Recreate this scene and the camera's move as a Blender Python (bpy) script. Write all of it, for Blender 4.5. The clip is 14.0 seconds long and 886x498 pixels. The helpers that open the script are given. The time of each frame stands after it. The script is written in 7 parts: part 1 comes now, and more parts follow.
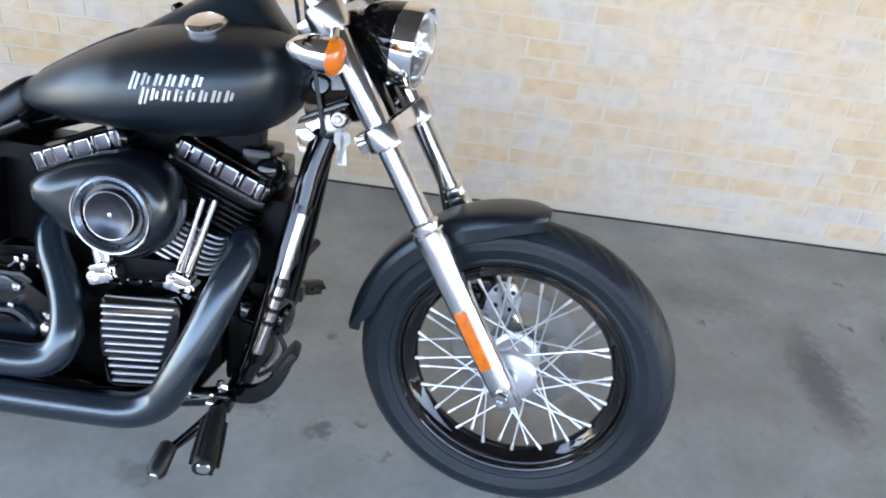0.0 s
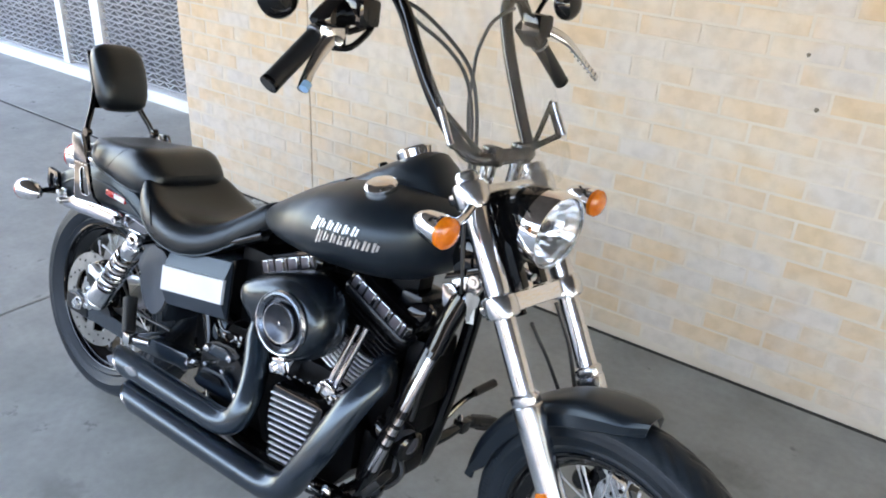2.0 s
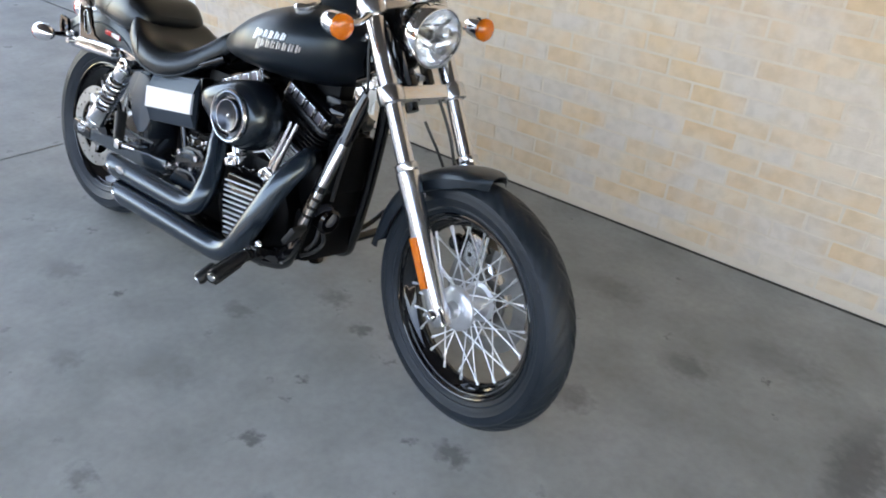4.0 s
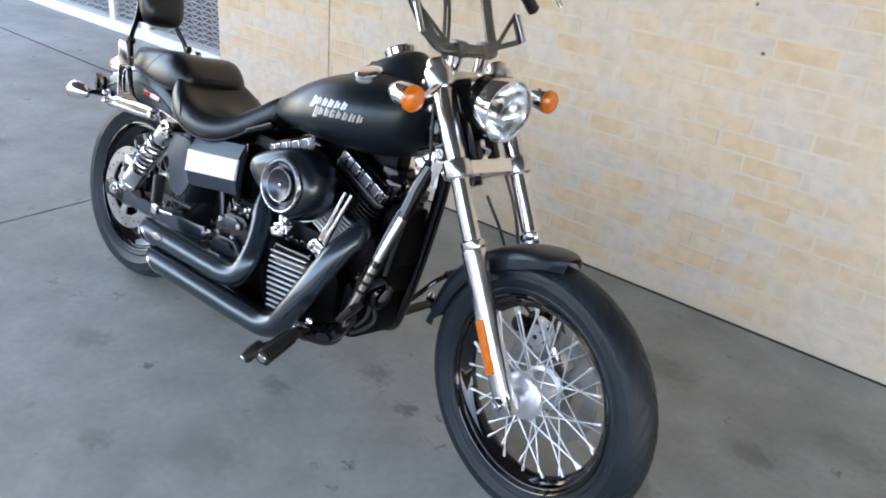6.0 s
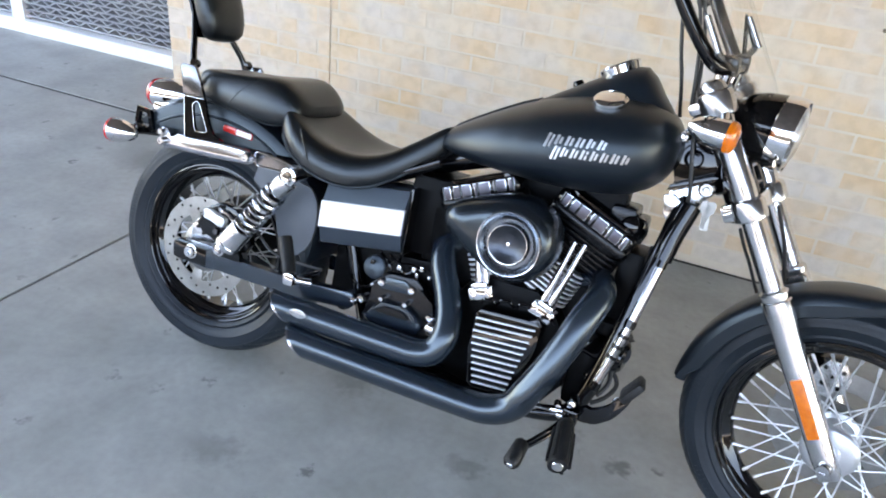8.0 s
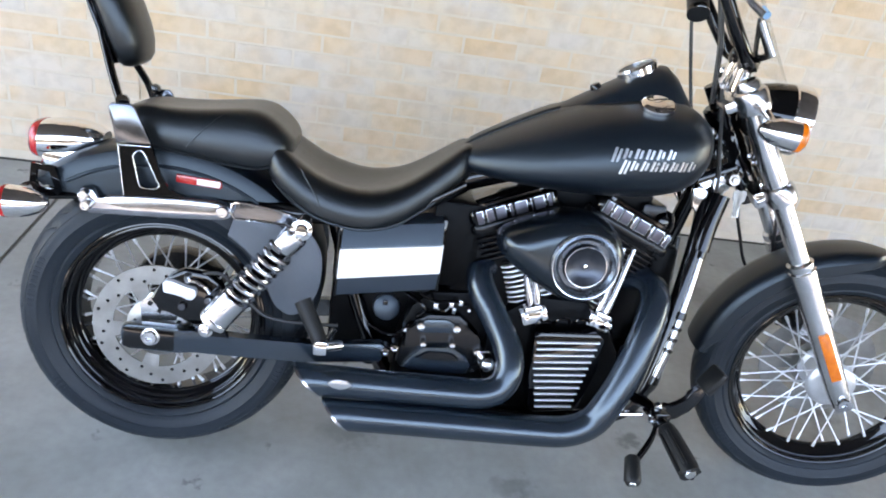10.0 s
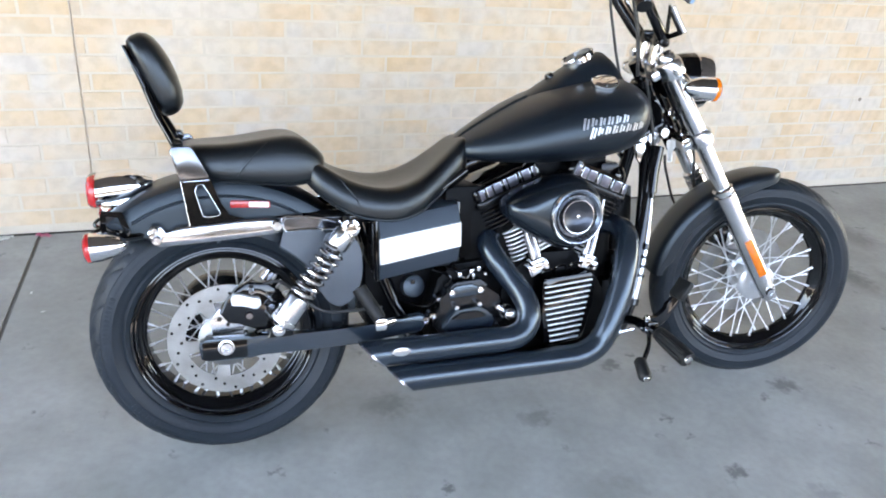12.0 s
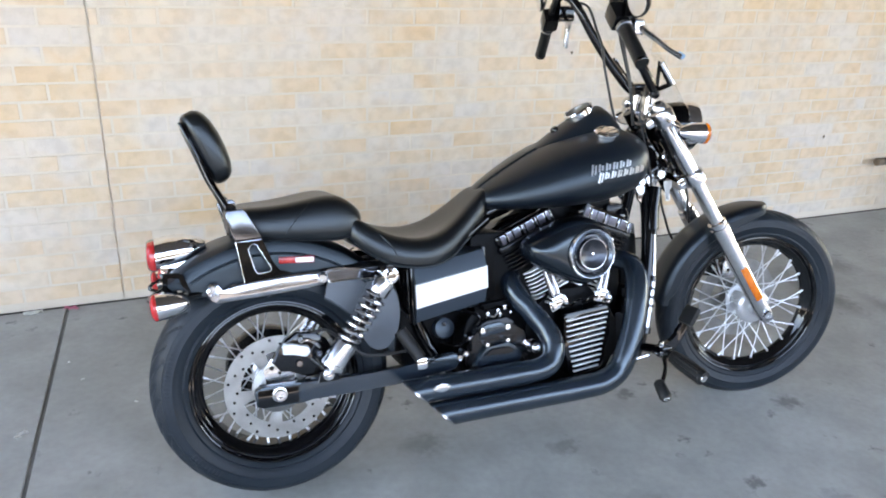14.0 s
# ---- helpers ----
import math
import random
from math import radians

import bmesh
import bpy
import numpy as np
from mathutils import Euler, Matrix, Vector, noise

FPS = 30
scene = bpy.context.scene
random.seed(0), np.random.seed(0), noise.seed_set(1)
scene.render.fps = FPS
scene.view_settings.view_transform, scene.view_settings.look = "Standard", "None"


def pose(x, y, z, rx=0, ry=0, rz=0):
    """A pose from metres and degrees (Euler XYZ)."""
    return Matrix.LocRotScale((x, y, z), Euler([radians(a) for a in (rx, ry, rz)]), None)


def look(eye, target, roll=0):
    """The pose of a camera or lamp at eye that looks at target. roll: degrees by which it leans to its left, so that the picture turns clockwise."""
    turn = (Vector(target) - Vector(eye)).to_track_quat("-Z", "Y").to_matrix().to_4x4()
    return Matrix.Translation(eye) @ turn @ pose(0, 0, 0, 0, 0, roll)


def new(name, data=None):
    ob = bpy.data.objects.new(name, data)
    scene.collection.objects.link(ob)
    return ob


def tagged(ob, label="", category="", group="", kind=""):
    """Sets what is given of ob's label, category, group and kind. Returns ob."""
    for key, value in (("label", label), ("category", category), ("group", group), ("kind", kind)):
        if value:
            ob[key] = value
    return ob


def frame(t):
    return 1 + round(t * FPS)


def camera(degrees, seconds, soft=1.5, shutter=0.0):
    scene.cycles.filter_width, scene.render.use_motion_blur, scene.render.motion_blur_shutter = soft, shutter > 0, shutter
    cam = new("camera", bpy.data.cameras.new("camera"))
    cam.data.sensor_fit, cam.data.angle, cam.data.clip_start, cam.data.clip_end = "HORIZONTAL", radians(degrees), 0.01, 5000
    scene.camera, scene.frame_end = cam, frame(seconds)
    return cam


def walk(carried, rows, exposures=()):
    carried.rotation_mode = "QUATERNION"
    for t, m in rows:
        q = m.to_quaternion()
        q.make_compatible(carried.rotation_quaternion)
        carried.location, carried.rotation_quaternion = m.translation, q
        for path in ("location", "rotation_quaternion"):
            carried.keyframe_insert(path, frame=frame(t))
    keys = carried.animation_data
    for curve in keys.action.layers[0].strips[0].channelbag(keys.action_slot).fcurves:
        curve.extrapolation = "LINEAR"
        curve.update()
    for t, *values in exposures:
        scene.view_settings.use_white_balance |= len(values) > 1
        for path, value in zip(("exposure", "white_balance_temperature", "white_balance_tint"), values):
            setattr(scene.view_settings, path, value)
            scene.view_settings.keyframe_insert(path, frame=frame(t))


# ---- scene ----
cam = camera(60.4, 14.0, 1.9)
PATH = [
    (0, (1.497, -1.133, 1.407), (1.477, 0.545, 0.318), 7.3),
    (0.5, (1.661, -0.885, 1.369), (1.221, 0.686, 0.212), 7.5),
    (1, (1.733, -0.847, 1.395), (0.979, 0.619, 0.262), 5.3),
    (1.5, (1.783, -0.957, 1.546), (0.903, 0.509, 0.509), 4.5),
    (2, (1.954, -0.994, 1.585), (0.97, 0.488, 0.671), 3.3),
    (2.5, (2.15, -1.003, 1.534), (1.036, 0.409, 0.659), 5.0),
    (3, (2.313, -1.093, 1.495), (1.135, 0.234, 0.573), 2.1),
    (3.5, (2.47, -1.199, 1.479), (1.371, 0.132, 0.468), 1.9),
    (3.7, (2.559, -1.25, 1.473), (1.553, 0.133, 0.436), 4.4),
    (5.8, (2.454, -1.262, 1.484), (1.398, 0.152, 0.544), 5.8),
    (6, (2.335, -1.267, 1.473), (1.298, 0.178, 0.559), 5.7),
    (6.5, (2.033, -1.237, 1.469), (1.027, 0.207, 0.52), 2.2),
    (7, (1.832, -1.261, 1.446), (0.997, 0.264, 0.458), 5.1),
    (7.5, (1.534, -1.407, 1.472), (0.838, 0.19, 0.488), 6.0),
    (8, (1.273, -1.423, 1.455), (0.661, 0.205, 0.468), 6.0),
    (8.5, (0.992, -1.349, 1.449), (0.607, 0.312, 0.403), 2.5),
    (8.7, (0.943, -1.326, 1.455), (0.623, 0.347, 0.408), 3.8),
    (10.8, (0.016, -1.363, 1.467), (0.652, 0.21, 0.408), 5.6),
    (11, (-0.041, -1.392, 1.466), (0.652, 0.147, 0.393), 4.0),
    (11.5, (-0.058, -1.496, 1.491), (0.673, 0.089, 0.514), 5.6),
    (12, (-0.064, -1.596, 1.491), (0.561, 0.056, 0.554), 5.6),
    (12.5, (-0.167, -1.63, 1.489), (0.352, 0.078, 0.588), 4.2),
    (13, (-0.273, -1.668, 1.475), (0.404, -0.01, 0.584), 3.6),
    (13.5, (-0.304, -1.677, 1.504), (0.446, -0.03, 0.653), 3.6),
    (14, (-0.267, -1.712, 1.52), (0.436, -0.015, 0.729), 2.8),
]
walk(cam, [(t, look(eye, target, roll)) for t, eye, target, roll in PATH],
     [(0, 4.07, 7800, 18), (0.5, 4.01, 7900, 18), (1.5, 3.94, 8250, 18), (2.2, 3.90, 8350, 18), (3.0, 3.80, 8450, 18), (3.5, 3.69, 8550, 18), (6.0, 3.79, 8350, 18), (6.5, 3.70, 8350, 18), (7.0, 3.71, 8300, 18), (7.6, 3.89, 8200, 18), (8.7, 4.04, 8100, 18), (11, 4.15, 8150, 18), (12.3, 4.28, 8200, 18), (13.3, 4.31, 8150, 18), (14, 4.00, 8100, 18)])


# ---------------------------------------------------------------- light
world = bpy.data.worlds.new("sky")
scene.world = world
world.use_nodes = True
wn = world.node_tree.nodes
sky = wn.new("ShaderNodeTexSky")
sky.sky_type, sky.sun_disc = "NISHITA", False
sky.sun_elevation, sky.sun_rotation = radians(48), radians(25)
sky.air_density, sky.dust_density = 1.0, 1.2
world.node_tree.links.new(sky.outputs[0], wn["Background"].inputs[0])
wn["Background"].inputs[1].default_value = 0.15
sun = new("sun", bpy.data.lights.new("sun", "SUN"))
sun.data.energy, sun.data.angle, sun.data.color = 5.0, radians(2), (1.0, 0.96, 0.90)
sun.matrix_world = look((6, 13, 16), (0, 0, 0))


# ---------------------------------------------------------------- materials
def mat(name, col, rough=0.5, metal=0.0, col2=None, scale=8.0, fine=90.0, rvar=0.08, bump=0.0, bscale=None, coat=0.0, ior=1.5, tint=None):
    """A worn surface: two colours mixed by broad and fine noise, uneven gloss, fine relief."""
    m = bpy.data.materials.new(name)
    m.use_nodes = True
    nt, p = m.node_tree, m.node_tree.nodes["Principled BSDF"]
    add, link = nt.nodes.new, nt.links.new
    co = add("ShaderNodeTexCoord")
    broad, grain = add("ShaderNodeTexNoise"), add("ShaderNodeTexNoise")
    broad.inputs["Scale"].default_value, broad.inputs["Detail"].default_value = scale, 5
    grain.inputs["Scale"].default_value, grain.inputs["Detail"].default_value = fine, 4
    for n in (broad, grain):
        link(co.outputs["Object"], n.inputs["Vector"])
    mixed = add("ShaderNodeMath")
    mixed.operation = "MULTIPLY_ADD"
    mixed.inputs[1].default_value = 0.35
    link(grain.outputs["Fac"], mixed.inputs[0])
    shift = add("ShaderNodeMath")
    shift.operation = "SUBTRACT"
    shift.inputs[1].default_value = 0.17
    link(broad.outputs["Fac"], shift.inputs[0])
    link(shift.outputs[0], mixed.inputs[2])
    ramp = add("ShaderNodeValToRGB")
    ramp.color_ramp.elements[0].position, ramp.color_ramp.elements[1].position = 0.3, 0.7
    ramp.color_ramp.elements[0].color = (*col, 1)
    ramp.color_ramp.elements[1].color = (*(col2 or tuple(c * 1.25 for c in col)), 1)
    link(mixed.outputs[0], ramp.inputs[0])
    link(ramp.outputs[0], p.inputs["Base Color"])
    rr = add("ShaderNodeMapRange")
    rr.inputs["To Min"].default_value, rr.inputs["To Max"].default_value = max(0.02, rough - rvar), min(1, rough + rvar)
    link(mixed.outputs[0], rr.inputs["Value"])
    link(rr.outputs[0], p.inputs["Roughness"])
    p.inputs["Metallic"].default_value, p.inputs["IOR"].default_value = metal, ior
    p.inputs["Coat Weight"].default_value, p.inputs["Coat Roughness"].default_value = coat, 0.06
    if tint:
        p.inputs["Specular Tint"].default_value = (*tint, 1)
    if bump:
        b, bn = add("ShaderNodeBump"), add("ShaderNodeTexNoise")
        bn.inputs["Scale"].default_value, bn.inputs["Detail"].default_value = bscale or fine, 6
        link(co.outputs["Object"], bn.inputs["Vector"])
        b.inputs["Strength"].default_value, b.inputs["Distance"].default_value = bump, 0.004
        link(bn.outputs["Fac"], b.inputs["Height"])
        link(b.outputs[0], p.inputs["Normal"])
    return m


# blue-leaning dark finishes carry the sky's blue cast in colour and specular tint
DENIM = mat("matte_black_paint", (0.0034, 0.0060, 0.0098), 0.35, 0.0, (0.0050, 0.0084, 0.0130), 5, 400, 0.02, ior=1.53, tint=(0.80, 0.93, 1.0))
BOXPAINT = mat("satin_blue_black_paint", (0.017, 0.024, 0.034), 0.40, 0.0, (0.023, 0.032, 0.045), 6, 300, 0.03, ior=1.70, tint=(0.80, 0.93, 1.0))
GLOSS = mat("gloss_black", (0.0016, 0.0016, 0.0020), 0.05, 0.0, (0.003, 0.003, 0.0034), 9, 200, 0.02)
RIM = mat("gloss_black_rim", (0.0016, 0.0017, 0.0022), 0.06, 0.0, (0.003, 0.0032, 0.0038), 9, 200, 0.02, ior=1.55)
GUARDGREY = mat("grey_satin_guard", (0.070, 0.082, 0.098), 0.42, 0.0, (0.095, 0.110, 0.128), 6, 260, 0.05)
SATIN = mat("satin_black_metal", (0.0028, 0.0031, 0.0038), 0.26, 0.05, (0.0055, 0.0060, 0.0070), 14, 300, 0.06, 0.04, 500, ior=1.4)
PIPE = mat("black_ceramic_pipe", (0.0060, 0.0105, 0.0170), 0.25, 0.0, (0.0100, 0.0165, 0.0250), 10, 260, 0.03, ior=1.78, tint=(0.80, 0.93, 1.0))
DISH = mat("dark_satin_plate", (0.045, 0.050, 0.060), 0.30, 0.9, (0.070, 0.076, 0.088), 20, 240, 0.04)
ROCKER = mat("polished_cover", (0.40, 0.40, 0.42), 0.14, 1.0, (0.55, 0.55, 0.57), 20, 240, 0.05)
WRINKLE = mat("wrinkle_black", (0.0018, 0.0019, 0.0022), 0.33, 0.0, (0.0036, 0.0038, 0.0043), 30, 400, 0.08, 0.2, 350, ior=1.16)
VINYL = mat("black_vinyl", (0.0024, 0.0032, 0.0042), 0.30, 0.0, (0.0042, 0.0052, 0.0064), 7, 350, 0.05, 0.10, 420, ior=1.54, tint=(0.86, 0.95, 1.0))
CHROME = mat("chrome", (0.80, 0.80, 0.82), 0.06, 1.0, (0.88, 0.88, 0.89), 20, 200, 0.03)
ALLOY = mat("polished_alloy", (0.62, 0.63, 0.65), 0.20, 1.0, (0.76, 0.77, 0.79), 18, 240, 0.07, 0.04, 500)
FORKTUBE = mat("bright_fork_tube", (0.72, 0.73, 0.75), 0.17, 1.0, (0.82, 0.83, 0.85), 18, 240, 0.05, 0.03, 500)
SPOKESTEEL = mat("spoke_steel", (0.66, 0.67, 0.68), 0.34, 0.7, (0.78, 0.79, 0.80), 40, 240, 0.05)
HUBALLOY = mat("cast_bright_alloy", (0.66, 0.67, 0.69), 0.36, 0.85, (0.78, 0.79, 0.81), 26, 240, 0.08, 0.10, 300)
STEEL = mat("ground_steel", (0.25, 0.247, 0.24), 0.40, 1.0, (0.35, 0.346, 0.335), 24, 300, 0.08, 0.08, 600)
FACET = mat("satin_grey_cover", (0.075, 0.071, 0.086), 0.34, 0.9, (0.120, 0.115, 0.135), 24, 260, 0.06, 0.04, 400)
RING = mat("satin_blue_plate", (0.10, 0.118, 0.142), 0.27, 0.9, (0.14, 0.162, 0.190), 20, 240, 0.04)
COVER = mat("satin_black_cover", (0.0024, 0.0044, 0.0072), 0.24, 0.0, (0.0036, 0.0062, 0.0098), 5, 400, 0.03, ior=1.66, tint=(0.80, 0.93, 1.0))
NECK = mat("dark_painted_steel", (0.020, 0.022, 0.030), 0.33, 0.3, (0.034, 0.037, 0.047), 18, 260, 0.06, 0.05, 400)
DARKCHROME = mat("dark_polished_metal", (0.10, 0.105, 0.115), 0.16, 1.0, (0.18, 0.185, 0.20), 20, 240, 0.05)
RUBBER = mat("tyre_rubber", (0.0066, 0.0105, 0.0150), 0.46, 0.0, (0.0135, 0.0195, 0.0262), 7, 160, 0.08, 0.16, 260, ior=1.36)
GRIP = mat("grip_rubber", (0.0040, 0.0043, 0.0048), 0.45, 0.0, (0.0080, 0.0085, 0.0092), 15, 300, 0.08, 0.25, 300, ior=1.4)
SILVER = mat("silver_lacquer", (0.74, 0.75, 0.77), 0.30, 0.25, (0.82, 0.83, 0.84), 9, 240, 0.06)
BADGE = mat("dull_silver", (0.34, 0.35, 0.36), 0.30, 0.8, (0.50, 0.51, 0.52), 40, 240, 0.08)
AMBER = mat("amber_lens", (0.60, 0.115, 0.004), 0.14, 0.0, (0.74, 0.17, 0.008), 60, 300, 0.05, 0.3, 160, coat=0.8)
RED = mat("red_lens", (0.42, 0.012, 0.014), 0.12, 0.0, (0.55, 0.02, 0.02), 60, 300, 0.04, 0.3, 160, coat=0.8)
# white for the glare painted on the side reflectors
GLAREWHITE = mat("glare_white", (0.74, 0.74, 0.72), 0.35, 0.0, (0.80, 0.80, 0.78), 20, 200)
PAPER = mat("paper_tag", (0.72, 0.71, 0.66), 0.8, 0.0, (0.80, 0.79, 0.75), 20, 200)
SEALANT = mat("joint_sealant", (0.085, 0.082, 0.078), 0.8, 0.0, (0.15, 0.145, 0.135), 12, 120, 0.05, 0.5, 90)
JOINTBLACK = mat("joint_black", (0.010, 0.0095, 0.009), 0.7, 0.0, (0.022, 0.021, 0.019), 12, 120, 0.05, 0.5, 90)
CABLE = mat("cable_sheath", (0.012, 0.012, 0.012), 0.4, 0.0, (0.02, 0.02, 0.02), 40, 200)
DIAL = mat("dial_face", (0.03, 0.03, 0.03), 0.4, 0.0, (0.06, 0.06, 0.06), 60, 300)
WHITE = mat("white_paint", (0.76, 0.76, 0.74), 0.45, 0.0, (0.83, 0.83, 0.82), 3, 60, 0.1, 0.1, 80)
GREYMESH = mat("grey_wire", (0.30, 0.31, 0.33), 0.5, 0.4, (0.40, 0.41, 0.43), 12, 120)
INNERDARK = mat("dim_interior", (0.075, 0.078, 0.085), 0.8, 0.0, (0.12, 0.124, 0.135), 1.2, 30)
CREAM = mat("cream_paint", (0.60, 0.53, 0.38), 0.5, 0.0, (0.68, 0.60, 0.45), 6, 80, 0.1, 0.15, 90)
RUSTED = mat("weathered_brown_metal", (0.10, 0.075, 0.055), 0.6, 0.3, (0.26, 0.20, 0.14), 14, 120, 0.12, 0.3, 120)
BRASS = mat("dull_brass", (0.42, 0.33, 0.19), 0.4, 0.8, (0.55, 0.46, 0.30), 30, 160)
MORTAR = mat("pale_mortar", (0.632, 0.525, 0.412), 0.9, 0.0, (0.688, 0.588, 0.480), 4, 60, 0.05, 0.5, 110)
REFLECTOR = mat("bright_reflector", (0.80, 0.81, 0.83), 0.13, 0.95, (0.90, 0.91, 0.92), 60, 240, 0.05, 0.3, 70)
PLASTER = mat("ceiling_paint", (0.060, 0.058, 0.056), 0.8, 0.0, (0.09, 0.088, 0.085), 1.5, 40, 0.05, 0.2, 60)
# tones of the unseen backdrop, set for what the chrome reflects
BACKDROP = mat("backdrop_grey", (0.105, 0.102, 0.098), 0.85, 0.0, (0.145, 0.140, 0.134), 0.8, 20, 0.05, 0.3, 30)
BACKDROPDARK = mat("backdrop_dark", (0.018, 0.017, 0.016), 0.8, 0.0, (0.026, 0.025, 0.023), 0.8, 20, 0.05, 0.3, 30)
EARTH = mat("distant_asphalt", (0.10, 0.10, 0.098), 0.85, 0.0, (0.14, 0.138, 0.134), 0.6, 40, 0.05, 0.4, 60)
BLUE = mat("blue_tape", (0.16, 0.32, 0.52), 0.4, 0.0, (0.22, 0.40, 0.58), 40, 200)
PINK = mat("pink_scrap", (0.60, 0.12, 0.22), 0.7, 0.0, (0.70, 0.25, 0.32), 40, 200)


def glass_mat():
    m = bpy.data.materials.new("clear_glass")
    m.use_nodes = True
    p = m.node_tree.nodes["Principled BSDF"]
    p.inputs["Transmission Weight"].default_value, p.inputs["Roughness"].default_value, p.inputs["IOR"].default_value = 1.0, 0.02, 1.35
    p.inputs["Base Color"].default_value = (0.96, 0.97, 0.97, 1)
    return m


GLASS = glass_mat()


def screen_mat():
    """Clear plastic with an uneven pale veil and a faint mirror share."""
    m = bpy.data.materials.new("clear_plastic_screen")
    m.use_nodes = True
    nt, p = m.node_tree, m.node_tree.nodes["Principled BSDF"]
    add, link = nt.nodes.new, nt.links.new
    p.inputs["Roughness"].default_value, p.inputs["Metallic"].default_value = 0.06, 1.0
    p.inputs["Base Color"].default_value = (0.9, 0.9, 0.9, 1)
    clear, sheen = add("ShaderNodeBsdfTransparent"), add("ShaderNodeMixShader")
    clear.inputs["Color"].default_value = (0.985, 0.985, 0.98, 1)
    sheen.inputs[0].default_value = 0.03
    link(clear.outputs[0], sheen.inputs[1])
    link(p.outputs[0], sheen.inputs[2])
    veil, mix, n, r = add("ShaderNodeBsdfDiffuse"), add("ShaderNodeMixShader"), add("ShaderNodeTexNoise"), add("ShaderNodeMapRange")
    veil.inputs["Color"].default_value = (0.62, 0.58, 0.53, 1)
    n.inputs["Scale"].default_value, n.inputs["Detail"].default_value = 9, 5
    r.inputs["To Min"].default_value, r.inputs["To Max"].default_value = 0.02, 0.10
    link(add("ShaderNodeTexCoord").outputs["Object"], n.inputs["Vector"])
    link(n.outputs["Fac"], r.inputs["Value"])
    link(r.outputs[0], mix.inputs[0])
    link(sheen.outputs[0], mix.inputs[1])
    link(veil.outputs[0], mix.inputs[2])
    link(mix.outputs[0], nt.nodes["Material Output"].inputs["Surface"])
    return m


SCREEN = screen_mat()


def brick_mat(name, single):
    """Buff, peach and blue-grey bricks; each piece takes its own tone."""
    m = bpy.data.materials.new(name)
    m.use_nodes = True
    nt, p = m.node_tree, m.node_tree.nodes["Principled BSDF"]
    add, link = nt.nodes.new, nt.links.new
    geo = add("ShaderNodeNewGeometry")
    if single:
        rnd = add("ShaderNodeObjectInfo").outputs["Random"]
    else:
        rnd = geo.outputs["Random Per Island"]
    # a brick's tone leans towards that of its neighbours
    lean, blend, spread = add("ShaderNodeTexNoise"), add("ShaderNodeMath"), add("ShaderNodeMapRange")
    lean.inputs["Scale"].default_value, lean.inputs["Detail"].default_value = 2.6, 2
    link(geo.outputs["Position"], lean.inputs["Vector"])
    spread.inputs["From Min"].default_value, spread.inputs["From Max"].default_value = 0.34, 0.66
    spread.inputs["To Min"].default_value, spread.inputs["To Max"].default_value = 0.0, 0.30
    link(lean.outputs["Fac"], spread.inputs["Value"])
    blend.operation = "MULTIPLY_ADD"
    blend.inputs[1].default_value = 0.66
    link(rnd, blend.inputs[0])
    link(spread.outputs[0], blend.inputs[2])
    ramp = add("ShaderNodeValToRGB")
    ramp.color_ramp.interpolation = "LINEAR"
    tones = [(0.0, (0.640, 0.552, 0.478)), (0.20, (0.668, 0.570, 0.482)), (0.33, (0.622, 0.545, 0.485)), (0.42, (0.705, 0.580, 0.445)), (0.50, (0.690, 0.498, 0.325)), (0.60, (0.705, 0.560, 0.412)), (0.68, (0.680, 0.468, 0.288)), (0.80, (0.715, 0.528, 0.355))]
    e = ramp.color_ramp.elements
    e[0].position, e[0].color = tones[0][0], (*tones[0][1], 1)
    e[1].position, e[1].color = tones[1][0], (*tones[1][1], 1)
    for pos, c in tones[2:]:
        k = e.new(pos)
        k.color = (*c, 1)
    link(blend.outputs[0], ramp.inputs[0])
    big, mid, fine = (add("ShaderNodeTexNoise") for _ in range(3))
    for n, s in ((big, 1.6), (mid, 22), (fine, 160)):
        n.inputs["Scale"].default_value, n.inputs["Detail"].default_value = s, 5
        link(geo.outputs["Position"], n.inputs["Vector"])
    # lime wash that dulls the tones in broad patches
    wash = add("ShaderNodeMix")
    wash.data_type = "RGBA"
    wash.inputs["B"].default_value = (0.715, 0.590, 0.465, 1)
    mr = add("ShaderNodeMapRange")
    mr.inputs["From Min"].default_value, mr.inputs["From Max"].default_value = 0.40, 0.66
    mr.inputs["To Min"].default_value, mr.inputs["To Max"].default_value = 0.06, 0.62
    link(big.outputs["Fac"], mr.inputs["Value"])
    link(mr.outputs[0], wash.inputs["Factor"])
    link(ramp.outputs[0], wash.inputs["A"])
    # old stains that run across the joints, ochre and grey
    blot = wash.outputs["Result"]
    for tone, scale_, lo_, hi_, most in (((0.69, 0.475, 0.275), 5.0, 0.48, 0.66, 0.55), ((0.62, 0.555, 0.485), 3.4, 0.52, 0.68, 0.50)):
        bn, br, bx = add("ShaderNodeTexNoise"), add("ShaderNodeMapRange"), add("ShaderNodeMix")
        bn.inputs["Scale"].default_value, bn.inputs["Detail"].default_value = scale_, 7
        link(geo.outputs["Position"], bn.inputs["Vector"])
        br.inputs["From Min"].default_value, br.inputs["From Max"].default_value, br.inputs["To Max"].default_value = lo_, hi_, most
        link(bn.outputs["Fac"], br.inputs["Value"])
        bx.data_type = "RGBA"
        bx.inputs["B"].default_value = (*tone, 1)
        link(br.outputs[0], bx.inputs["Factor"])
        link(blot, bx.inputs["A"])
        blot = bx.outputs["Result"]
    dirt = add("ShaderNodeMix")
    dirt.data_type, dirt.blend_type = "RGBA", "MULTIPLY"
    r2 = add("ShaderNodeValToRGB")
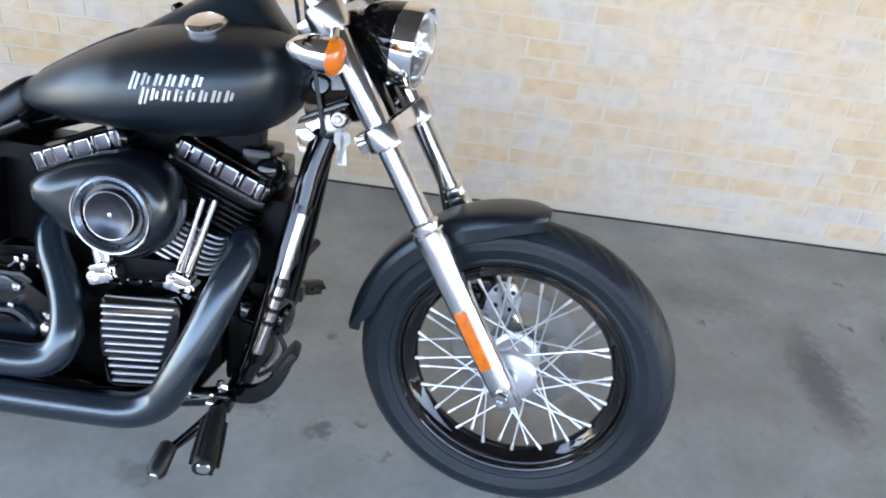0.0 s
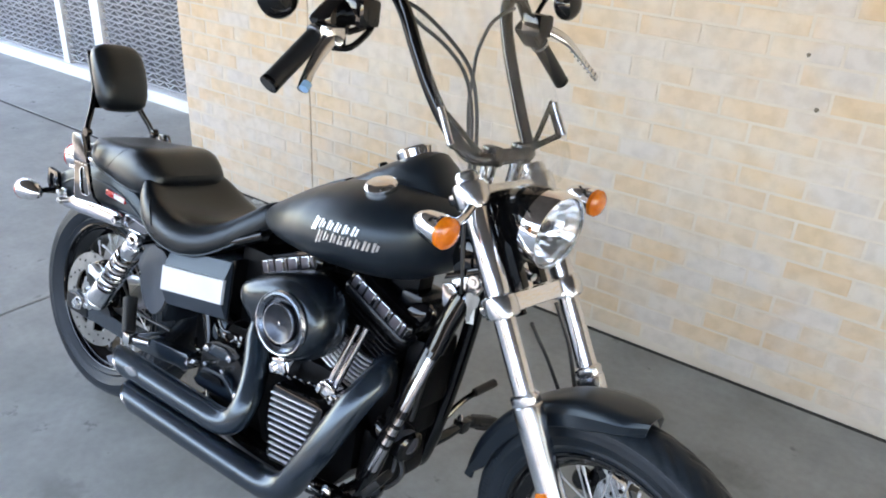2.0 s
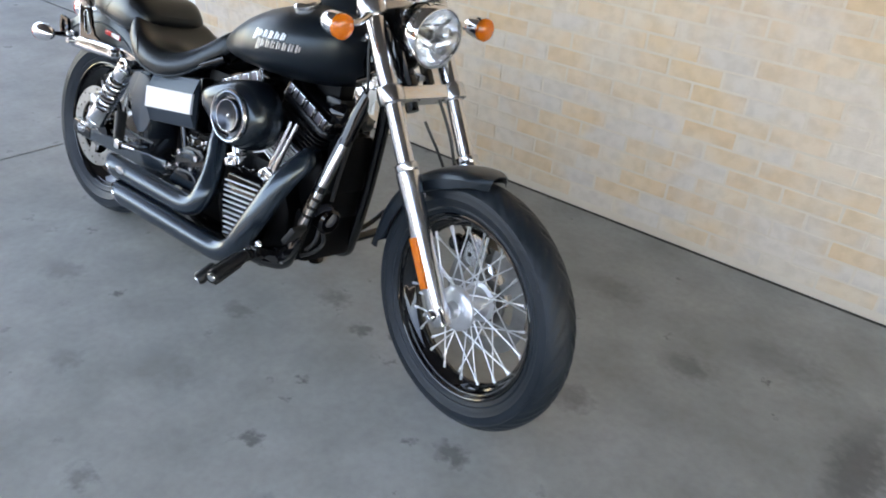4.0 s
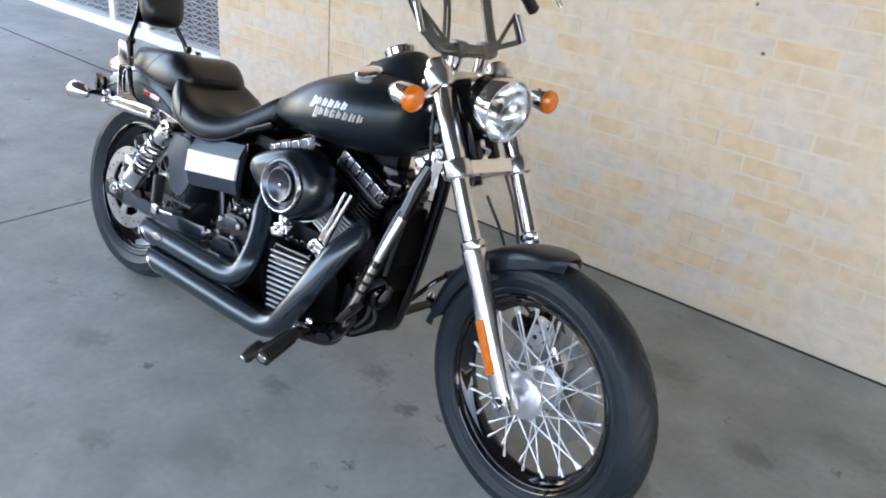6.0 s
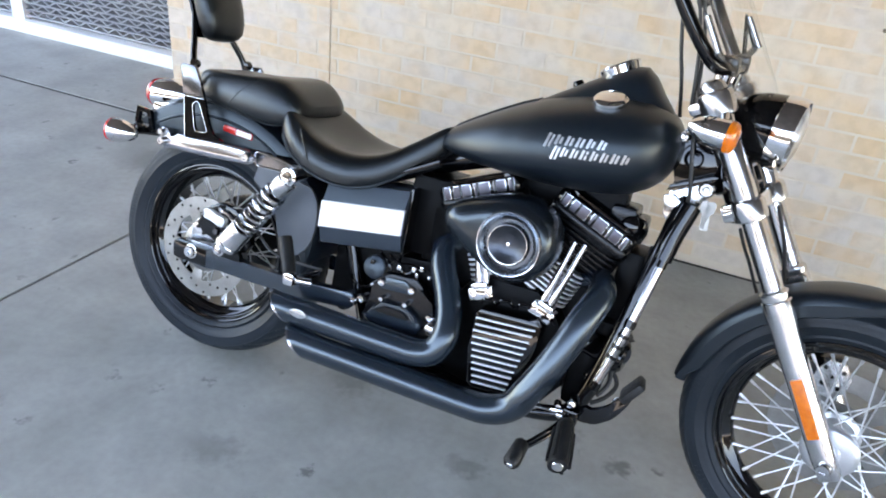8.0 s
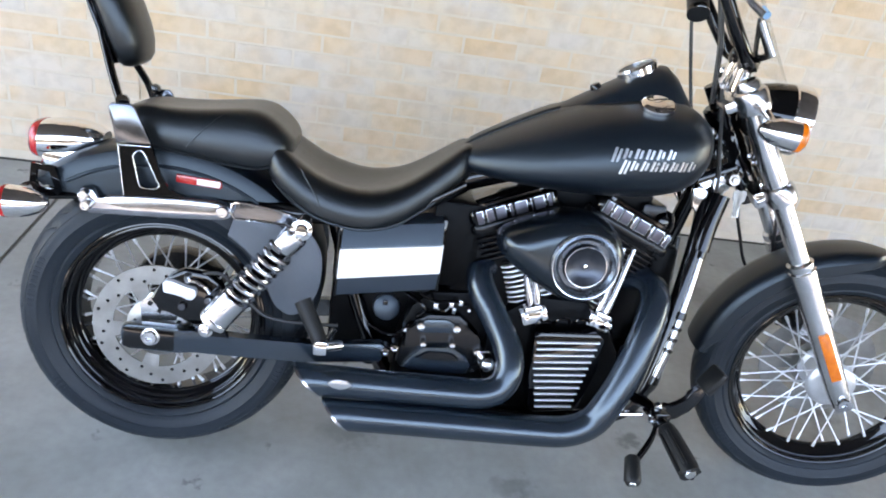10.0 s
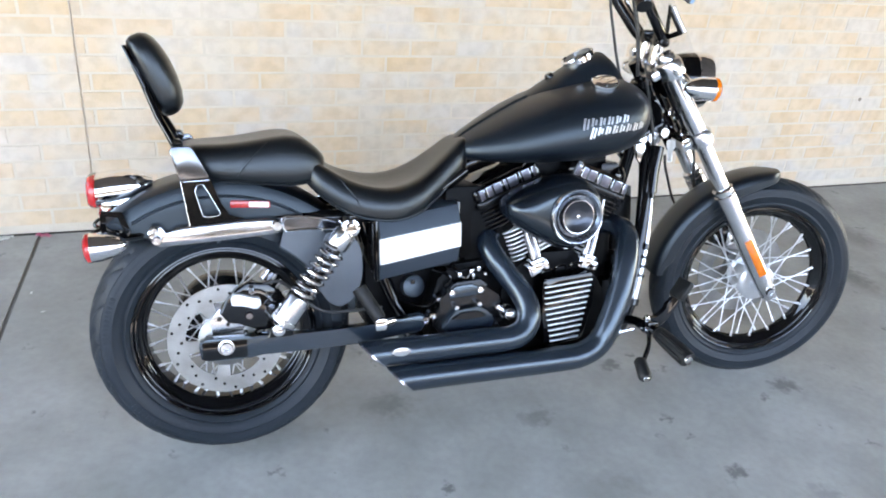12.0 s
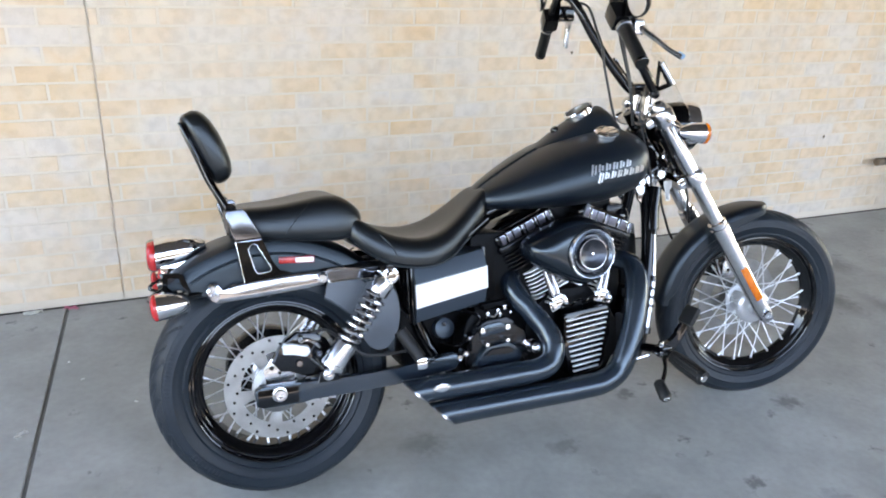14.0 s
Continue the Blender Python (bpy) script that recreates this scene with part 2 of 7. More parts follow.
    r2.color_ramp.elements[0].position, r2.color_ramp.elements[1].position = 0.36, 0.58
    r2.color_ramp.elements[0].color, r2.color_ramp.elements[1].color = (0.88, 0.865, 0.85, 1), (1.0, 1.0, 1.0, 1)
    link(mid.outputs["Fac"], r2.inputs[0])
    dirt.inputs["Factor"].default_value = 0.8
    link(blot, dirt.inputs["A"])
    link(r2.outputs[0], dirt.inputs["B"])
    link(dirt.outputs["Result"], p.inputs["Base Color"])
    p.inputs["Roughness"].default_value = 0.85
    b = add("ShaderNodeBump")
    b.inputs["Strength"].default_value, b.inputs["Distance"].default_value = 0.5, 0.003
    link(fine.outputs["Fac"], b.inputs["Height"])
    link(b.outputs[0], p.inputs["Normal"])
    return m


BRICK_ONE, BRICK_REST = brick_mat("brick_single", True), brick_mat("brick_joined", False)

# oil drips and scuffs on the slab: x, y, half length along x, half length along y, darkness
STAINS = [
    (1.78, -0.06, 0.05, 0.03, 0.55), (0.46, 0.12, 0.07, 0.05, 0.35), (0.88, -0.03, 0.05, 0.035, 0.35), (1.06, 0.23, 0.05, 0.04, 0.4),
    (1.24, 0.17, 0.035, 0.03, 0.55), (2.62, 0.62, 0.07, 0.22, 0.6), (2.80, 0.20, 0.05, 0.30, 0.5), (-1.05, 1.0, 0.16, 0.12, 0.4),
    (1.36, -0.36, 0.03, 0.025, 0.6), (0.72, -0.52, 0.05, 0.04, 0.3), (1.9, 0.35, 0.06, 0.05, 0.4), (2.1, 0.72, 0.08, 0.05, 0.4),
    (0.28, -0.28, 0.08, 0.05, 0.3), (2.35, -0.1, 0.04, 0.03, 0.4), (0.95, -0.35, 0.10, 0.07, 0.2), (1.55, -0.5, 0.05, 0.04, 0.3),
    (2.30, 0.95, 0.16, 0.10, 0.35), (1.70, 0.95, 0.12, 0.07, 0.3), (2.95, 0.85, 0.10, 0.12, 0.4), (0.10, -0.62, 0.05, 0.04, 0.35), (-0.35, -0.45, 0.06, 0.05, 0.3), (2.05, -0.42, 0.035, 0.03, 0.5), (1.15, -0.72, 0.04, 0.03, 0.4), (-1.6, 0.3, 0.07, 0.05, 0.3),
]


def concrete_mat():
    m = bpy.data.materials.new("worn_concrete")
    m.use_nodes = True
    nt, p = m.node_tree, m.node_tree.nodes["Principled BSDF"]
    add, link = nt.nodes.new, nt.links.new
    pos = add("ShaderNodeNewGeometry").outputs["Position"]
    noises = []
    for s, d in ((0.9, 4), (5, 6), (38, 6), (240, 4)):
        n = add("ShaderNodeTexNoise")
        n.inputs["Scale"].default_value, n.inputs["Detail"].default_value = s, d
        link(pos, n.inputs["Vector"])
        noises.append(n)
    base = add("ShaderNodeValToRGB")
    base.color_ramp.elements[0].position, base.color_ramp.elements[1].position = 0.36, 0.64
    base.color_ramp.elements[0].color, base.color_ramp.elements[1].color = (0.226, 0.224, 0.206, 1), (0.366, 0.362, 0.338, 1)
    avg = add("ShaderNodeMath")
    avg.operation = "MULTIPLY_ADD"
    avg.inputs[1].default_value = 0.5
    half = add("ShaderNodeMath")
    half.operation = "MULTIPLY"
    half.inputs[1].default_value = 0.5
    link(noises[1].outputs["Fac"], half.inputs[0])
    link(noises[0].outputs["Fac"], avg.inputs[0])
    link(half.outputs[0], avg.inputs[2])
    link(avg.outputs[0], base.inputs[0])
    # specks and drips
    speck = add("ShaderNodeTexVoronoi")
    speck.inputs["Scale"].default_value = 7.0
    wob = add("ShaderNodeMix")
    wob.data_type, wob.blend_type = "RGBA", "ADD"
    wob.inputs["Factor"].default_value = 0.10
    link(pos, wob.inputs["A"])
    link(noises[2].outputs["Color"], wob.inputs["B"])
    link(wob.outputs["Result"], speck.inputs["Vector"])
    sp = add("ShaderNodeMapRange")
    sp.inputs["From Min"].default_value, sp.inputs["From Max"].default_value = 0.07, 0.16
    sp.inputs["To Min"].default_value, sp.inputs["To Max"].default_value = 0.60, 0.0
    link(speck.outputs["Distance"], sp.inputs["Value"])
    gate = add("ShaderNodeMapRange")
    gate.inputs["From Min"].default_value, gate.inputs["From Max"].default_value = 0.47, 0.58
    link(noises[1].outputs["Fac"], gate.inputs["Value"])
    tot = add("ShaderNodeMath")
    tot.operation = "MULTIPLY"
    link(sp.outputs[0], tot.inputs[0])
    link(gate.outputs[0], tot.inputs[1])
    dark = tot.outputs[0]
    for x, y, a, b, k in STAINS:
        o = add("ShaderNodeVectorMath")
        o.operation = "SUBTRACT"
        o.inputs[1].default_value = (x + 0.045, y + 0.045, 0.045)
        link(wob.outputs["Result"], o.inputs[0])
        s = add("ShaderNodeVectorMath")
        s.operation = "MULTIPLY"
        s.inputs[1].default_value = (1 / a, 1 / b, 0)
        link(o.outputs[0], s.inputs[0])
        ln = add("ShaderNodeVectorMath")
        ln.operation = "LENGTH"
        link(s.outputs[0], ln.inputs[0])
        r = add("ShaderNodeMapRange")
        r.inputs["From Min"].default_value, r.inputs["From Max"].default_value = 0.45, 1.35
        r.inputs["To Min"].default_value, r.inputs["To Max"].default_value = k, 0.0
        link(ln.outputs["Value"], r.inputs["Value"])
        mx = add("ShaderNodeMath")
        mx.operation = "MAXIMUM"
        link(dark, mx.inputs[0])
        link(r.outputs[0], mx.inputs[1])
        dark = mx.outputs[0]
    mix = add("ShaderNodeMix")
    mix.data_type = "RGBA"
    mix.inputs["B"].default_value = (0.045, 0.043, 0.042, 1)
    link(dark, mix.inputs["Factor"])
    link(base.outputs[0], mix.inputs["A"])
    fin = add("ShaderNodeMix")
    fin.data_type, fin.blend_type = "RGBA", "MULTIPLY"
    fin.inputs["Factor"].default_value = 0.5
    fr = add("ShaderNodeValToRGB")
    fr.color_ramp.elements[0].position, fr.color_ramp.elements[1].position = 0.3, 0.62
    fr.color_ramp.elements[0].color, fr.color_ramp.elements[1].color = (0.84, 0.83, 0.82, 1), (1.03, 1.03, 1.03, 1)
    link(noises[2].outputs["Fac"], fr.inputs[0])
    link(mix.outputs["Result"], fin.inputs["A"])
    link(fr.outputs[0], fin.inputs["B"])
    link(fin.outputs["Result"], p.inputs["Base Color"])
    rr = add("ShaderNodeMapRange")
    rr.inputs["To Min"].default_value, rr.inputs["To Max"].default_value = 0.52, 0.80
    link(noises[1].outputs["Fac"], rr.inputs["Value"])
    link(rr.outputs[0], p.inputs["Roughness"])
    b = add("ShaderNodeBump")
    b.inputs["Strength"].default_value, b.inputs["Distance"].default_value = 0.15, 0.002
    link(noises[3].outputs["Fac"], b.inputs["Height"])
    link(b.outputs[0], p.inputs["Normal"])
    return m


CONCRETE = concrete_mat()


# ---------------------------------------------------------------- mesh tools
def mesh_of(name, bm, material, smooth=True, sharp=35):
    bmesh.ops.recalc_face_normals(bm, faces=bm.faces)
    for f in bm.faces:
        f.smooth = smooth
    if smooth:
        for ed in bm.edges:
            if len(ed.link_faces) == 2 and ed.calc_face_angle(0) > radians(sharp):
                ed.smooth = False
    me = bpy.data.meshes.new(name)
    bm.to_mesh(me)
    bm.free()
    me.materials.append(material)
    return me


def part(name, bm, material, parent, label="", smooth=True, at=None):
    """One mesh under a thing or under a part."""
    ob = new(name, mesh_of(name, bm, material, smooth))
    ob.parent = parent
    if at is not None:
        ob.matrix_basis = at
    if label:
        ob["label"] = label
    return ob


def structure(name, bm, material, label, category, smooth=False):
    return tagged(new(name, mesh_of(name, bm, material, smooth)), label, category, kind="structure")


def box(bm, lo, hi, bev=0.0, m=None):
    """A box between two corners, its edges rounded, moved by m."""
    lo, hi = Vector(lo), Vector(hi)
    r = bmesh.ops.create_cube(bm, size=1.0)["verts"]
    for v in r:
        v.co = Vector((lo[i] + (v.co[i] + 0.5) * (hi[i] - lo[i]) for i in range(3)))
    if bev:
        es = list({e for v in r for e in v.link_edges})
        out = bmesh.ops.bevel(bm, geom=es, offset=bev, segments=2, profile=0.6, affect="EDGES")
        r = list({v for f in out["faces"] for v in f.verts} | {v for v in r if v.is_valid})
    if m is not None:
        for v in r:
            v.co = m @ v.co
    return r


def frame_at(origin, axis, up=(0, 0, 1)):
    """A turn that takes z to the axis, set at the origin."""
    z = Vector(axis).normalized()
    u = Vector(up)
    if abs(z.dot(u)) > 0.98:
        u = Vector((1, 0, 0))
    x = u.cross(z).normalized()
    y = z.cross(x)
    return Matrix.Translation(origin) @ Matrix((x, y, z)).transposed().to_4x4()


def turned(bm, profile, origin=(0, 0, 0), axis=(0, 1, 0), n=32, cap=True, warp=None):
    """A solid of revolution: profile of (radius, distance along the axis)."""
    m = frame_at(origin, axis)
    rings = []
    for i in range(n):
        a = 2 * math.pi * i / n
        ring = []
        for j, (r, h) in enumerate(profile):
            if warp:
                r = r + warp(i, j)
            ring.append(bm.verts.new(m @ Vector((r * math.cos(a), r * math.sin(a), h))))
        rings.append(ring)
    for i in range(n):
        p, q = rings[i], rings[(i + 1) % n]
        for j in range(len(profile) - 1):
            bm.faces.new((p[j], p[j + 1], q[j + 1], q[j]))
    if cap:
        for j in (0, len(profile) - 1):
            if profile[j][0] > 1e-5:
                bm.faces.new([r[j] for r in rings])
    bmesh.ops.remove_doubles(bm, verts=[v for r in rings for v in r], dist=1e-6)
    return bm


def rod(bm, a, b, r, n=14, r2=None):
    a, b = Vector(a), Vector(b)
    d = (b - a).length
    c = min(0.0015, r * 0.2)
    r2 = r if r2 is None else r2
    return turned(bm, [(r - c, 0), (r, c), (r2, d - c), (r2 - c, d)], a, b - a, n)


def spline(pts, k=6):
    """Points along a smooth line through pts."""
    pts = [Vector(p) for p in pts]
    out = []
    for i in range(len(pts) - 1):
        p0, p1, p2, p3 = pts[max(i - 1, 0)], pts[i], pts[i + 1], pts[min(i + 2, len(pts) - 1)]
        for s in range(k):
            t = s / k
            out.append(0.5 * ((2 * p1) + (p2 - p0) * t + (2 * p0 - 5 * p1 + 4 * p2 - p3) * t * t + (3 * p1 - p0 - 3 * p2 + p3) * t ** 3))
    out.append(pts[-1])
    return out


def hose(bm, pts, r, n=12, k=6, radii=None, cap=True, flat=1.0):
    """A tube along a smooth line; radii: its radius at each given point."""
    line = spline(pts, k) if k > 1 else [Vector(p) for p in pts]
    up, rings = None, []
    for i, p in enumerate(line):
        d = (line[min(i + 1, len(line) - 1)] - line[max(i - 1, 0)]).normalized()
        if up is None:
            up = d.orthogonal().normalized()
        up = (up - d * up.dot(d)).normalized()
        side = d.cross(up)
        rr = r
        if radii:
            f = i / max(1, k)
            a = min(int(f), len(radii) - 1)
            b = min(a + 1, len(radii) - 1)
            rr = radii[a] + (radii[b] - radii[a]) * (f - a)
        rings.append([bm.verts.new(p + rr * (math.cos(2 * math.pi * j / n) * up + math.sin(2 * math.pi * j / n) * side * flat)) for j in range(n)])
    for p, q in zip(rings, rings[1:]):
        for j in range(n):
            bm.faces.new((p[j], p[(j + 1) % n], q[(j + 1) % n], q[j]))
    if cap:
        bm.faces.new(rings[0])
        bm.faces.new(rings[-1])
    return bm


def loft(bm, rings, cap=True, closed=True):
    vs = [[bm.verts.new(p) for p in r] for r in rings]
    n = len(vs[0])
    for p, q in zip(vs, vs[1:]):
        for j in range(n if closed else n - 1):
            bm.faces.new((p[j], p[(j + 1) % n], q[(j + 1) % n], q[j]))
    if cap and closed:
        bm.faces.new(vs[0])
        bm.faces.new(vs[-1])
    return bm


def plate(bm, outline, y0, y1, bev=0.0, m=None):
    """A plate cut to an outline in x and z, between two depths."""
    a = [bm.verts.new((x, y0, z)) for x, z in outline]
    b = [bm.verts.new((x, y1, z)) for x, z in outline]
    n = len(outline)
    fs = [bm.faces.new(a), bm.faces.new(b)]
    for i in range(n):
        fs.append(bm.faces.new((a[i], a[(i + 1) % n], b[(i + 1) % n], b[i])))
    vs = a + b
    if bev:
        es = [e for f in fs[:2] for e in f.edges]
        out = bmesh.ops.bevel(bm, geom=es, offset=bev, segments=2, profile=0.6, affect="EDGES")
        vs = list({v for f in out["faces"] for v in f.verts} | {v for v in vs if v.is_valid})
    if m is not None:
        for v in vs:
            v.co = m @ v.co
    return bm


def ring_plate(bm, outer, inner, y0, y1):
    """A plate with one opening; both outlines run the same way with as many points."""
    n = len(outer)
    v = [[bm.verts.new((x, y, z)) for x, z in o] for o in (outer, inner) for y in (y0, y1)]
    o0, o1, i0, i1 = v
    for j in range(n):
        k = (j + 1) % n
        bm.faces.new((o0[j], o0[k], i0[k], i0[j]))
        bm.faces.new((o1[j], o1[k], i1[k], i1[j]))
        bm.faces.new((o0[j], o0[k], o1[k], o1[j]))
        bm.faces.new((i0[j], i0[k], i1[k], i1[j]))
    return bm


def B():
    return bmesh.new()


# ---------------------------------------------------------------- the place
WALL_Y, WALL_END, JOINT_X, SLAB_X, SKEW = 1.42, -1.28, -0.408, -0.694, 0.050

bm = B()
box(bm, (-120, -120, -0.30), (120, 120, -0.10))
structure("ground", bm, EARTH, "grey asphalt ground around the covered walk", "ground")

pavement = tagged(new("pavement"), "grey stained concrete slabs with dark open joints", "pavement", kind="structure")
for lo, hi in (((SLAB_X + 0.006, -4.2), (9.0, WALL_Y - 0.022)), ((-9.0, -4.2), (SLAB_X - 0.006, WALL_Y - 0.022)), ((-9.0, WALL_Y), (WALL_END - 0.01, 2.9))):
    bm = B()
    box(bm, (*lo, -0.12), (*hi, 0.0), 0.004)
    for v in bm.verts:
        if abs(v.co.x - SLAB_X) < 0.05:
            v.co.x += SKEW * v.co.y
    part("slab", bm, CONCRETE, pavement, smooth=False)

bm = B()
box(bm, (SLAB_X - 0.008, -4.2, -0.10), (SLAB_X + 0.008, WALL_Y - 0.022, -0.0055), 0.001)
for v in bm.verts:
    v.co.x += SKEW * v.co.y
part("joint_filler", bm, SEALANT, pavement, "dirty grey joint filler", smooth=False)

# black strip set in the gap so that the wall foot reads dark
bm = B()
box(bm, (-9.0, WALL_Y - 0.0225, -0.10), (9.0, WALL_Y + 0.0016, -0.004), 0.001)
part("joint_filler", bm, JOINTBLACK, pavement, "black strip in the joint along the wall", smooth=False)

bm = B()
box(bm, (WALL_END, WALL_Y + 0.0018, -0.1), (JOINT_X - 0.004, WALL_Y + 0.30, 3.1))
box(bm, (JOINT_X + 0.004, WALL_Y + 0.0018, -0.1), (9.0, WALL_Y + 0.30, 3.1))
box(bm, (JOINT_X - 0.02, WALL_Y + 0.007, -0.1), (JOINT_X + 0.02, WALL_Y + 0.28, 3.1))
wall = structure("wall_north", bm, MORTAR, "buff and grey brick wall with pale mortar and one open joint", "wall")

# unseen wall opposite, added to shape reflections and bounced light
bm = B()
box(bm, (-60, -25.4, -0.12), (60, -25.0, 4.4), 0.02)
structure("backdrop_wall", bm, BACKDROP, "unseen plain wall across the yard, added for reflections", "wall")
# dark band added so that chrome mirrors something dark
bm = B()
box(bm, (-60, -25.0, -0.12), (60, -24.94, 2.70), 0.01)
structure("backdrop_band", bm, BACKDROPDARK, "unseen dark band across the yard, added to darken reflections", "plinth")
# roof added out of view to keep the far wall out of the sun
bm = B()
box(bm, (-60, -25.4, 4.4), (60, -20.6, 4.6), 0.02)
structure("backdrop_roof", bm, BACKDROP, "unseen flat roof across the yard, added to shade the far wall", "roof")

# roof out of view; its reach is set to shape the light
bm = B()
box(bm, (-4.2, -4.2, 3.1), (14, 5.0, 3.3), 0.01)
structure("ceiling", bm, PLASTER, "plain painted underside of the unseen walkway roof", "ceiling")

# recessed mesh screen past the corner
SCREEN_Y = 2.07
bm = B()
box(bm, (-14, SCREEN_Y + 0.45, -0.1), (WALL_END + 0.3, SCREEN_Y + 0.6, 3.1))
structure("wall_recess", bm, INNERDARK, "dim plain wall behind the mesh screen", "wall")
screen = tagged(new("mesh_screen"), "white framed security screen with grey wire mesh on a white kerb", "screen", kind="structure")
bm = B()
box(bm, (-9, SCREEN_Y, -0.02), (WALL_END + 0.25, SCREEN_Y + 0.13, 0.078), 0.006)
part("kerb", bm, WHITE, screen, "white painted kerb", smooth=False)
for x0, x1 in ((-3.605, -3.535), (-3.165, -3.06), (-5.35, -5.27), (-7.2, -7.1)):
    bm = B()
    box(bm, (x0, SCREEN_Y + 0.03, 0.075), (x1, SCREEN_Y + 0.08, 3.1), 0.004)
    part("post", bm, WHITE, screen, "white painted steel post", smooth=False)
bm = B()
for i in range(42):
    z = 0.103 + i * 0.0405
    box(bm, (-9, SCREEN_Y + 0.050, z - 0.004), (WALL_END + 0.2, SCREEN_Y + 0.058, z + 0.004))
part("bar", bm, GREYMESH, screen, "thin grey level wires", smooth=False)["kind"] = "stuff"
verts, faces = [], []
for i in range(41):
    z0, z1 = 0.107 + i * 0.0405, 0.139 + i * 0.0405
    n, x0, step = 128, -8.2, 0.058
    for j in range(n):
        xa, xb = x0 + j * step, x0 + (j + 1) * step
        za, zb = (z0, z1) if j % 2 == 0 else (z1, z0)
        k = len(verts)
        for dz in (-0.0045, 0.0045):
            for y in (SCREEN_Y + 0.060, SCREEN_Y + 0.066):
                verts += [(xa, y, za + dz), (xb, y, zb + dz)]
        faces += [(k, k + 1, k + 5, k + 4), (k + 2, k + 3, k + 7, k + 6), (k, k + 1, k + 3, k + 2), (k + 4, k + 5, k + 7, k + 6)]
me = bpy.data.meshes.new("zigzag_wire")
me.from_pydata(verts, [], faces)
me.materials.append(GREYMESH)
ob = new("zigzag_wire", me)
ob.parent = screen
ob["kind"] = "stuff"

# pipes by the wall, far along
gas = tagged(new("pipe_stand"), "cream post and weathered brown pipe with brass valve by the wall", "pipe stand")
gas.location = (3.86, 1.16, 0)
bm = B()
rod(bm, (0, 0, 0), (0, 0, 1.55), 0.034, 20)
part("post", bm, CREAM, gas, "cream painted steel post")
bm = B()
hose(bm, [(0.17, 0.17, 0), (0.17, 0.17, 0.30), (0.17, 0.17, 0.9), (0.17, 0.17, 1.5)], 0.028, 14, 4)
part("pipe", bm, RUSTED, gas, "weathered brown upright pipe")
for z in (0.33, 0.95):
    bm = B()
    rod(bm, (-0.12, 0.20, z), (0.24, 0.20, z), 0.022, 14)
    rod(bm, (0.0, 0.0, z - 0.06), (0.0, 0.21, z), 0.018, 12)
    part("arm", bm, RUSTED, gas)
bm = B()
turned(bm, [(0.0, 0), (0.03, 0.002), (0.034, 0.02), (0.03, 0.045), (0.02, 0.06), (0, 0.062)], (-0.05, 0.02, 0.25), (-0.6, -0.8, 0), 16)
box(bm, (-0.09, -0.02, 0.22), (0.05, 0.04, 0.28), 0.008)
part("valve", bm, BRASS, gas, "dull brass valve")

for x, z, r in ((1.630, 0.985, 0.007), (1.570, 1.135, 0.006), (3.34, 0.49, 0.010)):
    bm = B()
    turned(bm, [(0.0, 0.0016), (r * 0.6, 0.0015), (r, 0.0), (r, -0.004), (0.0, -0.004)], (x, WALL_Y - 0.0005, z), (0, -1, 0), 9, False, lambda i, j: 0.12 * r * math.sin(i * 2.1) if j in (1, 2, 3) else 0)
    part("stain", bm, RUSTED, wall, "small dark spot on the bricks")

# scraps along the foot of the wall
for name, x, y, a, size, mt, lab in (("paper_scrap", -0.75, 1.380, 12, 0.07, PAPER, "crumpled pale paper scrap by the brick wall"),
                                     ("paper_scrap", -0.61, 1.383, -20, 0.06, PINK, "small pink paper scrap by the brick wall"),
                                     ("paper_scrap", -0.715, 0.545, 40, 0.042, PAPER, "torn white paper scrap by the slab joint"),
                                     ("paper_scrap", -0.60, 0.95, 70, 0.014, PAPER, "tiny white paper fleck on the concrete"),
                                     ("paper_scrap", -0.55, 0.82, 15, 0.012, PAPER, "tiny white paper fleck on the concrete"),
                                     ("paper_scrap", -0.38, 0.625, -35, 0.014, PAPER, "tiny white paper fleck on the concrete")):
    bm = B()
    rnd = random.Random(x)
    n = 7
    top = [[bm.verts.new(((i / n - 0.5) * size, (j / 3 - 0.5) * size * 0.42 * (1 - 0.5 * abs(i / n - 0.4)), 0.001 + rnd.random() * size * 0.16)) for j in range(4)] for i in range(n + 1)]
    for i in range(n):
        for j in range(3):
            bm.faces.new((top[i][j], top[i + 1][j], top[i + 1][j + 1], top[i][j + 1]))
    bmesh.ops.solidify(bm, geom=bm.faces[:], thickness=0.001)
    low = min(v.co.z for v in bm.verts)
    for v in bm.verts:
        v.co.z -= low
    ob = tagged(new(name, mesh_of(name, bm, mt)), lab, "paper", "paper scraps on the concrete")
    ob.matrix_basis = pose(x, y, 0, 0, 0, a)

# ---------------------------------------------------------------- the motorcycle
# local axes: x ahead from the rear axle, y to its left, z up; it leans left on its stand
bike = tagged(new("motorcycle"), "matte black cruiser motorcycle with chrome fork, leaning on its stand", "motorcycle")
bike.matrix_basis = pose(0, 0.070, 0, -14.5, 0, -1)

RAKE = radians(31.5)
UP = Vector((-math.sin(RAKE), 0, math.cos(RAKE)))
AHEAD = Vector((math.cos(RAKE), 0, math.sin(RAKE)))
AXLE_F = Vector((1.660, 0, 0.337))
PIVOT = AXLE_F - 0.055 * AHEAD
STEER = Matrix.Translation(PIVOT) @ Matrix.Rotation(radians(-12), 4, UP) @ Matrix.Translation(-PIVOT)


def on_fork(s, y=0.0, f=0.0):
    """A point s metres up the fork from the axle, y to the left, f ahead of the legs."""
    return AXLE_F + UP * s + AHEAD * f + Vector((0, y, 0))


# wheels
SPOKE = None


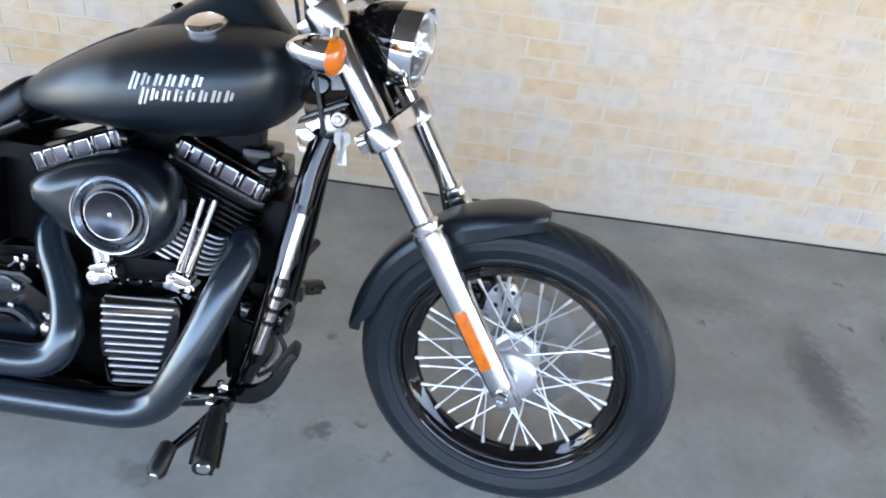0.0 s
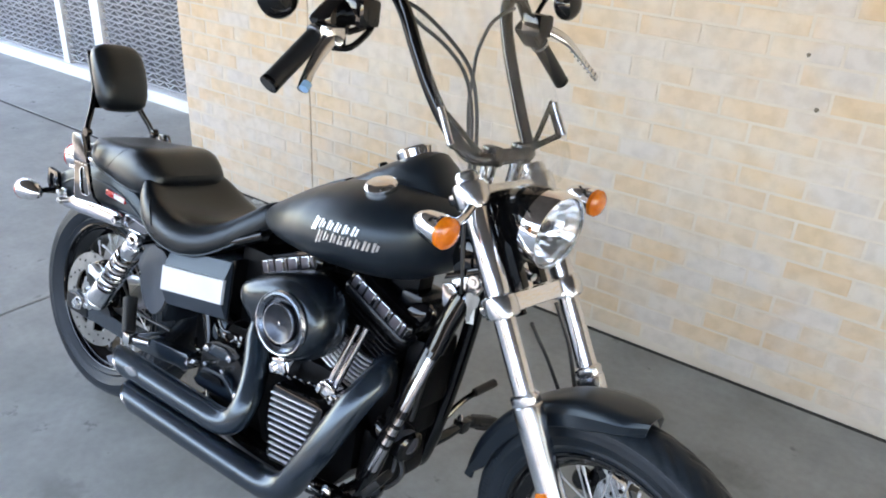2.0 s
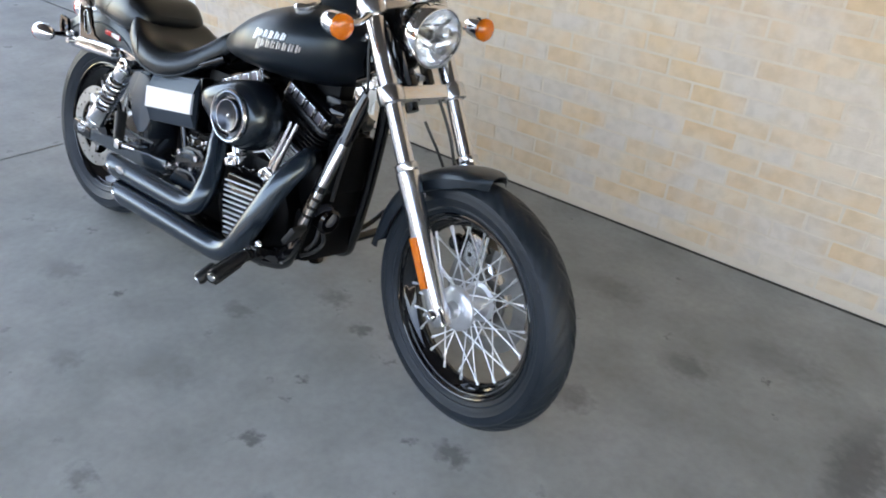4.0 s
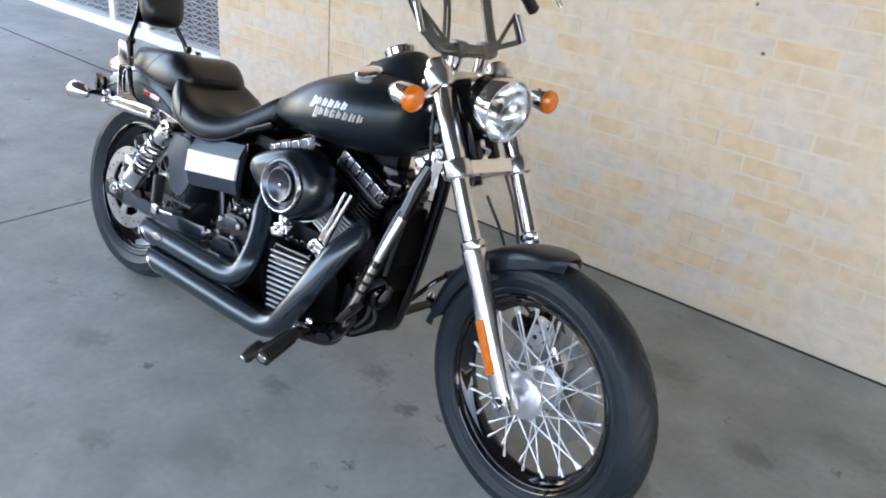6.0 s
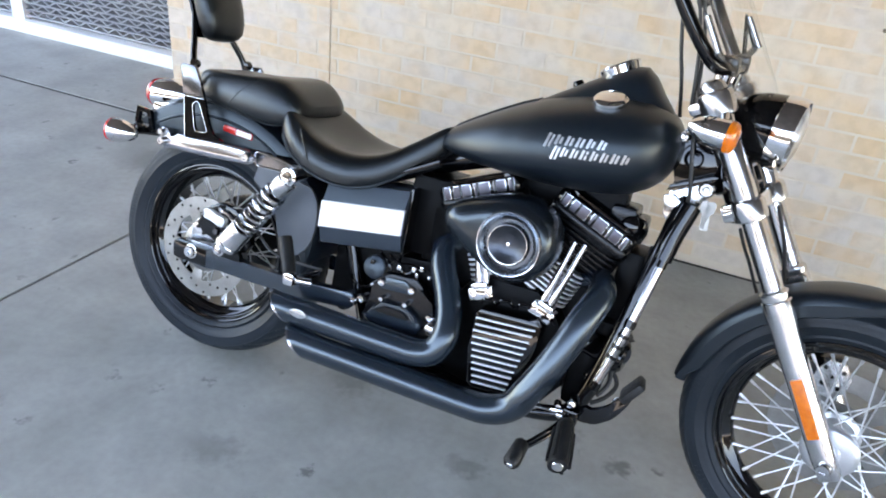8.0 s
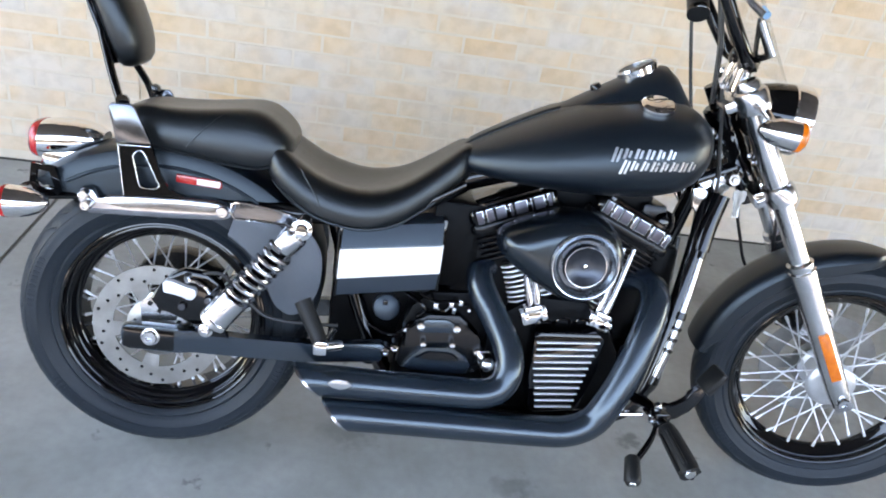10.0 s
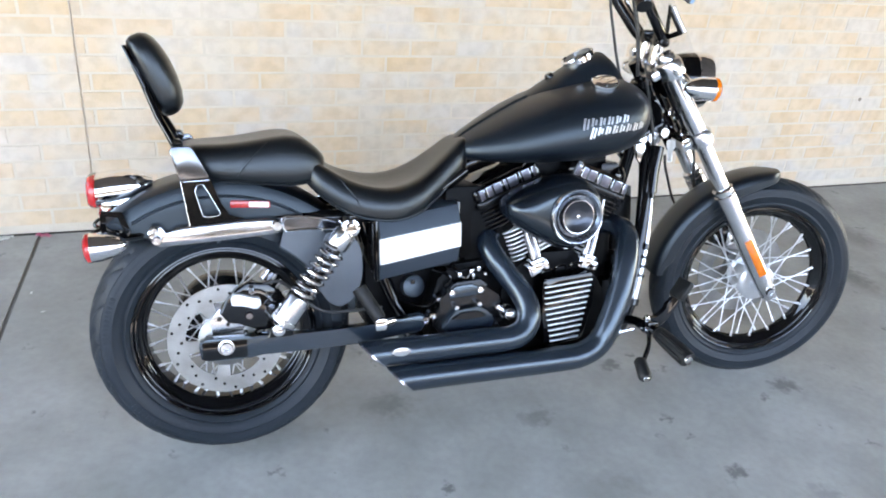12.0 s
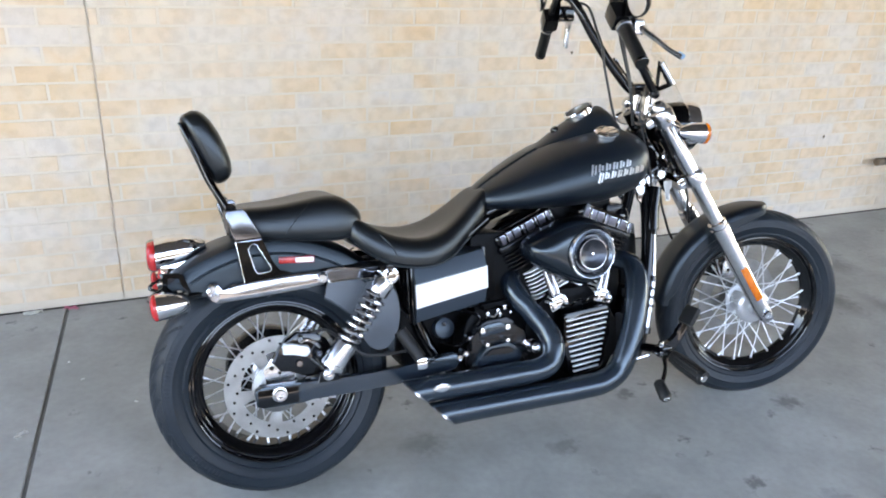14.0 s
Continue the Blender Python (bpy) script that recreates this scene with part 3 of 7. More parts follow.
def spoke_mesh():
    bm = B()
    turned(bm, [(0.0, 0), (0.0021, 0.0), (0.0021, 0.90), (0.0036, 0.91), (0.0040, 1.0), (0.0, 1.0)], (0, 0, 0), (0, 0, 1), 8, False)
    return mesh_of("spoke", bm, SPOKESTEEL)


def wheel(name, centre, r_out, width, r_lip, rim_half, disc_y, disc_r, label, groove, depth, at=None):
    global SPOKE
    c = Vector(centre)
    w = rim_half
    # rim: lips, flanks and a deep middle well
    flank = [(r_lip - 0.010 + 0.0045 * math.cos(radians(q)), -w + 0.003 + 0.0045 * math.sin(radians(q))) for q in (60, 20, -20, -60, -100, -140, -180)]
    flank += [(r_lip - 0.0155, -w + 0.007), (r_lip - 0.017, -w + 0.012)]
    flank += [(r_lip - 0.0195 + 0.0025 * math.cos(radians(q)), -w + 0.014 + 0.0025 * math.sin(radians(q))) for q in (-60, -100, -140, -180)]
    flank += [(r_lip - 0.024, -w + 0.018), (r_lip - 0.031, -w + 0.023), (r_lip - 0.040, -w + 0.030), (r_lip - 0.045, -w + 0.036), (r_lip - 0.046, 0.0)]
    back = [(r_lip - 0.020, w - 0.026), (r_lip - 0.004, w - 0.012), (r_lip - 0.004, -w + 0.012), (r_lip - 0.006, -w + 0.006)]
    prof = flank + [(r, -y) for r, y in reversed(flank[:-1])] + [(r_lip - 0.006, w - 0.006)] + back[1:] + [flank[0]]
    bm = B()
    turned(bm, prof, c, (0, 1, 0), 72, False)
    rim = part(name, bm, RIM, bike, label, at=at)
    # tyre: stepped sidewall, rounded crown, and slanting cuts in the tread
    h = width / 2
    d = r_out - r_lip
    half = [(-0.006 / d, (w + 0.000) / h), (0.05, (w + 0.006) / h), (0.10, 0.85), (0.115, 0.835), (0.16, 0.875), (0.25, 0.94), (0.36, 0.985), (0.375, 1.004), (0.40, 1.004), (0.415, 0.993), (0.52, 0.995), (0.60, 0.975), (0.655, 0.945), (0.665, 0.955), (0.68, 0.945)]
    smooth_n = len(half)
    half += [(0.74, 0.875), (0.79, 0.81), (0.84, 0.735), (0.88, 0.65), (0.915, 0.56), (0.945, 0.46), (0.968, 0.36), (0.985, 0.25), (0.996, 0.13), (1.0, 0.03)]
    half = [(r_lip + d * u, h * v) for u, v in half]
    m_ = len(half)
    prof = [(r, -y) for r, y in half] + [(r, y) for r, y in reversed(half)] + [(r_lip - 0.012, w - 0.008), (r_lip - 0.012, -w + 0.008), half[0][:1] + (-half[0][1],)]

    def cut(i, j):
        side = j if j < m_ else 2 * m_ - 1 - j
        k = side - smooth_n
        if side >= m_ or k < 0:
            return 0.0
        i = i + (groove // 2 if j >= m_ else 0)
        if (i + 2 * k) % groove < 3 and k <= 6:
            return -depth
        if (i + 2 * k + groove // 2) % groove < 3 and 2 <= k <= 8:
            return -depth
        return 0.0

    bm = B()
    turned(bm, prof, c, (0, 1, 0), 432, False, cut)
    part("tyre", bm, RUBBER, rim, "black tyre with slanting tread cuts")
    # raised plain bars where the sidewall is marked
    bm = B()
    for start, count in ((35, 9), (155, 11), (215, 9), (335, 11)):
        for i in range(count):
            a = radians(start + i * 2.3)
            m = Matrix.Translation(c) @ Matrix.Rotation(-a, 4, "Y")
            box(bm, (r_lip + d * 0.44, -h * 1.002, -0.0028), (r_lip + d * 0.60, -h * 0.96, 0.0028), 0.0, m)
    part("sidewall_mark", bm, RUBBER, rim, "scuffed raised sidewall marks", smooth=False)["kind"] = "stuff"
    # hub
    bm = B()
    turned(bm, [(0.0, -0.075), (0.022, -0.075), (0.024, -0.056), (0.046, -0.054), (0.056, -0.050), (0.060, -0.045), (0.060, -0.036), (0.044, -0.033), (0.040, -0.02), (0.038, 0.0), (0.040, 0.02), (0.044, 0.033), (0.055, 0.038), (0.055, 0.046), (0.052, 0.049), (0.024, 0.052), (0.022, 0.075), (0.0, 0.075)], c, (0, 1, 0), 40, False)
    part("hub", bm, HUBALLOY, rim, "bright cast alloy hub")
    # forty laced spokes
    if SPOKE is None:
        SPOKE = spoke_mesh()
    for i in range(40):
        side = -1 if i % 2 else 1
        lace = 1 if (i // 2) % 2 else -1
        a = 2 * math.pi * i / 40
        ah = a + lace * radians(62)
        p = c + Vector((0.046 * math.cos(ah), side * 0.040, 0.046 * math.sin(ah)))
        q = c + Vector(((r_lip - 0.044) * math.cos(a), side * 0.012, (r_lip - 0.044) * math.sin(a)))
        ob = new("spoke", SPOKE)
        ob.parent = rim
        ob.matrix_basis = frame_at(p, q - p) @ Matrix.Diagonal((1, 1, (q - p).length, 1))
    # brake disc: drilled ring on a carrier
    bm = B()
    r0 = disc_r * 0.69
    turned(bm, [(r0, disc_y - 0.0025), (disc_r - 0.001, disc_y - 0.0025), (disc_r, disc_y), (disc_r - 0.001, disc_y + 0.0025), (r0, disc_y + 0.0025), (r0, disc_y - 0.0025)], c, (0, 1, 0), 72, False)
    part("brake_disc", bm, STEEL, rim, "drilled steel brake disc")
    for i in range(5):
        a = 2 * math.pi * (i + 0.3) / 5
        m = Matrix.Translation(c) @ Matrix.Rotation(a, 4, "Y")
        bm = B()
        plate(bm, [(0.050, -0.016), (0.066, -0.018), (r0 + 0.001, -0.030), (r0 + 0.004, -0.014), (r0 + 0.005, 0.000), (r0 + 0.004, 0.010), (0.064, 0.008), (0.050, 0.006)], disc_y - 0.0022, disc_y + 0.0022, 0.0008, m)
        part("disc_arm", bm, STEEL, rim)
    bm = B()
    s = -1 if disc_y < 0 else 1
    turned(bm, [(0.026, disc_y + s * 0.014), (0.046, disc_y + s * 0.013), (0.058, disc_y + s * 0.010), (0.066, disc_y + s * 0.004), (0.070, disc_y + s * 0.003), (0.070, disc_y - s * 0.004), (0.026, disc_y - s * 0.004), (0.026, disc_y + s * 0.014)], c, (0, 1, 0), 40, False)
    part("disc_carrier", bm, STEEL, rim, "bolted steel disc carrier")
    # dark dots laid on the ring for the shade inside drilled holes
    bm = B()
    for i in range(30):
        a = 2 * math.pi * i / 30
        rr = disc_r * (0.755 + 0.085 * (i % 3))
        turned(bm, [(0.0, 0.0), (0.0038, 0.0), (0.0038, 0.0008), (0.0, 0.0008)], c + Vector((rr * math.cos(a), disc_y + s * 0.0022, rr * math.sin(a))), (0, s, 0), 10, False)
    part("hole_dot", bm, SATIN, rim)["kind"] = "stuff"
    bm = B()
    for i in range(5):
        a = 2 * math.pi * (i + 0.3) / 5
        turned(bm, [(0.0, 0.006), (0.005, 0.006), (0.007, 0.003), (0.007, -0.002), (0, -0.002)], c + Vector((0.049 * math.cos(a), disc_y + s * 0.011, 0.049 * math.sin(a))), (0, s, 0), 10, False)
    part("disc_bolt", bm, CHROME, rim)["kind"] = "stuff"
    return rim


REAR = Vector((0.004, 0, 0.328))
rear_wheel = wheel("rear_wheel", REAR, 0.328, 0.156, 0.237, 0.064, -0.098, 0.144, "gloss black laced rear wheel", 24, 0.0050)
front_wheel = wheel("front_wheel", AXLE_F, 0.336, 0.106, 0.256, 0.040, 0.062, 0.148, "gloss black laced front wheel", 18, 0.0026, STEER)
bm = B()
turned(bm, [(0.085, 0.075), (0.118, 0.075), (0.122, 0.085), (0.122, 0.120), (0.118, 0.128), (0.085, 0.122), (0.085, 0.075)], REAR, (0, 1, 0), 60, False)
turned(bm, [(0.02, 0.078), (0.09, 0.082), (0.09, 0.094), (0.02, 0.10)], REAR, (0, 1, 0), 40)
part("belt_pulley", bm, SATIN, rear_wheel, "black belt pulley")


# mudguards
def guard(name, centre, r, half, edge, a0, a1, n, label, at=None, crown=None, nose=0.0, material=DENIM):
    """A rolled mudguard: crown, rounded shoulders and skirts, two millimetres thick."""
    t = 0.003
    c = Vector(centre)

    def section(a, u):
        rr = r if crown is None else crown(math.degrees(a))
        sk = max(0.022, rr - edge(math.degrees(a)))
        hw = half * (1 - nose * max(0.0, 1 - u / 0.10) ** 2)
        outer = [(rr - sk, hw), (rr - sk * 0.5, hw), (rr - 0.030, hw * 0.985), (rr - 0.014, hw * 0.93), (rr - 0.004, hw * 0.78), (rr, hw * 0.5), (rr + 0.002, 0.0)]
        outer = outer + [(q, -y) for q, y in reversed(outer[:-1])]
        inner = [(q - t, y * (1 - t / hw)) for q, y in outer]
        ring = outer + inner[::-1]
        return [c + Vector((q * math.cos(a), y, q * math.sin(a))) for q, y in ring]

    bm = B()
    loft(bm, [section(radians(a0 + (a1 - a0) * i / n), i / n) for i in range(n + 1)])
    return part(name, bm, material, bike, label, at=at)


def rear_edge(a):
    """Radius of the rear fender's lower edge at an angle from straight ahead."""
    if a > 60:
        e = max(0.272, 0.280 / math.sin(radians(a)))
        return e + max(0.0, a - 122) * 0.006
    return 0.272 + max(0.0, 34 - a) * 0.0022


def front_edge(a):
    u = (a - 86) / 88
    return 0.362 - 0.050 * min(1.0, 0.44 + 2.6 * u, 0.35 + 6 * (1 - u))


rear_guard = guard("rear_fender", REAR + Vector((0.0, 0, -0.005)), 0.418, 0.108, rear_edge, 129, 10, 44, "matte black rear fender", crown=lambda a: 0.418 - 0.072 * max(0.0, (44 - a) / 34) ** 1.4)
front_guard = guard("front_fender", AXLE_F, 0.362, 0.066, front_edge, 86, 174, 34, "matte black front fender", STEER, nose=0.55)
guard("fender_panel", REAR + Vector((0.0, 0, -0.005)), 0.352, 0.1115, lambda a: rear_edge(a) + 0.006, 92, 36, 26, "satin grey lower panel of the rear fender", crown=lambda a: 0.395 - 0.072 * max(0.0, (44 - a) / 34) ** 1.4 - 0.0024 * max(0.0, a - 48), material=GUARDGREY)
for side in (-1, 1):
    bm = B()
    lobe = spline([(0.262, 0, 0.590), (0.318, 0, 0.585), (0.345, 0, 0.550), (0.352, 0, 0.500), (0.345, 0, 0.450), (0.322, 0, 0.408), (0.290, 0, 0.393), (0.258, 0, 0.412), (0.234, 0, 0.462), (0.228, 0, 0.520)], 4)
    plate(bm, [(p.x, p.z) for p in lobe], side * 0.1060, side * 0.1150, 0.003)
    part("fender_lobe", bm, GUARDGREY, rear_guard, "satin grey rounded lobe of the rear fender")
# swage line along the rear fender's flank
for side in (-1, 1):
    bm = B()
    hose(bm, [REAR + Vector(((0.372) * math.cos(radians(a)), side * 0.1075, -0.005 + 0.372 * math.sin(radians(a)))) for a in range(122, 40, -8)], 0.004, 8, 3)
    part("swage", bm, DENIM, rear_guard)
    bm = B()
    m = Matrix.Translation((0.085, side * 0.109, 0.672)) @ Matrix.Rotation(radians(3), 4, "Y")
    box(bm, (-0.055, -0.004, -0.009), (0.040, 0.004, 0.009), 0.004, m)
    part("side_reflector", bm, RED, rear_guard, "red side reflector")
    # white strip painted where the red reflector catches bright glare
    bm = B()
    box(bm, (-0.012, -0.0055, -0.0075), (0.038, 0.0055, 0.0075), 0.004, m)
    part("glare_strip", bm, GLAREWHITE, rear_guard, "white strip painted as glare on the red reflector")

# fender struts
for side in (-1, 1):
    out = [(-0.135, 0.584), (-0.05, 0.588), (0.05, 0.594), (0.136, 0.601), (0.150, 0.608), (0.153, 0.622), (0.146, 0.634), (0.128, 0.640), (0.105, 0.641), (0.05, 0.640), (-0.05, 0.634), (-0.098, 0.629), (-0.108, 0.620), (-0.120, 0.618), (-0.130, 0.636), (-0.150, 0.638), (-0.160, 0.621), (-0.152, 0.596)]
    bm = B()
    loft(bm, [[Vector((0.0 + x * (1 - (1 - k) * 0.05), side * y, 0.614 + x * 0.05 + (z - 0.614 - x * 0.05) * k)) for x, z in out] for k, y in ((1.0, 0.121), (1.0, 0.132), (0.96, 0.1350), (0.88, 0.1362), (0.4, 0.1372))])
    for v in bm.verts:
        v.co.y -= side * (v.co.z - 0.614) * 0.027
    strut = part("fender_strut", bm, ROCKER, bike, "polished fender strut cover")
    for x, z, r in ((-0.140, 0.602, 0.011), (-0.143, 0.626, 0.009), (0.136, 0.622, 0.0130)):
        bm = B()
        turned(bm, [(0, 0.010), (r * 0.45, 0.010), (r * 0.5, 0.013), (r * 0.8, 0.013), (r, 0.008), (r, -0.004), (0, -0.004)], (x, side * 0.139, z), (0, side, 0), 20, False)
        part("bolt", bm, ALLOY, strut)
    run = [(0.158, 0.604), (0.22, 0.606), (0.29, 0.602), (0.302, 0.610), (0.292, 0.622), (0.22, 0.636), (0.158, 0.640), (0.150, 0.622)]
    bm = B()
    plate(bm, run, side * 0.112, side * 0.124, 0.003)
    link_ = part("strut_link", bm, DARKCHROME, bike, "dark polished link ahead of the strut")
    bm = B()
    hose(bm, [(x, side * 0.1245, z) for x, z in run + run[:1]], 0.0026, 8, 3)
    part("link_rim", bm, CHROME, link_, "thin chrome edge")

# sissy bar and backrest
SLOT = [(-0.069, 0.722), (-0.062, 0.734), (-0.048, 0.733), (-0.021, 0.680), (-0.015, 0.668), (-0.024, 0.661), (-0.046, 0.660), (-0.056, 0.668)]
for side in (-1, 1):
    bm = B()
    ring_plate(bm, [(x + 0.021, z - 0.006) for x, z in ((-0.100, 0.748), (-0.064, 0.750), (-0.034, 0.751), (-0.012, 0.690), (0.006, 0.662), (0.040, 0.651), (-0.030, 0.645), (-0.086, 0.636))],
               [(x + 0.021, z - 0.006) for x, z in SLOT], side * 0.138, side * 0.147)
    plate_ = part("side_plate", bm, GLOSS, bike, "gloss black slotted sissy bar side plate", smooth=False)
    bm = B()
    hose(bm, [(x + 0.021, side * 0.1468, z - 0.006) for x, z in SLOT + SLOT[:1]], 0.0013, 8, 3)
    hose(bm, [(x, side * 0.1462, z) for x, z in ((-0.064, 0.634), (-0.078, 0.738), (-0.014, 0.741))], 0.0012, 8, 1)
    part("slot_rim", bm, ALLOY, plate_, "bright bevelled slot edge")
    bm = B()
    plate(bm, [(-0.098, 0.810), (-0.092, 0.820), (-0.054, 0.822), (-0.047, 0.814), (-0.012, 0.747), (-0.080, 0.743)], side * 0.1385, side * 0.1500, 0.003, Matrix.Translation((0, side * 0.144, 0.750)) @ Matrix.Rotation(radians(side * 1.2), 4, "X") @ Matrix.Translation((0, -side * 0.144, -0.750)))
    part("bracket_head", bm, DARKCHROME, plate_, "dark polished bracket head")
bm = B()
hose(bm, [(-0.070, -0.112, 0.770), (-0.092, -0.106, 0.832), (-0.120, -0.078, 0.890), (-0.146, -0.058, 0.962), (-0.170, -0.048, 1.024), (-0.174, 0.0, 1.034), (-0.170, 0.048, 1.024), (-0.146, 0.058, 0.962), (-0.120, 0.078, 0.890), (-0.092, 0.106, 0.832), (-0.070, 0.112, 0.770)], 0.0085, 12, 6)
part("sissy_bar", bm, GLOSS, bike, "bent gloss black sissy bar")
for side in (-1, 1):
    bm = B()
    turned(bm, [(0, 0.012), (0.010, 0.010), (0.013, 0.002), (0.013, -0.008), (0, -0.008)], (-0.080, side * 0.112, 0.822), (0, -side, 0), 18, False)
    part("bolt", bm, GLOSS, bike)


def pad(name, rings, material, label, n=28, power=2.6):
    """A stuffed pad: rounded sections given as centre, half width, half height and their two axes."""
    out = []
    for c, w, h, ax, up in rings:
        c, ax, up = Vector(c), Vector(ax), Vector(up).normalized()
        out.append([c + ax * (w * math.copysign(abs(math.cos(t)) ** (2 / power), math.cos(t))) + up * (h * math.copysign(abs(math.sin(t)) ** (2 / power), math.sin(t))) for t in (2 * math.pi * i / n for i in range(n))])
    bm = B()
    loft(bm, out)
    return part(name, bm, material, bike, label)


ud = Vector((-0.376, 0, 0.926)).normalized()
fd = Vector((0.926, 0, 0.376)).normalized()
c0 = Vector((-0.113, 0, 0.980))
pad("backrest", [(c0 + ud * q - fd * 0.010 * (q / 0.1) ** 2, 0.078 * w, 0.036 * d, (0, 1, 0), fd) for q, w, d in ((-0.099, 0.45, 0.28), (-0.094, 0.72, 0.58), (-0.082, 0.90, 0.84), (-0.055, 1.0, 1.0), (-0.02, 1.03, 1.06), (0.02, 1.04, 1.07), (0.055, 1.01, 1.02), (0.078, 0.94, 0.90), (0.092, 0.78, 0.70), (0.099, 0.5, 0.36))], VINYL, "black vinyl backrest pad", 36, 2.9)
bm = B()
m = Matrix.Translation(c0 - fd * 0.040) @ Matrix((fd, Vector((0, 1, 0)), ud)).transposed().to_4x4()
box(bm, (-0.004, -0.070, -0.085), (0.003, 0.070, 0.085), 0.003, m)
part("backing_plate", bm, GLOSS, bike, "thin black backing plate")


def saddle(name, rows, label):
    """A seat: rows of x, half width, bottom z, top z and dish; steep flanks, a soft shoulder and a dished top."""
    rings = []
    for x, w, zb, zt, dish in rows:
        h = zt - zb
        flank = [(0.80, 0.0), (0.93, 0.02), (0.985, 0.12), (1.0, 0.30), (0.99, 0.48), (0.965, 0.64), (0.93, 0.77), (0.88, 0.87), (0.81, 0.945), (0.72, 0.985), (0.60, 1.0), (0.45, 1.0), (0.30, 1.0), (0.15, 1.0), (0.0, 1.0)]
        ring = []
        for u, v in flank:
            ring.append(Vector((x, -w * u, zb + h * v - (dish * (1 - (u / 0.86) ** 2) if u < 0.86 and v > 0.5 else 0.0))))
        ring += [Vector((p.x, -p.y, p.z)) for p in reversed(ring[:-1])]
        rings.append(ring)
    fine = []
    for k in range(len(rings) - 1):
        four = [rings[max(k - 1, 0)], rings[k], rings[k + 1], rings[min(k + 2, len(rings) - 1)]]
        for q in (0.0, 0.5):
            fine.append([0.5 * ((2 * b) + (c - a) * q + (2 * a - 5 * b + 4 * c - d) * q * q + (3 * b - a - 3 * c + d) * q ** 3) for a, b, c, d in zip(*four)])
    fine.append(rings[-1])
    bm = B()
    loft(bm, fine)
    return part(name, bm, VINYL, bike, label)


RIDER = [(0.203, 0.06, 0.738, 0.752, 0), (0.210, 0.108, 0.724, 0.772, 0.0), (0.232, 0.142, 0.700, 0.778, 0.006), (0.27, 0.163, 0.668, 0.760, 0.016), (0.32, 0.174, 0.640, 0.732, 0.020), (0.38, 0.176, 0.624, 0.713, 0.020), (0.44, 0.168, 0.620, 0.707, 0.014), (0.50, 0.148, 0.634, 0.720, 0.008), (0.55, 0.124, 0.664, 0.748, 0.003), (0.60, 0.102, 0.704, 0.785, 0.0), (0.63, 0.088, 0.728, 0.808, 0), (0.648, 0.072, 0.746, 0.815, 0), (0.660, 0.045, 0.765, 0.804, 0)]
PILLION = [(-0.088, 0.06, 0.758, 0.786, 0), (-0.083, 0.088, 0.744, 0.806, 0), (-0.05, 0.110, 0.737, 0.815, 0), (0.0, 0.122, 0.731, 0.818, 0.003), (0.06, 0.131, 0.726, 0.823, 0.005), (0.12, 0.138, 0.720, 0.832, 0.005), (0.17, 0.141, 0.716, 0.837, 0.003), (0.205, 0.139, 0.718, 0.831, 0.002), (0.235, 0.130, 0.728, 0.812, 0), (0.255, 0.116, 0.742, 0.793, 0), (0.266, 0.08, 0.756, 0.780, 0)]
rider = saddle("rider_seat", RIDER, "black vinyl dished rider seat")
pillion = saddle("pillion_seat", PILLION, "black vinyl passenger seat")
for side in (-1, 1):
    for rows, seat, lift in ((RIDER[2:-1], rider, 0.05), (PILLION[1:-1], pillion, 0.04)):
        bm = B()
        hose(bm, [(x, side * w * 0.965, zb + (zt - zb) * lift) for x, w, zb, zt, _ in rows], 0.0034, 8, 4)
        part("seam", bm, VINYL, seat, "raised piping seam")
    bm = B()
    hose(bm, [(0.335, side * 0.1755, 0.668), (0.325, side * 0.1725, 0.690), (0.305, side * 0.163, 0.715), (0.29, side * 0.150, 0.736)], 0.0016, 6, 4)
    part("seam", bm, VINYL, rider)
    bm = B()
    hose(bm, [(0.052, side * 0.131, 0.746), (0.075, side * 0.131, 0.775), (0.105, side * 0.126, 0.806), (0.125, side * 0.118, 0.822)], 0.0016, 6, 4)
    part("seam", bm, VINYL, pillion)

# fuel tank
TANK = [(0.628, 0.050, 0.768, 0.792, 0.780), (0.640, 0.078, 0.757, 0.812, 0.780), (0.68, 0.112, 0.750, 0.838, 0.782), (0.74, 0.150, 0.745, 0.873, 0.790), (0.80, 0.180, 0.743, 0.905, 0.802), (0.87, 0.203, 0.742, 0.935, 0.818), (0.94, 0.215, 0.743, 0.957, 0.832), (1.00, 0.219, 0.747, 0.971, 0.846), (1.06, 0.215, 0.755, 0.977, 0.857), (1.10, 0.203, 0.766, 0.973, 0.866), (1.135, 0.178, 0.786, 0.960, 0.874), (1.158, 0.140, 0.810, 0.942, 0.880), (1.172, 0.090, 0.838, 0.918, 0.882), (1.176, 0.040, 0.862, 0.898, 0.882)]


def tank_row(x):
    for a, b in zip(TANK, TANK[1:]):
        if a[0] <= x <= b[0]:
            f = (x - a[0]) / (b[0] - a[0])
            return [p + (q - p) * f for p, q in zip(a, b)]
    return list(TANK[0] if x < TANK[0][0] else TANK[-1])


def tank_point(x, t):
    _, w, zb, zt, zc = tank_row(x)
    cy, sz = math.cos(t), math.sin(t)
    y = w * math.copysign(abs(cy) ** (2 / 2.35), cy)
    z = zc + ((zt - zc) if sz > 0 else (zc - zb)) * math.copysign(abs(sz) ** (2 / 2.35), sz)
    return Vector((x, y, z))


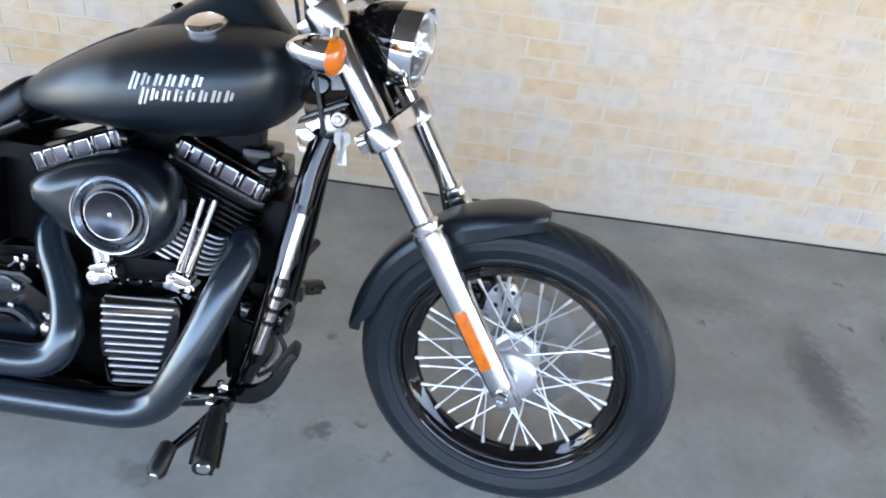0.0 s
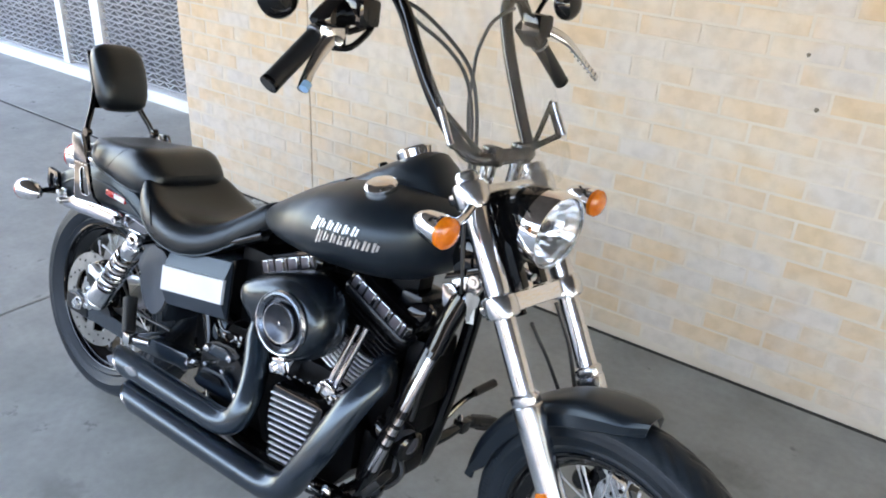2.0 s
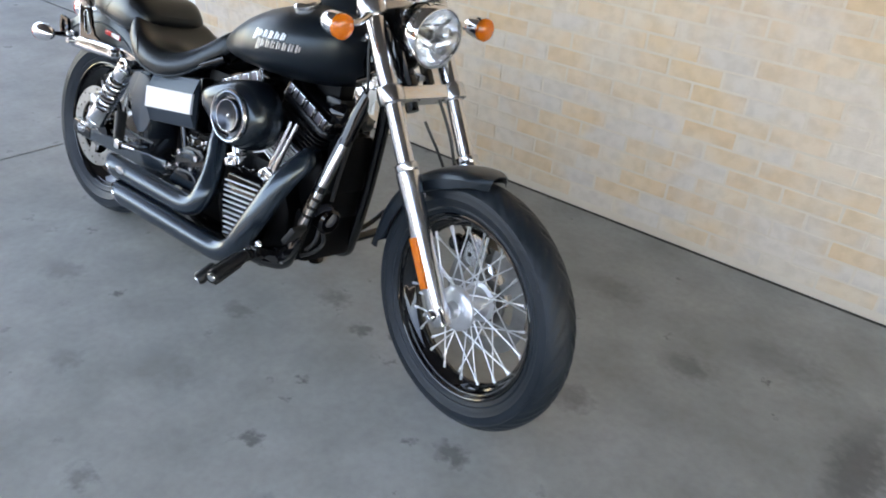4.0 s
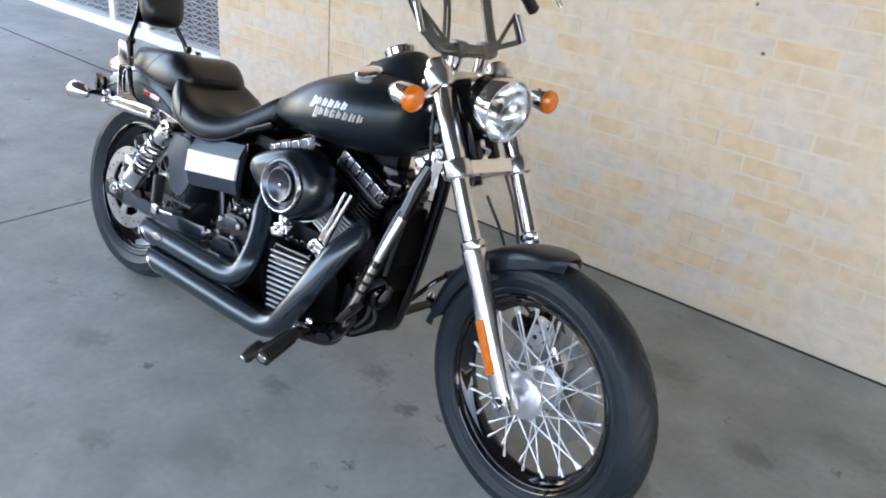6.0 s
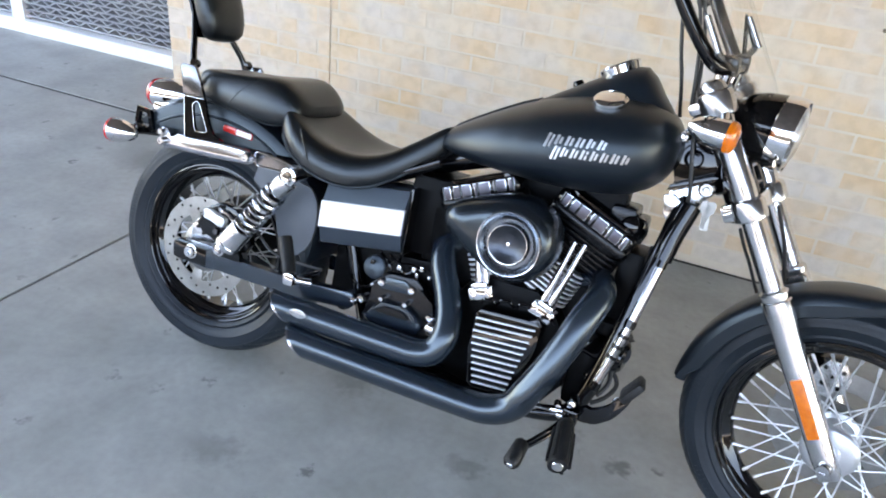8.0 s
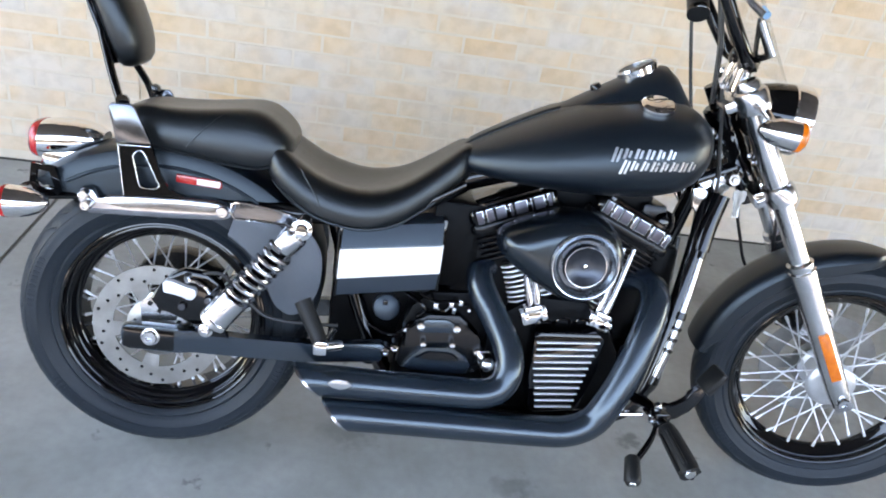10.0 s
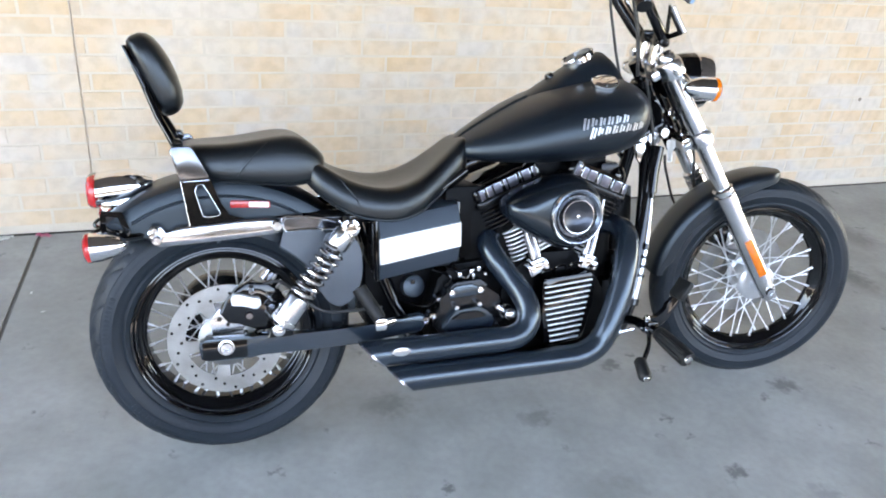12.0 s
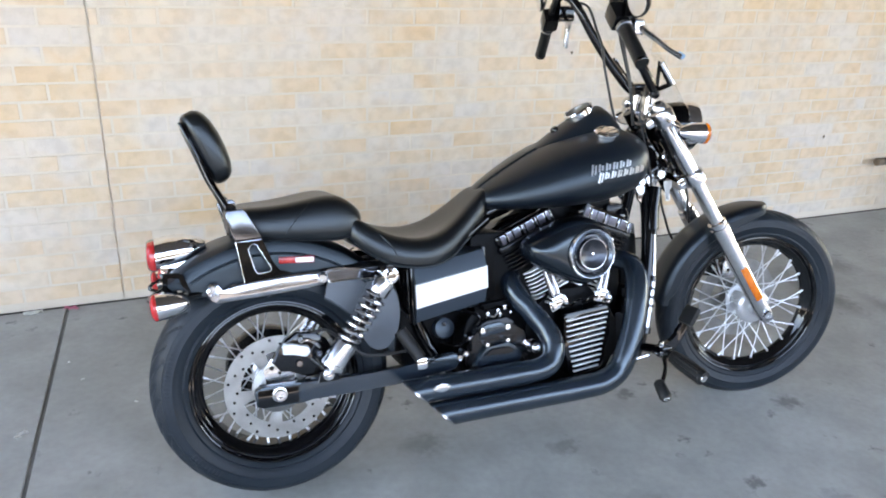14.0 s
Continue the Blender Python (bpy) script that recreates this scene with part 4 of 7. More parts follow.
xs = [0.628, 0.634, 0.640, 0.655, 0.67, 0.69] + [0.71 + 0.02 * i for i in range(19)] + [1.085, 1.10, 1.115, 1.13, 1.143, 1.153, 1.162, 1.169, 1.174, 1.176]
bm = B()
loft(bm, [[tank_point(x, 2 * math.pi * i / 56) for i in range(56)] for x in xs])
tank = part("fuel_tank", bm, DENIM, bike, "matte black teardrop fuel tank")
bm = B()
rings = []
for x, w, zb, zt in ((0.80, 0.016, 0.885, 0.900), (0.815, 0.030, 0.89, 0.912), (0.85, 0.044, 0.90, 0.932), (0.90, 0.055, 0.92, 0.963), (0.95, 0.064, 0.935, 0.994), (1.00, 0.070, 0.945, 1.024), (1.04, 0.072, 0.95, 1.041), (1.062, 0.070, 0.95, 1.043), (1.085, 0.066, 0.95, 1.026), (1.11, 0.058, 0.945, 0.992), (1.13, 0.046, 0.94, 0.970), (1.14, 0.034, 0.94, 0.958)):
    rings.append([Vector((x, w * (1.0 + 0.35 * (1 - k)) * math.cos(t), zb + (zt - zb) * k)) if math.sin(t) >= 0 else Vector((x, w * 1.35 * math.cos(t), zb)) for t in (2 * math.pi * i / 28 for i in range(28)) for k in (max(0.0, math.sin(t)) ** 0.5,)])
loft(bm, rings)
dash = part("dash_console", bm, DENIM, tank, "matte black dash console")
bm = B()
rings = []
for k in range(13):
    x = 0.635 + 0.20 * k / 12
    _, w, zb, zt, zc = tank_row(x)
    hw = 0.020 + 0.012 * k / 12
    rings.append([Vector((x, hw * c, zt - 0.006 + 0.013 * h)) for c, h in ((1, 0), (1, 0.55), (0.86, 0.9), (0.5, 1.0), (0, 1.03), (-0.5, 1.0), (-0.86, 0.9), (-1, 0.55), (-1, 0))])
loft(bm, rings)
part("tank_strip", bm, VINYL, tank, "black centre strip along the tank")
na = Vector((-0.50, 0, 0.866))
bm = B()
turned(bm, [(0.036, -0.02), (0.046, -0.01), (0.048, 0.006), (0.045, 0.011), (0.040, 0.009), (0.040, 0.004)], (1.000, 0, 1.026), na, 36, False)
part("speedometer_ring", bm, CHROME, tank, "chrome gauge ring")
bm = B()
turned(bm, [(0.0, 0.004), (0.041, 0.004), (0.041, -0.01), (0, -0.01)], (1.000, 0, 1.026), na, 30, False)
part("speedometer", bm, DIAL, tank, "dark dial face")
bm = B()
turned(bm, [(0.0, 0.012), (0.010, 0.011), (0.013, 0.006), (0.013, -0.006), (0, -0.006)], (0.915, 0, 0.972), na, 20, False)
part("ignition_lock", bm, GLOSS, tank, "black ignition switch")
for side in (-1, 1):
    bm = B()
    nn = Vector((-0.10, side * 0.42, 0.9)).normalized()
    turned(bm, [(0.034, -0.012), (0.037, 0.000), (0.037, 0.006), (0.033, 0.010), (0.026, 0.012), (0.0, 0.013)], (1.018, side * 0.130, 0.960), nn, 36, False)
    part("fuel_cap", bm, CHROME, tank, "chrome fuel cap")
# plain slanted silver blocks of the tank badge, two rows
def badge_block(x0, wid, hgt, zmid, lift, material):
    bm = B()
    corners = []
    for dx, dz in ((0.0, -0.5), (wid, -0.5), (wid + hgt * 0.24, 0.5), (hgt * 0.24, 0.5)):
        x, z = x0 + dx, zmid + dz * hgt
        _, w, zb, zt, zc = tank_row(x)
        hh = (zt - zc) if z > zc else (zc - zb)
        corners.append(Vector((x, -w * (1 - min(0.98, abs(z - zc) / hh) ** 2.35) ** (1 / 2.35), z)))
    nrm = (corners[1] - corners[0]).cross(corners[3] - corners[0]).normalized()
    if nrm.y > 0:
        nrm = -nrm
    lo = [bm.verts.new(c - nrm * 0.002) for c in corners]
    hi = [bm.verts.new(c + nrm * lift) for c in corners]
    bm.faces.new(lo)
    bm.faces.new(hi)
    for j in range(4):
        bm.faces.new((lo[j], lo[(j + 1) % 4], hi[(j + 1) % 4], hi[j]))
    part("badge_bar", bm, material, tank, smooth=False)


for x0, x1, zz, count in ((0.915, 1.050, 0.860, 6), (0.935, 1.100, 0.836, 8)):
    step = (x1 - x0) / count
    for i in range(count):
        xa = x0 + i * step
        hgt = 0.030 if i == 0 else 0.0205
        zm = zz + (xa - 0.9) * 0.10 - (0.003 if i == 0 else 0)
        badge_block(xa, step * 0.25, hgt, zm, 0.0026, BADGE)
        badge_block(xa + step * 0.44, step * 0.22, hgt * (0.88, 0.66, 0.78)[i % 3], zm, 0.0026, BADGE)



# frame tubes
frame_tubes = {
    "downtube": [[(1.215, s * 0.028, 0.80), (1.200, s * (0.075 if s < 0 else 0.055), 0.68), (1.165, s * (0.120 if s < 0 else 0.085), 0.48), (1.125, s * (0.140 if s < 0 else 0.105), 0.30), (1.08, s * 0.130, 0.235), (0.98, s * 0.140, 0.215)] for s in (-1, 1)],
    "lower_rail": [[(0.98, s * 0.140, 0.215), (0.75, s * 0.140, 0.212), (0.60, s * 0.110, 0.222), (0.52, s * 0.070, 0.26), (0.46, s * 0.035, 0.36), (0.41, s * 0.030, 0.48), (0.37, s * 0.030, 0.60)] for s in (-1, 1)],
    "backbone": [[(1.17, 0, 0.90), (0.95, 0, 0.83), (0.65, 0, 0.73), (0.40, 0, 0.62)]],
    "seat_rail": [[(0.64, s * 0.07, 0.73), (0.50, s * 0.11, 0.66), (0.34, s * 0.100, 0.628), (0.15, s * 0.092, 0.630), (-0.02, s * 0.088, 0.625)] for s in (-1, 1)],
}
for kind, runs in frame_tubes.items():
    for run in runs:
        bm = B()
        hose(bm, run, 0.0195 if kind != "backbone" else 0.03, 14, 6)
        part(kind, bm, GLOSS, bike, "gloss black frame tube")
bm = B()
hose(bm, [(1.208, -0.090, 0.655), (1.176, -0.132, 0.48), (1.140, -0.152, 0.33)], 0.0125, 16, 8)
part("downtube_sleeve", bm, ROCKER, bike, "chrome downtube sleeve")
sleeve_line = spline([(1.208, -0.090, 0.655), (1.176, -0.132, 0.48), (1.140, -0.152, 0.33)], 20)
for i0, i1 in ((0, 4), (17, 19), (21, 22), (24, 25), (27, 28), (36, 40)):
    bm = B()
    rod(bm, sleeve_line[i0], sleeve_line[i1], 0.0146, 16)
    part("sleeve_band", bm, GLOSS, bike, "black band on the sleeve")
bm = B()
turned(bm, [(0.030, -0.09), (0.036, -0.085), (0.036, -0.06), (0.030, -0.05), (0.030, 0.05), (0.036, 0.06), (0.036, 0.085), (0.030, 0.09)], PIVOT + UP * 0.69 + AHEAD * 0.0, UP, 24)
part("steering_head", bm, GLOSS, bike, "black steering head")
bm = B()
hose(bm, [(1.235, -0.068, 0.778), (1.216, -0.080, 0.705), (1.206, -0.091, 0.648)], 0.0210, 18, 6)
part("tube_cover", bm, GLOSS, bike, "gloss black cover on the downtube")
for side in (-1, 1):
    # folded dark neck plates, the tank strut with its bolt, and a bright ear below
    bm = B()
    plate(bm, [(1.166, 0.860), (1.186, 0.806), (1.258, 0.844), (1.266, 0.880), (1.236, 0.905), (1.190, 0.900)], side * 0.030, side * 0.046, 0.003)
    cover = part("neck_plate", bm, GLOSS, bike, "gloss black neck plate")
    bm = B()
    plate(bm, [(1.183, 0.796), (1.237, 0.824), (1.263, 0.803), (1.243, 0.770), (1.220, 0.762), (1.199, 0.779)], side * 0.034, side * 0.052, 0.003)
    part("gusset", bm, ALLOY, cover)
    bm = B()
    plate(bm, [(1.172, 0.795), (1.176, 0.809), (1.256, 0.850), (1.270, 0.848), (1.262, 0.834)], side * 0.044, side * 0.062, 0.003)
    part("tank_strut", bm, GLOSS, cover, "gloss black strut to the tank")
    bm = B()
    plate(bm, [(1.170, 0.784), (1.193, 0.791), (1.211, 0.777), (1.203, 0.757), (1.190, 0.728), (1.177, 0.744)], side * 0.046, side * 0.060, 0.004)
    part("ear", bm, ROCKER, cover, "polished mounting ear")
    bm = B()
    turned(bm, [(0, 0.016), (0.006, 0.016), (0.008, 0.013), (0.013, 0.013), (0.0175, 0.008), (0.0185, 0.0), (0.0185, -0.012), (0, -0.012)], (1.253, side * 0.064, 0.818), (0, side, 0), 26, False)
    part("bolt", bm, ALLOY, cover, "bright cap bolt")
    bm = B()
    turned(bm, [(0, 0.010), (0.004, 0.010), (0.006, 0.007), (0.010, 0.006), (0.011, 0.0), (0.011, -0.010), (0, -0.010)], (1.176, side * 0.056, 0.916), (0, side, 0), 20, False)
    part("bolt", bm, ALLOY, cover, "bright cap bolt")
bm = B()
box(bm, (1.160, -0.040, 0.835), (1.250, 0.040, 0.925), 0.016)
part("neck_cover", bm, GLOSS, bike, "gloss black cover round the steering head")
bm = B()
turned(bm, [(0, 0.012), (0.015, 0.011), (0.020, 0.006), (0.021, 0.0), (0.021, -0.030), (0, -0.030)], (1.210, -0.052, 0.874), (0.15, -1, 0.1), 24, False)
part("fork_lock", bm, GLOSS, bike, "round black fork lock")
bm = B()
m = Matrix.Translation((1.266, -0.086, 0.768)) @ Matrix.Rotation(radians(-6), 4, "Y")
box(bm, (-0.008, -0.001, -0.034), (0.009, 0.001, 0.020), 0.0005, m)
part("key_tag", bm, PAPER, bike, "white paper key tag", smooth=False)
for dx, turn in ((0.010, 12), (-0.004, -8)):
    bm = B()
    m = Matrix.Translation((1.264 + dx, -0.090, 0.790)) @ Matrix.Rotation(radians(turn), 4, "Y")
    plate(bm, [(-0.004, -0.050), (0.003, -0.054), (0.005, -0.020), (0.010, -0.012), (0.008, 0.006), (0.0, 0.010), (-0.008, 0.006), (-0.010, -0.012), (-0.005, -0.020)], -0.001, 0.001, 0.0, m)
    part("key", bm, STEEL, bike, "small bright key", smooth=False)

# swingarm and rear brake
for side in (-1, 1):
    bm = B()
    y0, y1 = side * 0.122, side * 0.150
    plate(bm, [(-0.064, 0.328), (-0.060, 0.342), (-0.045, 0.348), (0.058, 0.348), (0.088, 0.342), (0.20, 0.341), (0.34, 0.344), (0.50, 0.362), (0.52, 0.345), (0.50, 0.315), (0.34, 0.299), (0.20, 0.296), (0.088, 0.296), (0.058, 0.291), (-0.045, 0.291), (-0.060, 0.298)], y0, y1, 0.004)
    arm = part("swingarm", bm, PIPE, bike, "satin black boxed swingarm")
    bm = B()
    plate(bm, [(0.100, 0.338), (0.112, 0.366), (0.122, 0.384), (0.140, 0.380), (0.156, 0.352), (0.168, 0.338)], side * 0.136, side * 0.152, 0.003)
    part("shock_bracket", bm, GLOSS, arm, "black shock bracket")
    bm = B()
    turned(bm, [(0.0, 0.004), (0.006, 0.004), (0.008, 0.012), (0.014, 0.012), (0.016, 0.008), (0.016, 0.003), (0.020, 0.002), (0.020, -0.002), (0, -0.002)], (0.0, side * 0.150, 0.324), (0, side, 0), 24, False)
    part("axle_nut", bm, ALLOY, arm, "bright axle nut")
    bm = B()
    box(bm, (-0.056, side * 0.150 - 0.002, 0.296), (0.050, side * 0.150 + 0.002, 0.343), 0.0015)
    part("axle_plate", bm, GLOSS, arm, "black axle plate")
bm = B()
out = [(-0.012, 0.405), (0.012, 0.440), (0.030, 0.462), (0.060, 0.476), (0.110, 0.470), (0.140, 0.448), (0.158, 0.415), (0.166, 0.380), (0.150, 0.356), (0.085, 0.350), (0.058, 0.372), (0.010, 0.376)]
plate(bm, out, -0.126, -0.092, 0.007)
caliper = part("brake_caliper", bm, GLOSS, bike, "black rear brake caliper with a silver kidney cover")
bm = B()
plate(bm, [(-0.030, 0.345), (-0.034, 0.385), (-0.012, 0.412), (0.020, 0.418), (0.052, 0.408), (0.058, 0.380), (0.045, 0.352)], -0.116, -0.108, 0.003)
part("caliper_hanger", bm, ALLOY, caliper, "bright pierced caliper hanger")
# black dots on the hanger in place of shaded holes
for x, z, r in ((-0.012, 0.388, 0.006), (0.008, 0.372, 0.005), (0.000, 0.404, 0.004)):
    bm = B()
    turned(bm, [(0, 0.0012), (r, 0.0012), (r, -0.004), (0, -0.004)], (x, -0.116, z), (0, -1, 0), 14, False)
    part("bore_dot", bm, SATIN, caliper)
bm = B()
m = Matrix.Translation((0.052, -0.130, 0.434)) @ Matrix.Rotation(radians(14), 4, "Y")
kidney = spline([(-0.036, 0, 0.000), (-0.030, 0, 0.014), (-0.008, 0, 0.015), (0.012, 0, 0.013), (0.032, 0, 0.014), (0.038, 0, 0.000), (0.032, 0, -0.014), (0.012, 0, -0.012), (-0.008, 0, -0.012), (-0.030, 0, -0.015)], 4)
plate(bm, [(p.x, p.z) for p in kidney], -0.010, 0.012, 0.006, m)
part("caliper_cover", bm, SILVER, caliper, "bright silver caliper cover")
bm = B()
hose(bm, [(0.066, -0.130, 0.452), (0.082, -0.134, 0.458), (0.104, -0.134, 0.448), (0.118, -0.132, 0.432)], 0.0045, 10, 5)
turned(bm, [(0, 0.010), (0.006, 0.010), (0.008, 0.004), (0.008, -0.006), (0, -0.006)], (0.068, -0.130, 0.462), (0, -0.5, 0.86), 12, False)
part("banjo_fitting", bm, CHROME, caliper, "bright banjo bolt and pipe")
for x, z in ((0.115, 0.415), (0.145, 0.40), (0.06, 0.395)):
    bm = B()
    turned(bm, [(0, 0.01), (0.008, 0.01), (0.010, 0.004), (0.010, -0.006), (0, -0.006)], (x, -0.127, z), (0, -1, 0), 12, False)
    part("bolt", bm, DARKCHROME, caliper)
bm = B()
hose(bm, [(0.09, -0.115, 0.465), (0.14, -0.125, 0.475), (0.20, -0.128, 0.42), (0.26, -0.128, 0.385), (0.40, -0.128, 0.385)], 0.0045, 8, 6)
part("brake_hose", bm, CABLE, bike, "black rear brake hose")

# shocks
for side in (-1, 1):
    a, b = Vector((0.306, side * 0.188, 0.619)), Vector((0.125, side * 0.180, 0.372))
    d = (b - a).normalized()
    ln = (b - a).length
    bm = B()
    turned(bm, [(0.012, 0.0), (0.020, 0.012), (0.026, 0.017), (0.0275, 0.024), (0.0275, 0.056), (0.026, 0.060), (0.020, 0.061)], a, d, 28)
    shock = part("shock_absorber", bm, ALLOY, bike, "bright shock with an open chrome coil spring")
    bm = B()
    turned(bm, [(0.022, ln - 0.098), (0.0305, ln - 0.096), (0.032, ln - 0.090), (0.032, ln - 0.034), (0.0335, ln - 0.032), (0.0335, ln - 0.020), (0.026, ln - 0.012), (0.012, ln - 0.002)], a, d, 32)
    part("lower_cover", bm, ALLOY, shock, "polished lower spring cup")
    bm = B()
    rod(bm, a + d * 0.05, a + d * (ln - 0.06), 0.0165, 16)
    part("damper", bm, GLOSS, shock, "black damper body")
    bm = B()
    m = frame_at(a, d)
    turns, n = 7.5, 180
    hose(bm, [m @ Vector((0.0275 * math.cos(2 * math.pi * turns * i / n), 0.0275 * math.sin(2 * math.pi * turns * i / n), 0.060 + (ln - 0.160) * i / n)) for i in range(n + 1)], 0.0056, 8, 1)
    part("coil_spring", bm, ALLOY, shock, "chrome coil spring")
    for q, r in ((a, 0.022), (b, 0.015)):
        bm = B()
        turned(bm, [(0, 0.030), (r * 0.5, 0.029), (r * 0.62, 0.024), (r * 0.66, 0.018), (r, 0.016), (r, 0.004), (r * 0.8, -0.002), (r * 0.8, -0.05), (0, -0.05)], q, (0, side, 0), 24, False)
        part("mount_bolt", bm, CHROME, shock, "domed chrome mounting bolt")

# engine
CRANK = Vector((0.900, 0, 0.385))


def rounded(hx, hy, r=0.03, n=5):
    pts = []
    for cx, cy, a0 in ((hx - r, hy - r, 0), (-hx + r, hy - r, 90), (-hx + r, -hy + r, 180), (hx - r, -hy + r, 270)):
        for i in range(n):
            a = radians(a0 + 90 * i / (n - 1))
            pts.append((cx + r * math.cos(a), cy + r * math.sin(a)))
    return pts


def slab(bm, m, hx, hy, z0, z1, r=0.03, taper=0.0):
    sec = [[m @ Vector((x, y, z)) for x, y in rounded(hx - t, hy - t, r)] for z, t in ((z0, taper), (z0 + (z1 - z0) * 0.25, 0), (z1 - (z1 - z0) * 0.25, 0), (z1, taper))]
    loft(bm, sec)


bm = B()
plate(bm, [(0.74, 0.30), (0.77, 0.23), (0.86, 0.205), (1.02, 0.225), (1.065, 0.29), (1.06, 0.38), (1.02, 0.45), (0.96, 0.50), (0.84, 0.50), (0.78, 0.46), (0.74, 0.40)], -0.115, 0.115, 0.014)
engine = part("engine", bm, WRINKLE, bike, "black air-cooled twin engine with bright fin edges")
for lean in (22.5, -22.5):
    m = Matrix.Translation(CRANK) @ Matrix.Rotation(radians(lean), 4, "Y")
    bm = B()
    slab(bm, m, 0.056, 0.062, 0.08, 0.30, 0.03)
    part("cylinder", bm, WRINKLE, engine, "black finned cylinder")
    for i in range(9):
        z = 0.120 + i * 0.0125
        bm = B()
        slab(bm, m, 0.076, 0.098, z, z + 0.0046, 0.035, 0.0012)
        fin = part("fin", bm, WRINKLE, engine)
        if i < 8:
            bm = B()
            slab(bm, m, 0.0785, 0.1010, z + 0.0004, z + 0.0046, 0.035, 0.0003)
            part("fin_edge", bm, SILVER, fin, "bright machined fin edge")
    m = m @ Matrix.Translation((0.013 if lean > 0 else -0.013, 0, 0)) @ Matrix.Diagonal((1.16, 1, 1, 1))
    for i in range(5):
        z = 0.238 + i * 0.0125
        bm = B()
        slab(bm, m, 0.088, 0.102, z, z + 0.0052, 0.03, 0.0015)
        part("head_fin", bm, SATIN, engine)
    bm = B()
    slab(bm, m, 0.080, 0.088, 0.228, 0.305, 0.025, 0.002)
    part("cylinder_head", bm, WRINKLE, engine)
    bm = B()
    slab(bm, m, 0.092, 0.100, 0.303, 0.322, 0.02, 0.002)
    part("rocker_base", bm, SATIN, engine, "black rocker base")
    bm = B()
    slab(bm, m, 0.090, 0.098, 0.322, 0.356, 0.018, 0.004)
    slab(bm, m, 0.075, 0.080, 0.355, 0.368, 0.02, 0.008)
    part("rocker_cover", bm, GLOSS, engine, "black rocker cover with framed grey facets")
    for side in (-1, 1):
        for x, half in ((-0.068, 0.008), (-0.035, 0.020), (0.009, 0.018), (0.047, 0.014), (0.073, 0.007)):
            bm = B()
            y0, y1 = (-0.0985, -0.0940) if side < 0 else (0.0940, 0.0985)
            box(bm, (x - half, y0, 0.3245), (x + half, y1, 0.3545), 0.0016, m)
            rim = part("facet_frame", bm, ALLOY, engine, "bright edge of the rocker cover facet")
            bm = B()
            y0, y1 = (-0.0997, -0.0980) if side < 0 else (0.0980, 0.0997)
            box(bm, (x - half + 0.0016, y0, 0.3262), (x + half - 0.0016, y1, 0.3530), 0.0006, m)
            part("facet", bm, FACET, rim, "satin grey facet")
    for side in (-1, 1):
        for i in range(5):
            bm = B()
            x = -0.076 + i * 0.038
            p = m @ Vector((x, side * 0.097, 0.322))
            q = m @ Vector((x, side * 0.097, 0.356))
            rod(bm, p, q, 0.0040, 10)
            part("cover_bolt", bm, GLOSS, engine)
# pushrod tubes and lifter blocks
for x0, x1, xt0, xt1 in ((0.978, 0.996, 1.016, 1.040), (0.842, 0.826, 0.806, 0.782)):
    for xa, xb in ((x0, xt0), (x1, xt1)):
        bm = B()
        hose(bm, [(xa, -0.140, 0.475), (xa + (xb - xa) * 0.35, -0.136, 0.53), (xb, -0.118, 0.640)], 0.0080, 12, 5, [0.010, 0.0080, 0.0065])
        part("pushrod_tube", bm, ROCKER, engine, "chrome pushrod tube")
    bm = B()
    m = Matrix.Translation(((x0 + x1) / 2, -0.135, 0.468)) @ Matrix.Rotation(radians(20 if x0 > 0.9 else -20), 4, "Y")
    box(bm, (-0.030, -0.020, -0.018), (0.030, 0.02, 0.012), 0.005, m)
    box(bm, (-0.020, -0.024, 0.008), (0.020, 0.012, 0.024), 0.006, m)
    for i in (-0.02, 0.02):
        box(bm, (i - 0.006, -0.029, -0.012), (i + 0.006, -0.014, 0.010), 0.003, m)
    part("lifter_block", bm, CHROME, engine, "chrome lifter block")
# cam cover with bright ribs
bm = B()
cam_out = [(0.838, 0.425), (0.850, 0.438), (0.985, 0.448), (1.000, 0.435), (0.996, 0.36), (0.970, 0.262), (0.958, 0.252), (0.868, 0.240), (0.852, 0.250), (0.840, 0.33)]
plate(bm, cam_out, -0.176, -0.10, 0.008)
cam_cover = part("cam_cover", bm, GLOSS, engine, "gloss black ribbed cover")
for i in range(11):
    u = i / 10
    z0 = 0.258 + 0.158 * u
    x0 = 0.866 - 0.022 * min(1.0, u * 1.5) + 0.002 * (i % 2)
    x1 = 0.952 + 0.036 * u
    bm = B()
    ang = math.atan2(0.012, 0.13)
    m = Matrix.Translation((x0, -0.1775, z0)) @ Matrix.Rotation(-ang, 4, "Y")
    box(bm, (0, -0.0050, -0.0018), (x1 - x0, 0.003, 0.0018), 0.0013, m)
    part("rib", bm, SILVER, engine, "bright rib")
for x, z in ((0.86, 0.452), (0.90, 0.462), (0.945, 0.466), (1.0, 0.452)):
    bm = B()
    hose(bm, [(x - 0.018, -0.150, z - 0.006), (x - 0.010, -0.160, z + 0.006), (x + 0.010, -0.160, z + 0.008), (x + 0.020, -0.150, z - 0.004)], 0.004, 8, 4)
    part("clip", bm, GLOSS, engine)

# air cleaner: teardrop shell
AC = Vector((0.897, 0, 0.624))


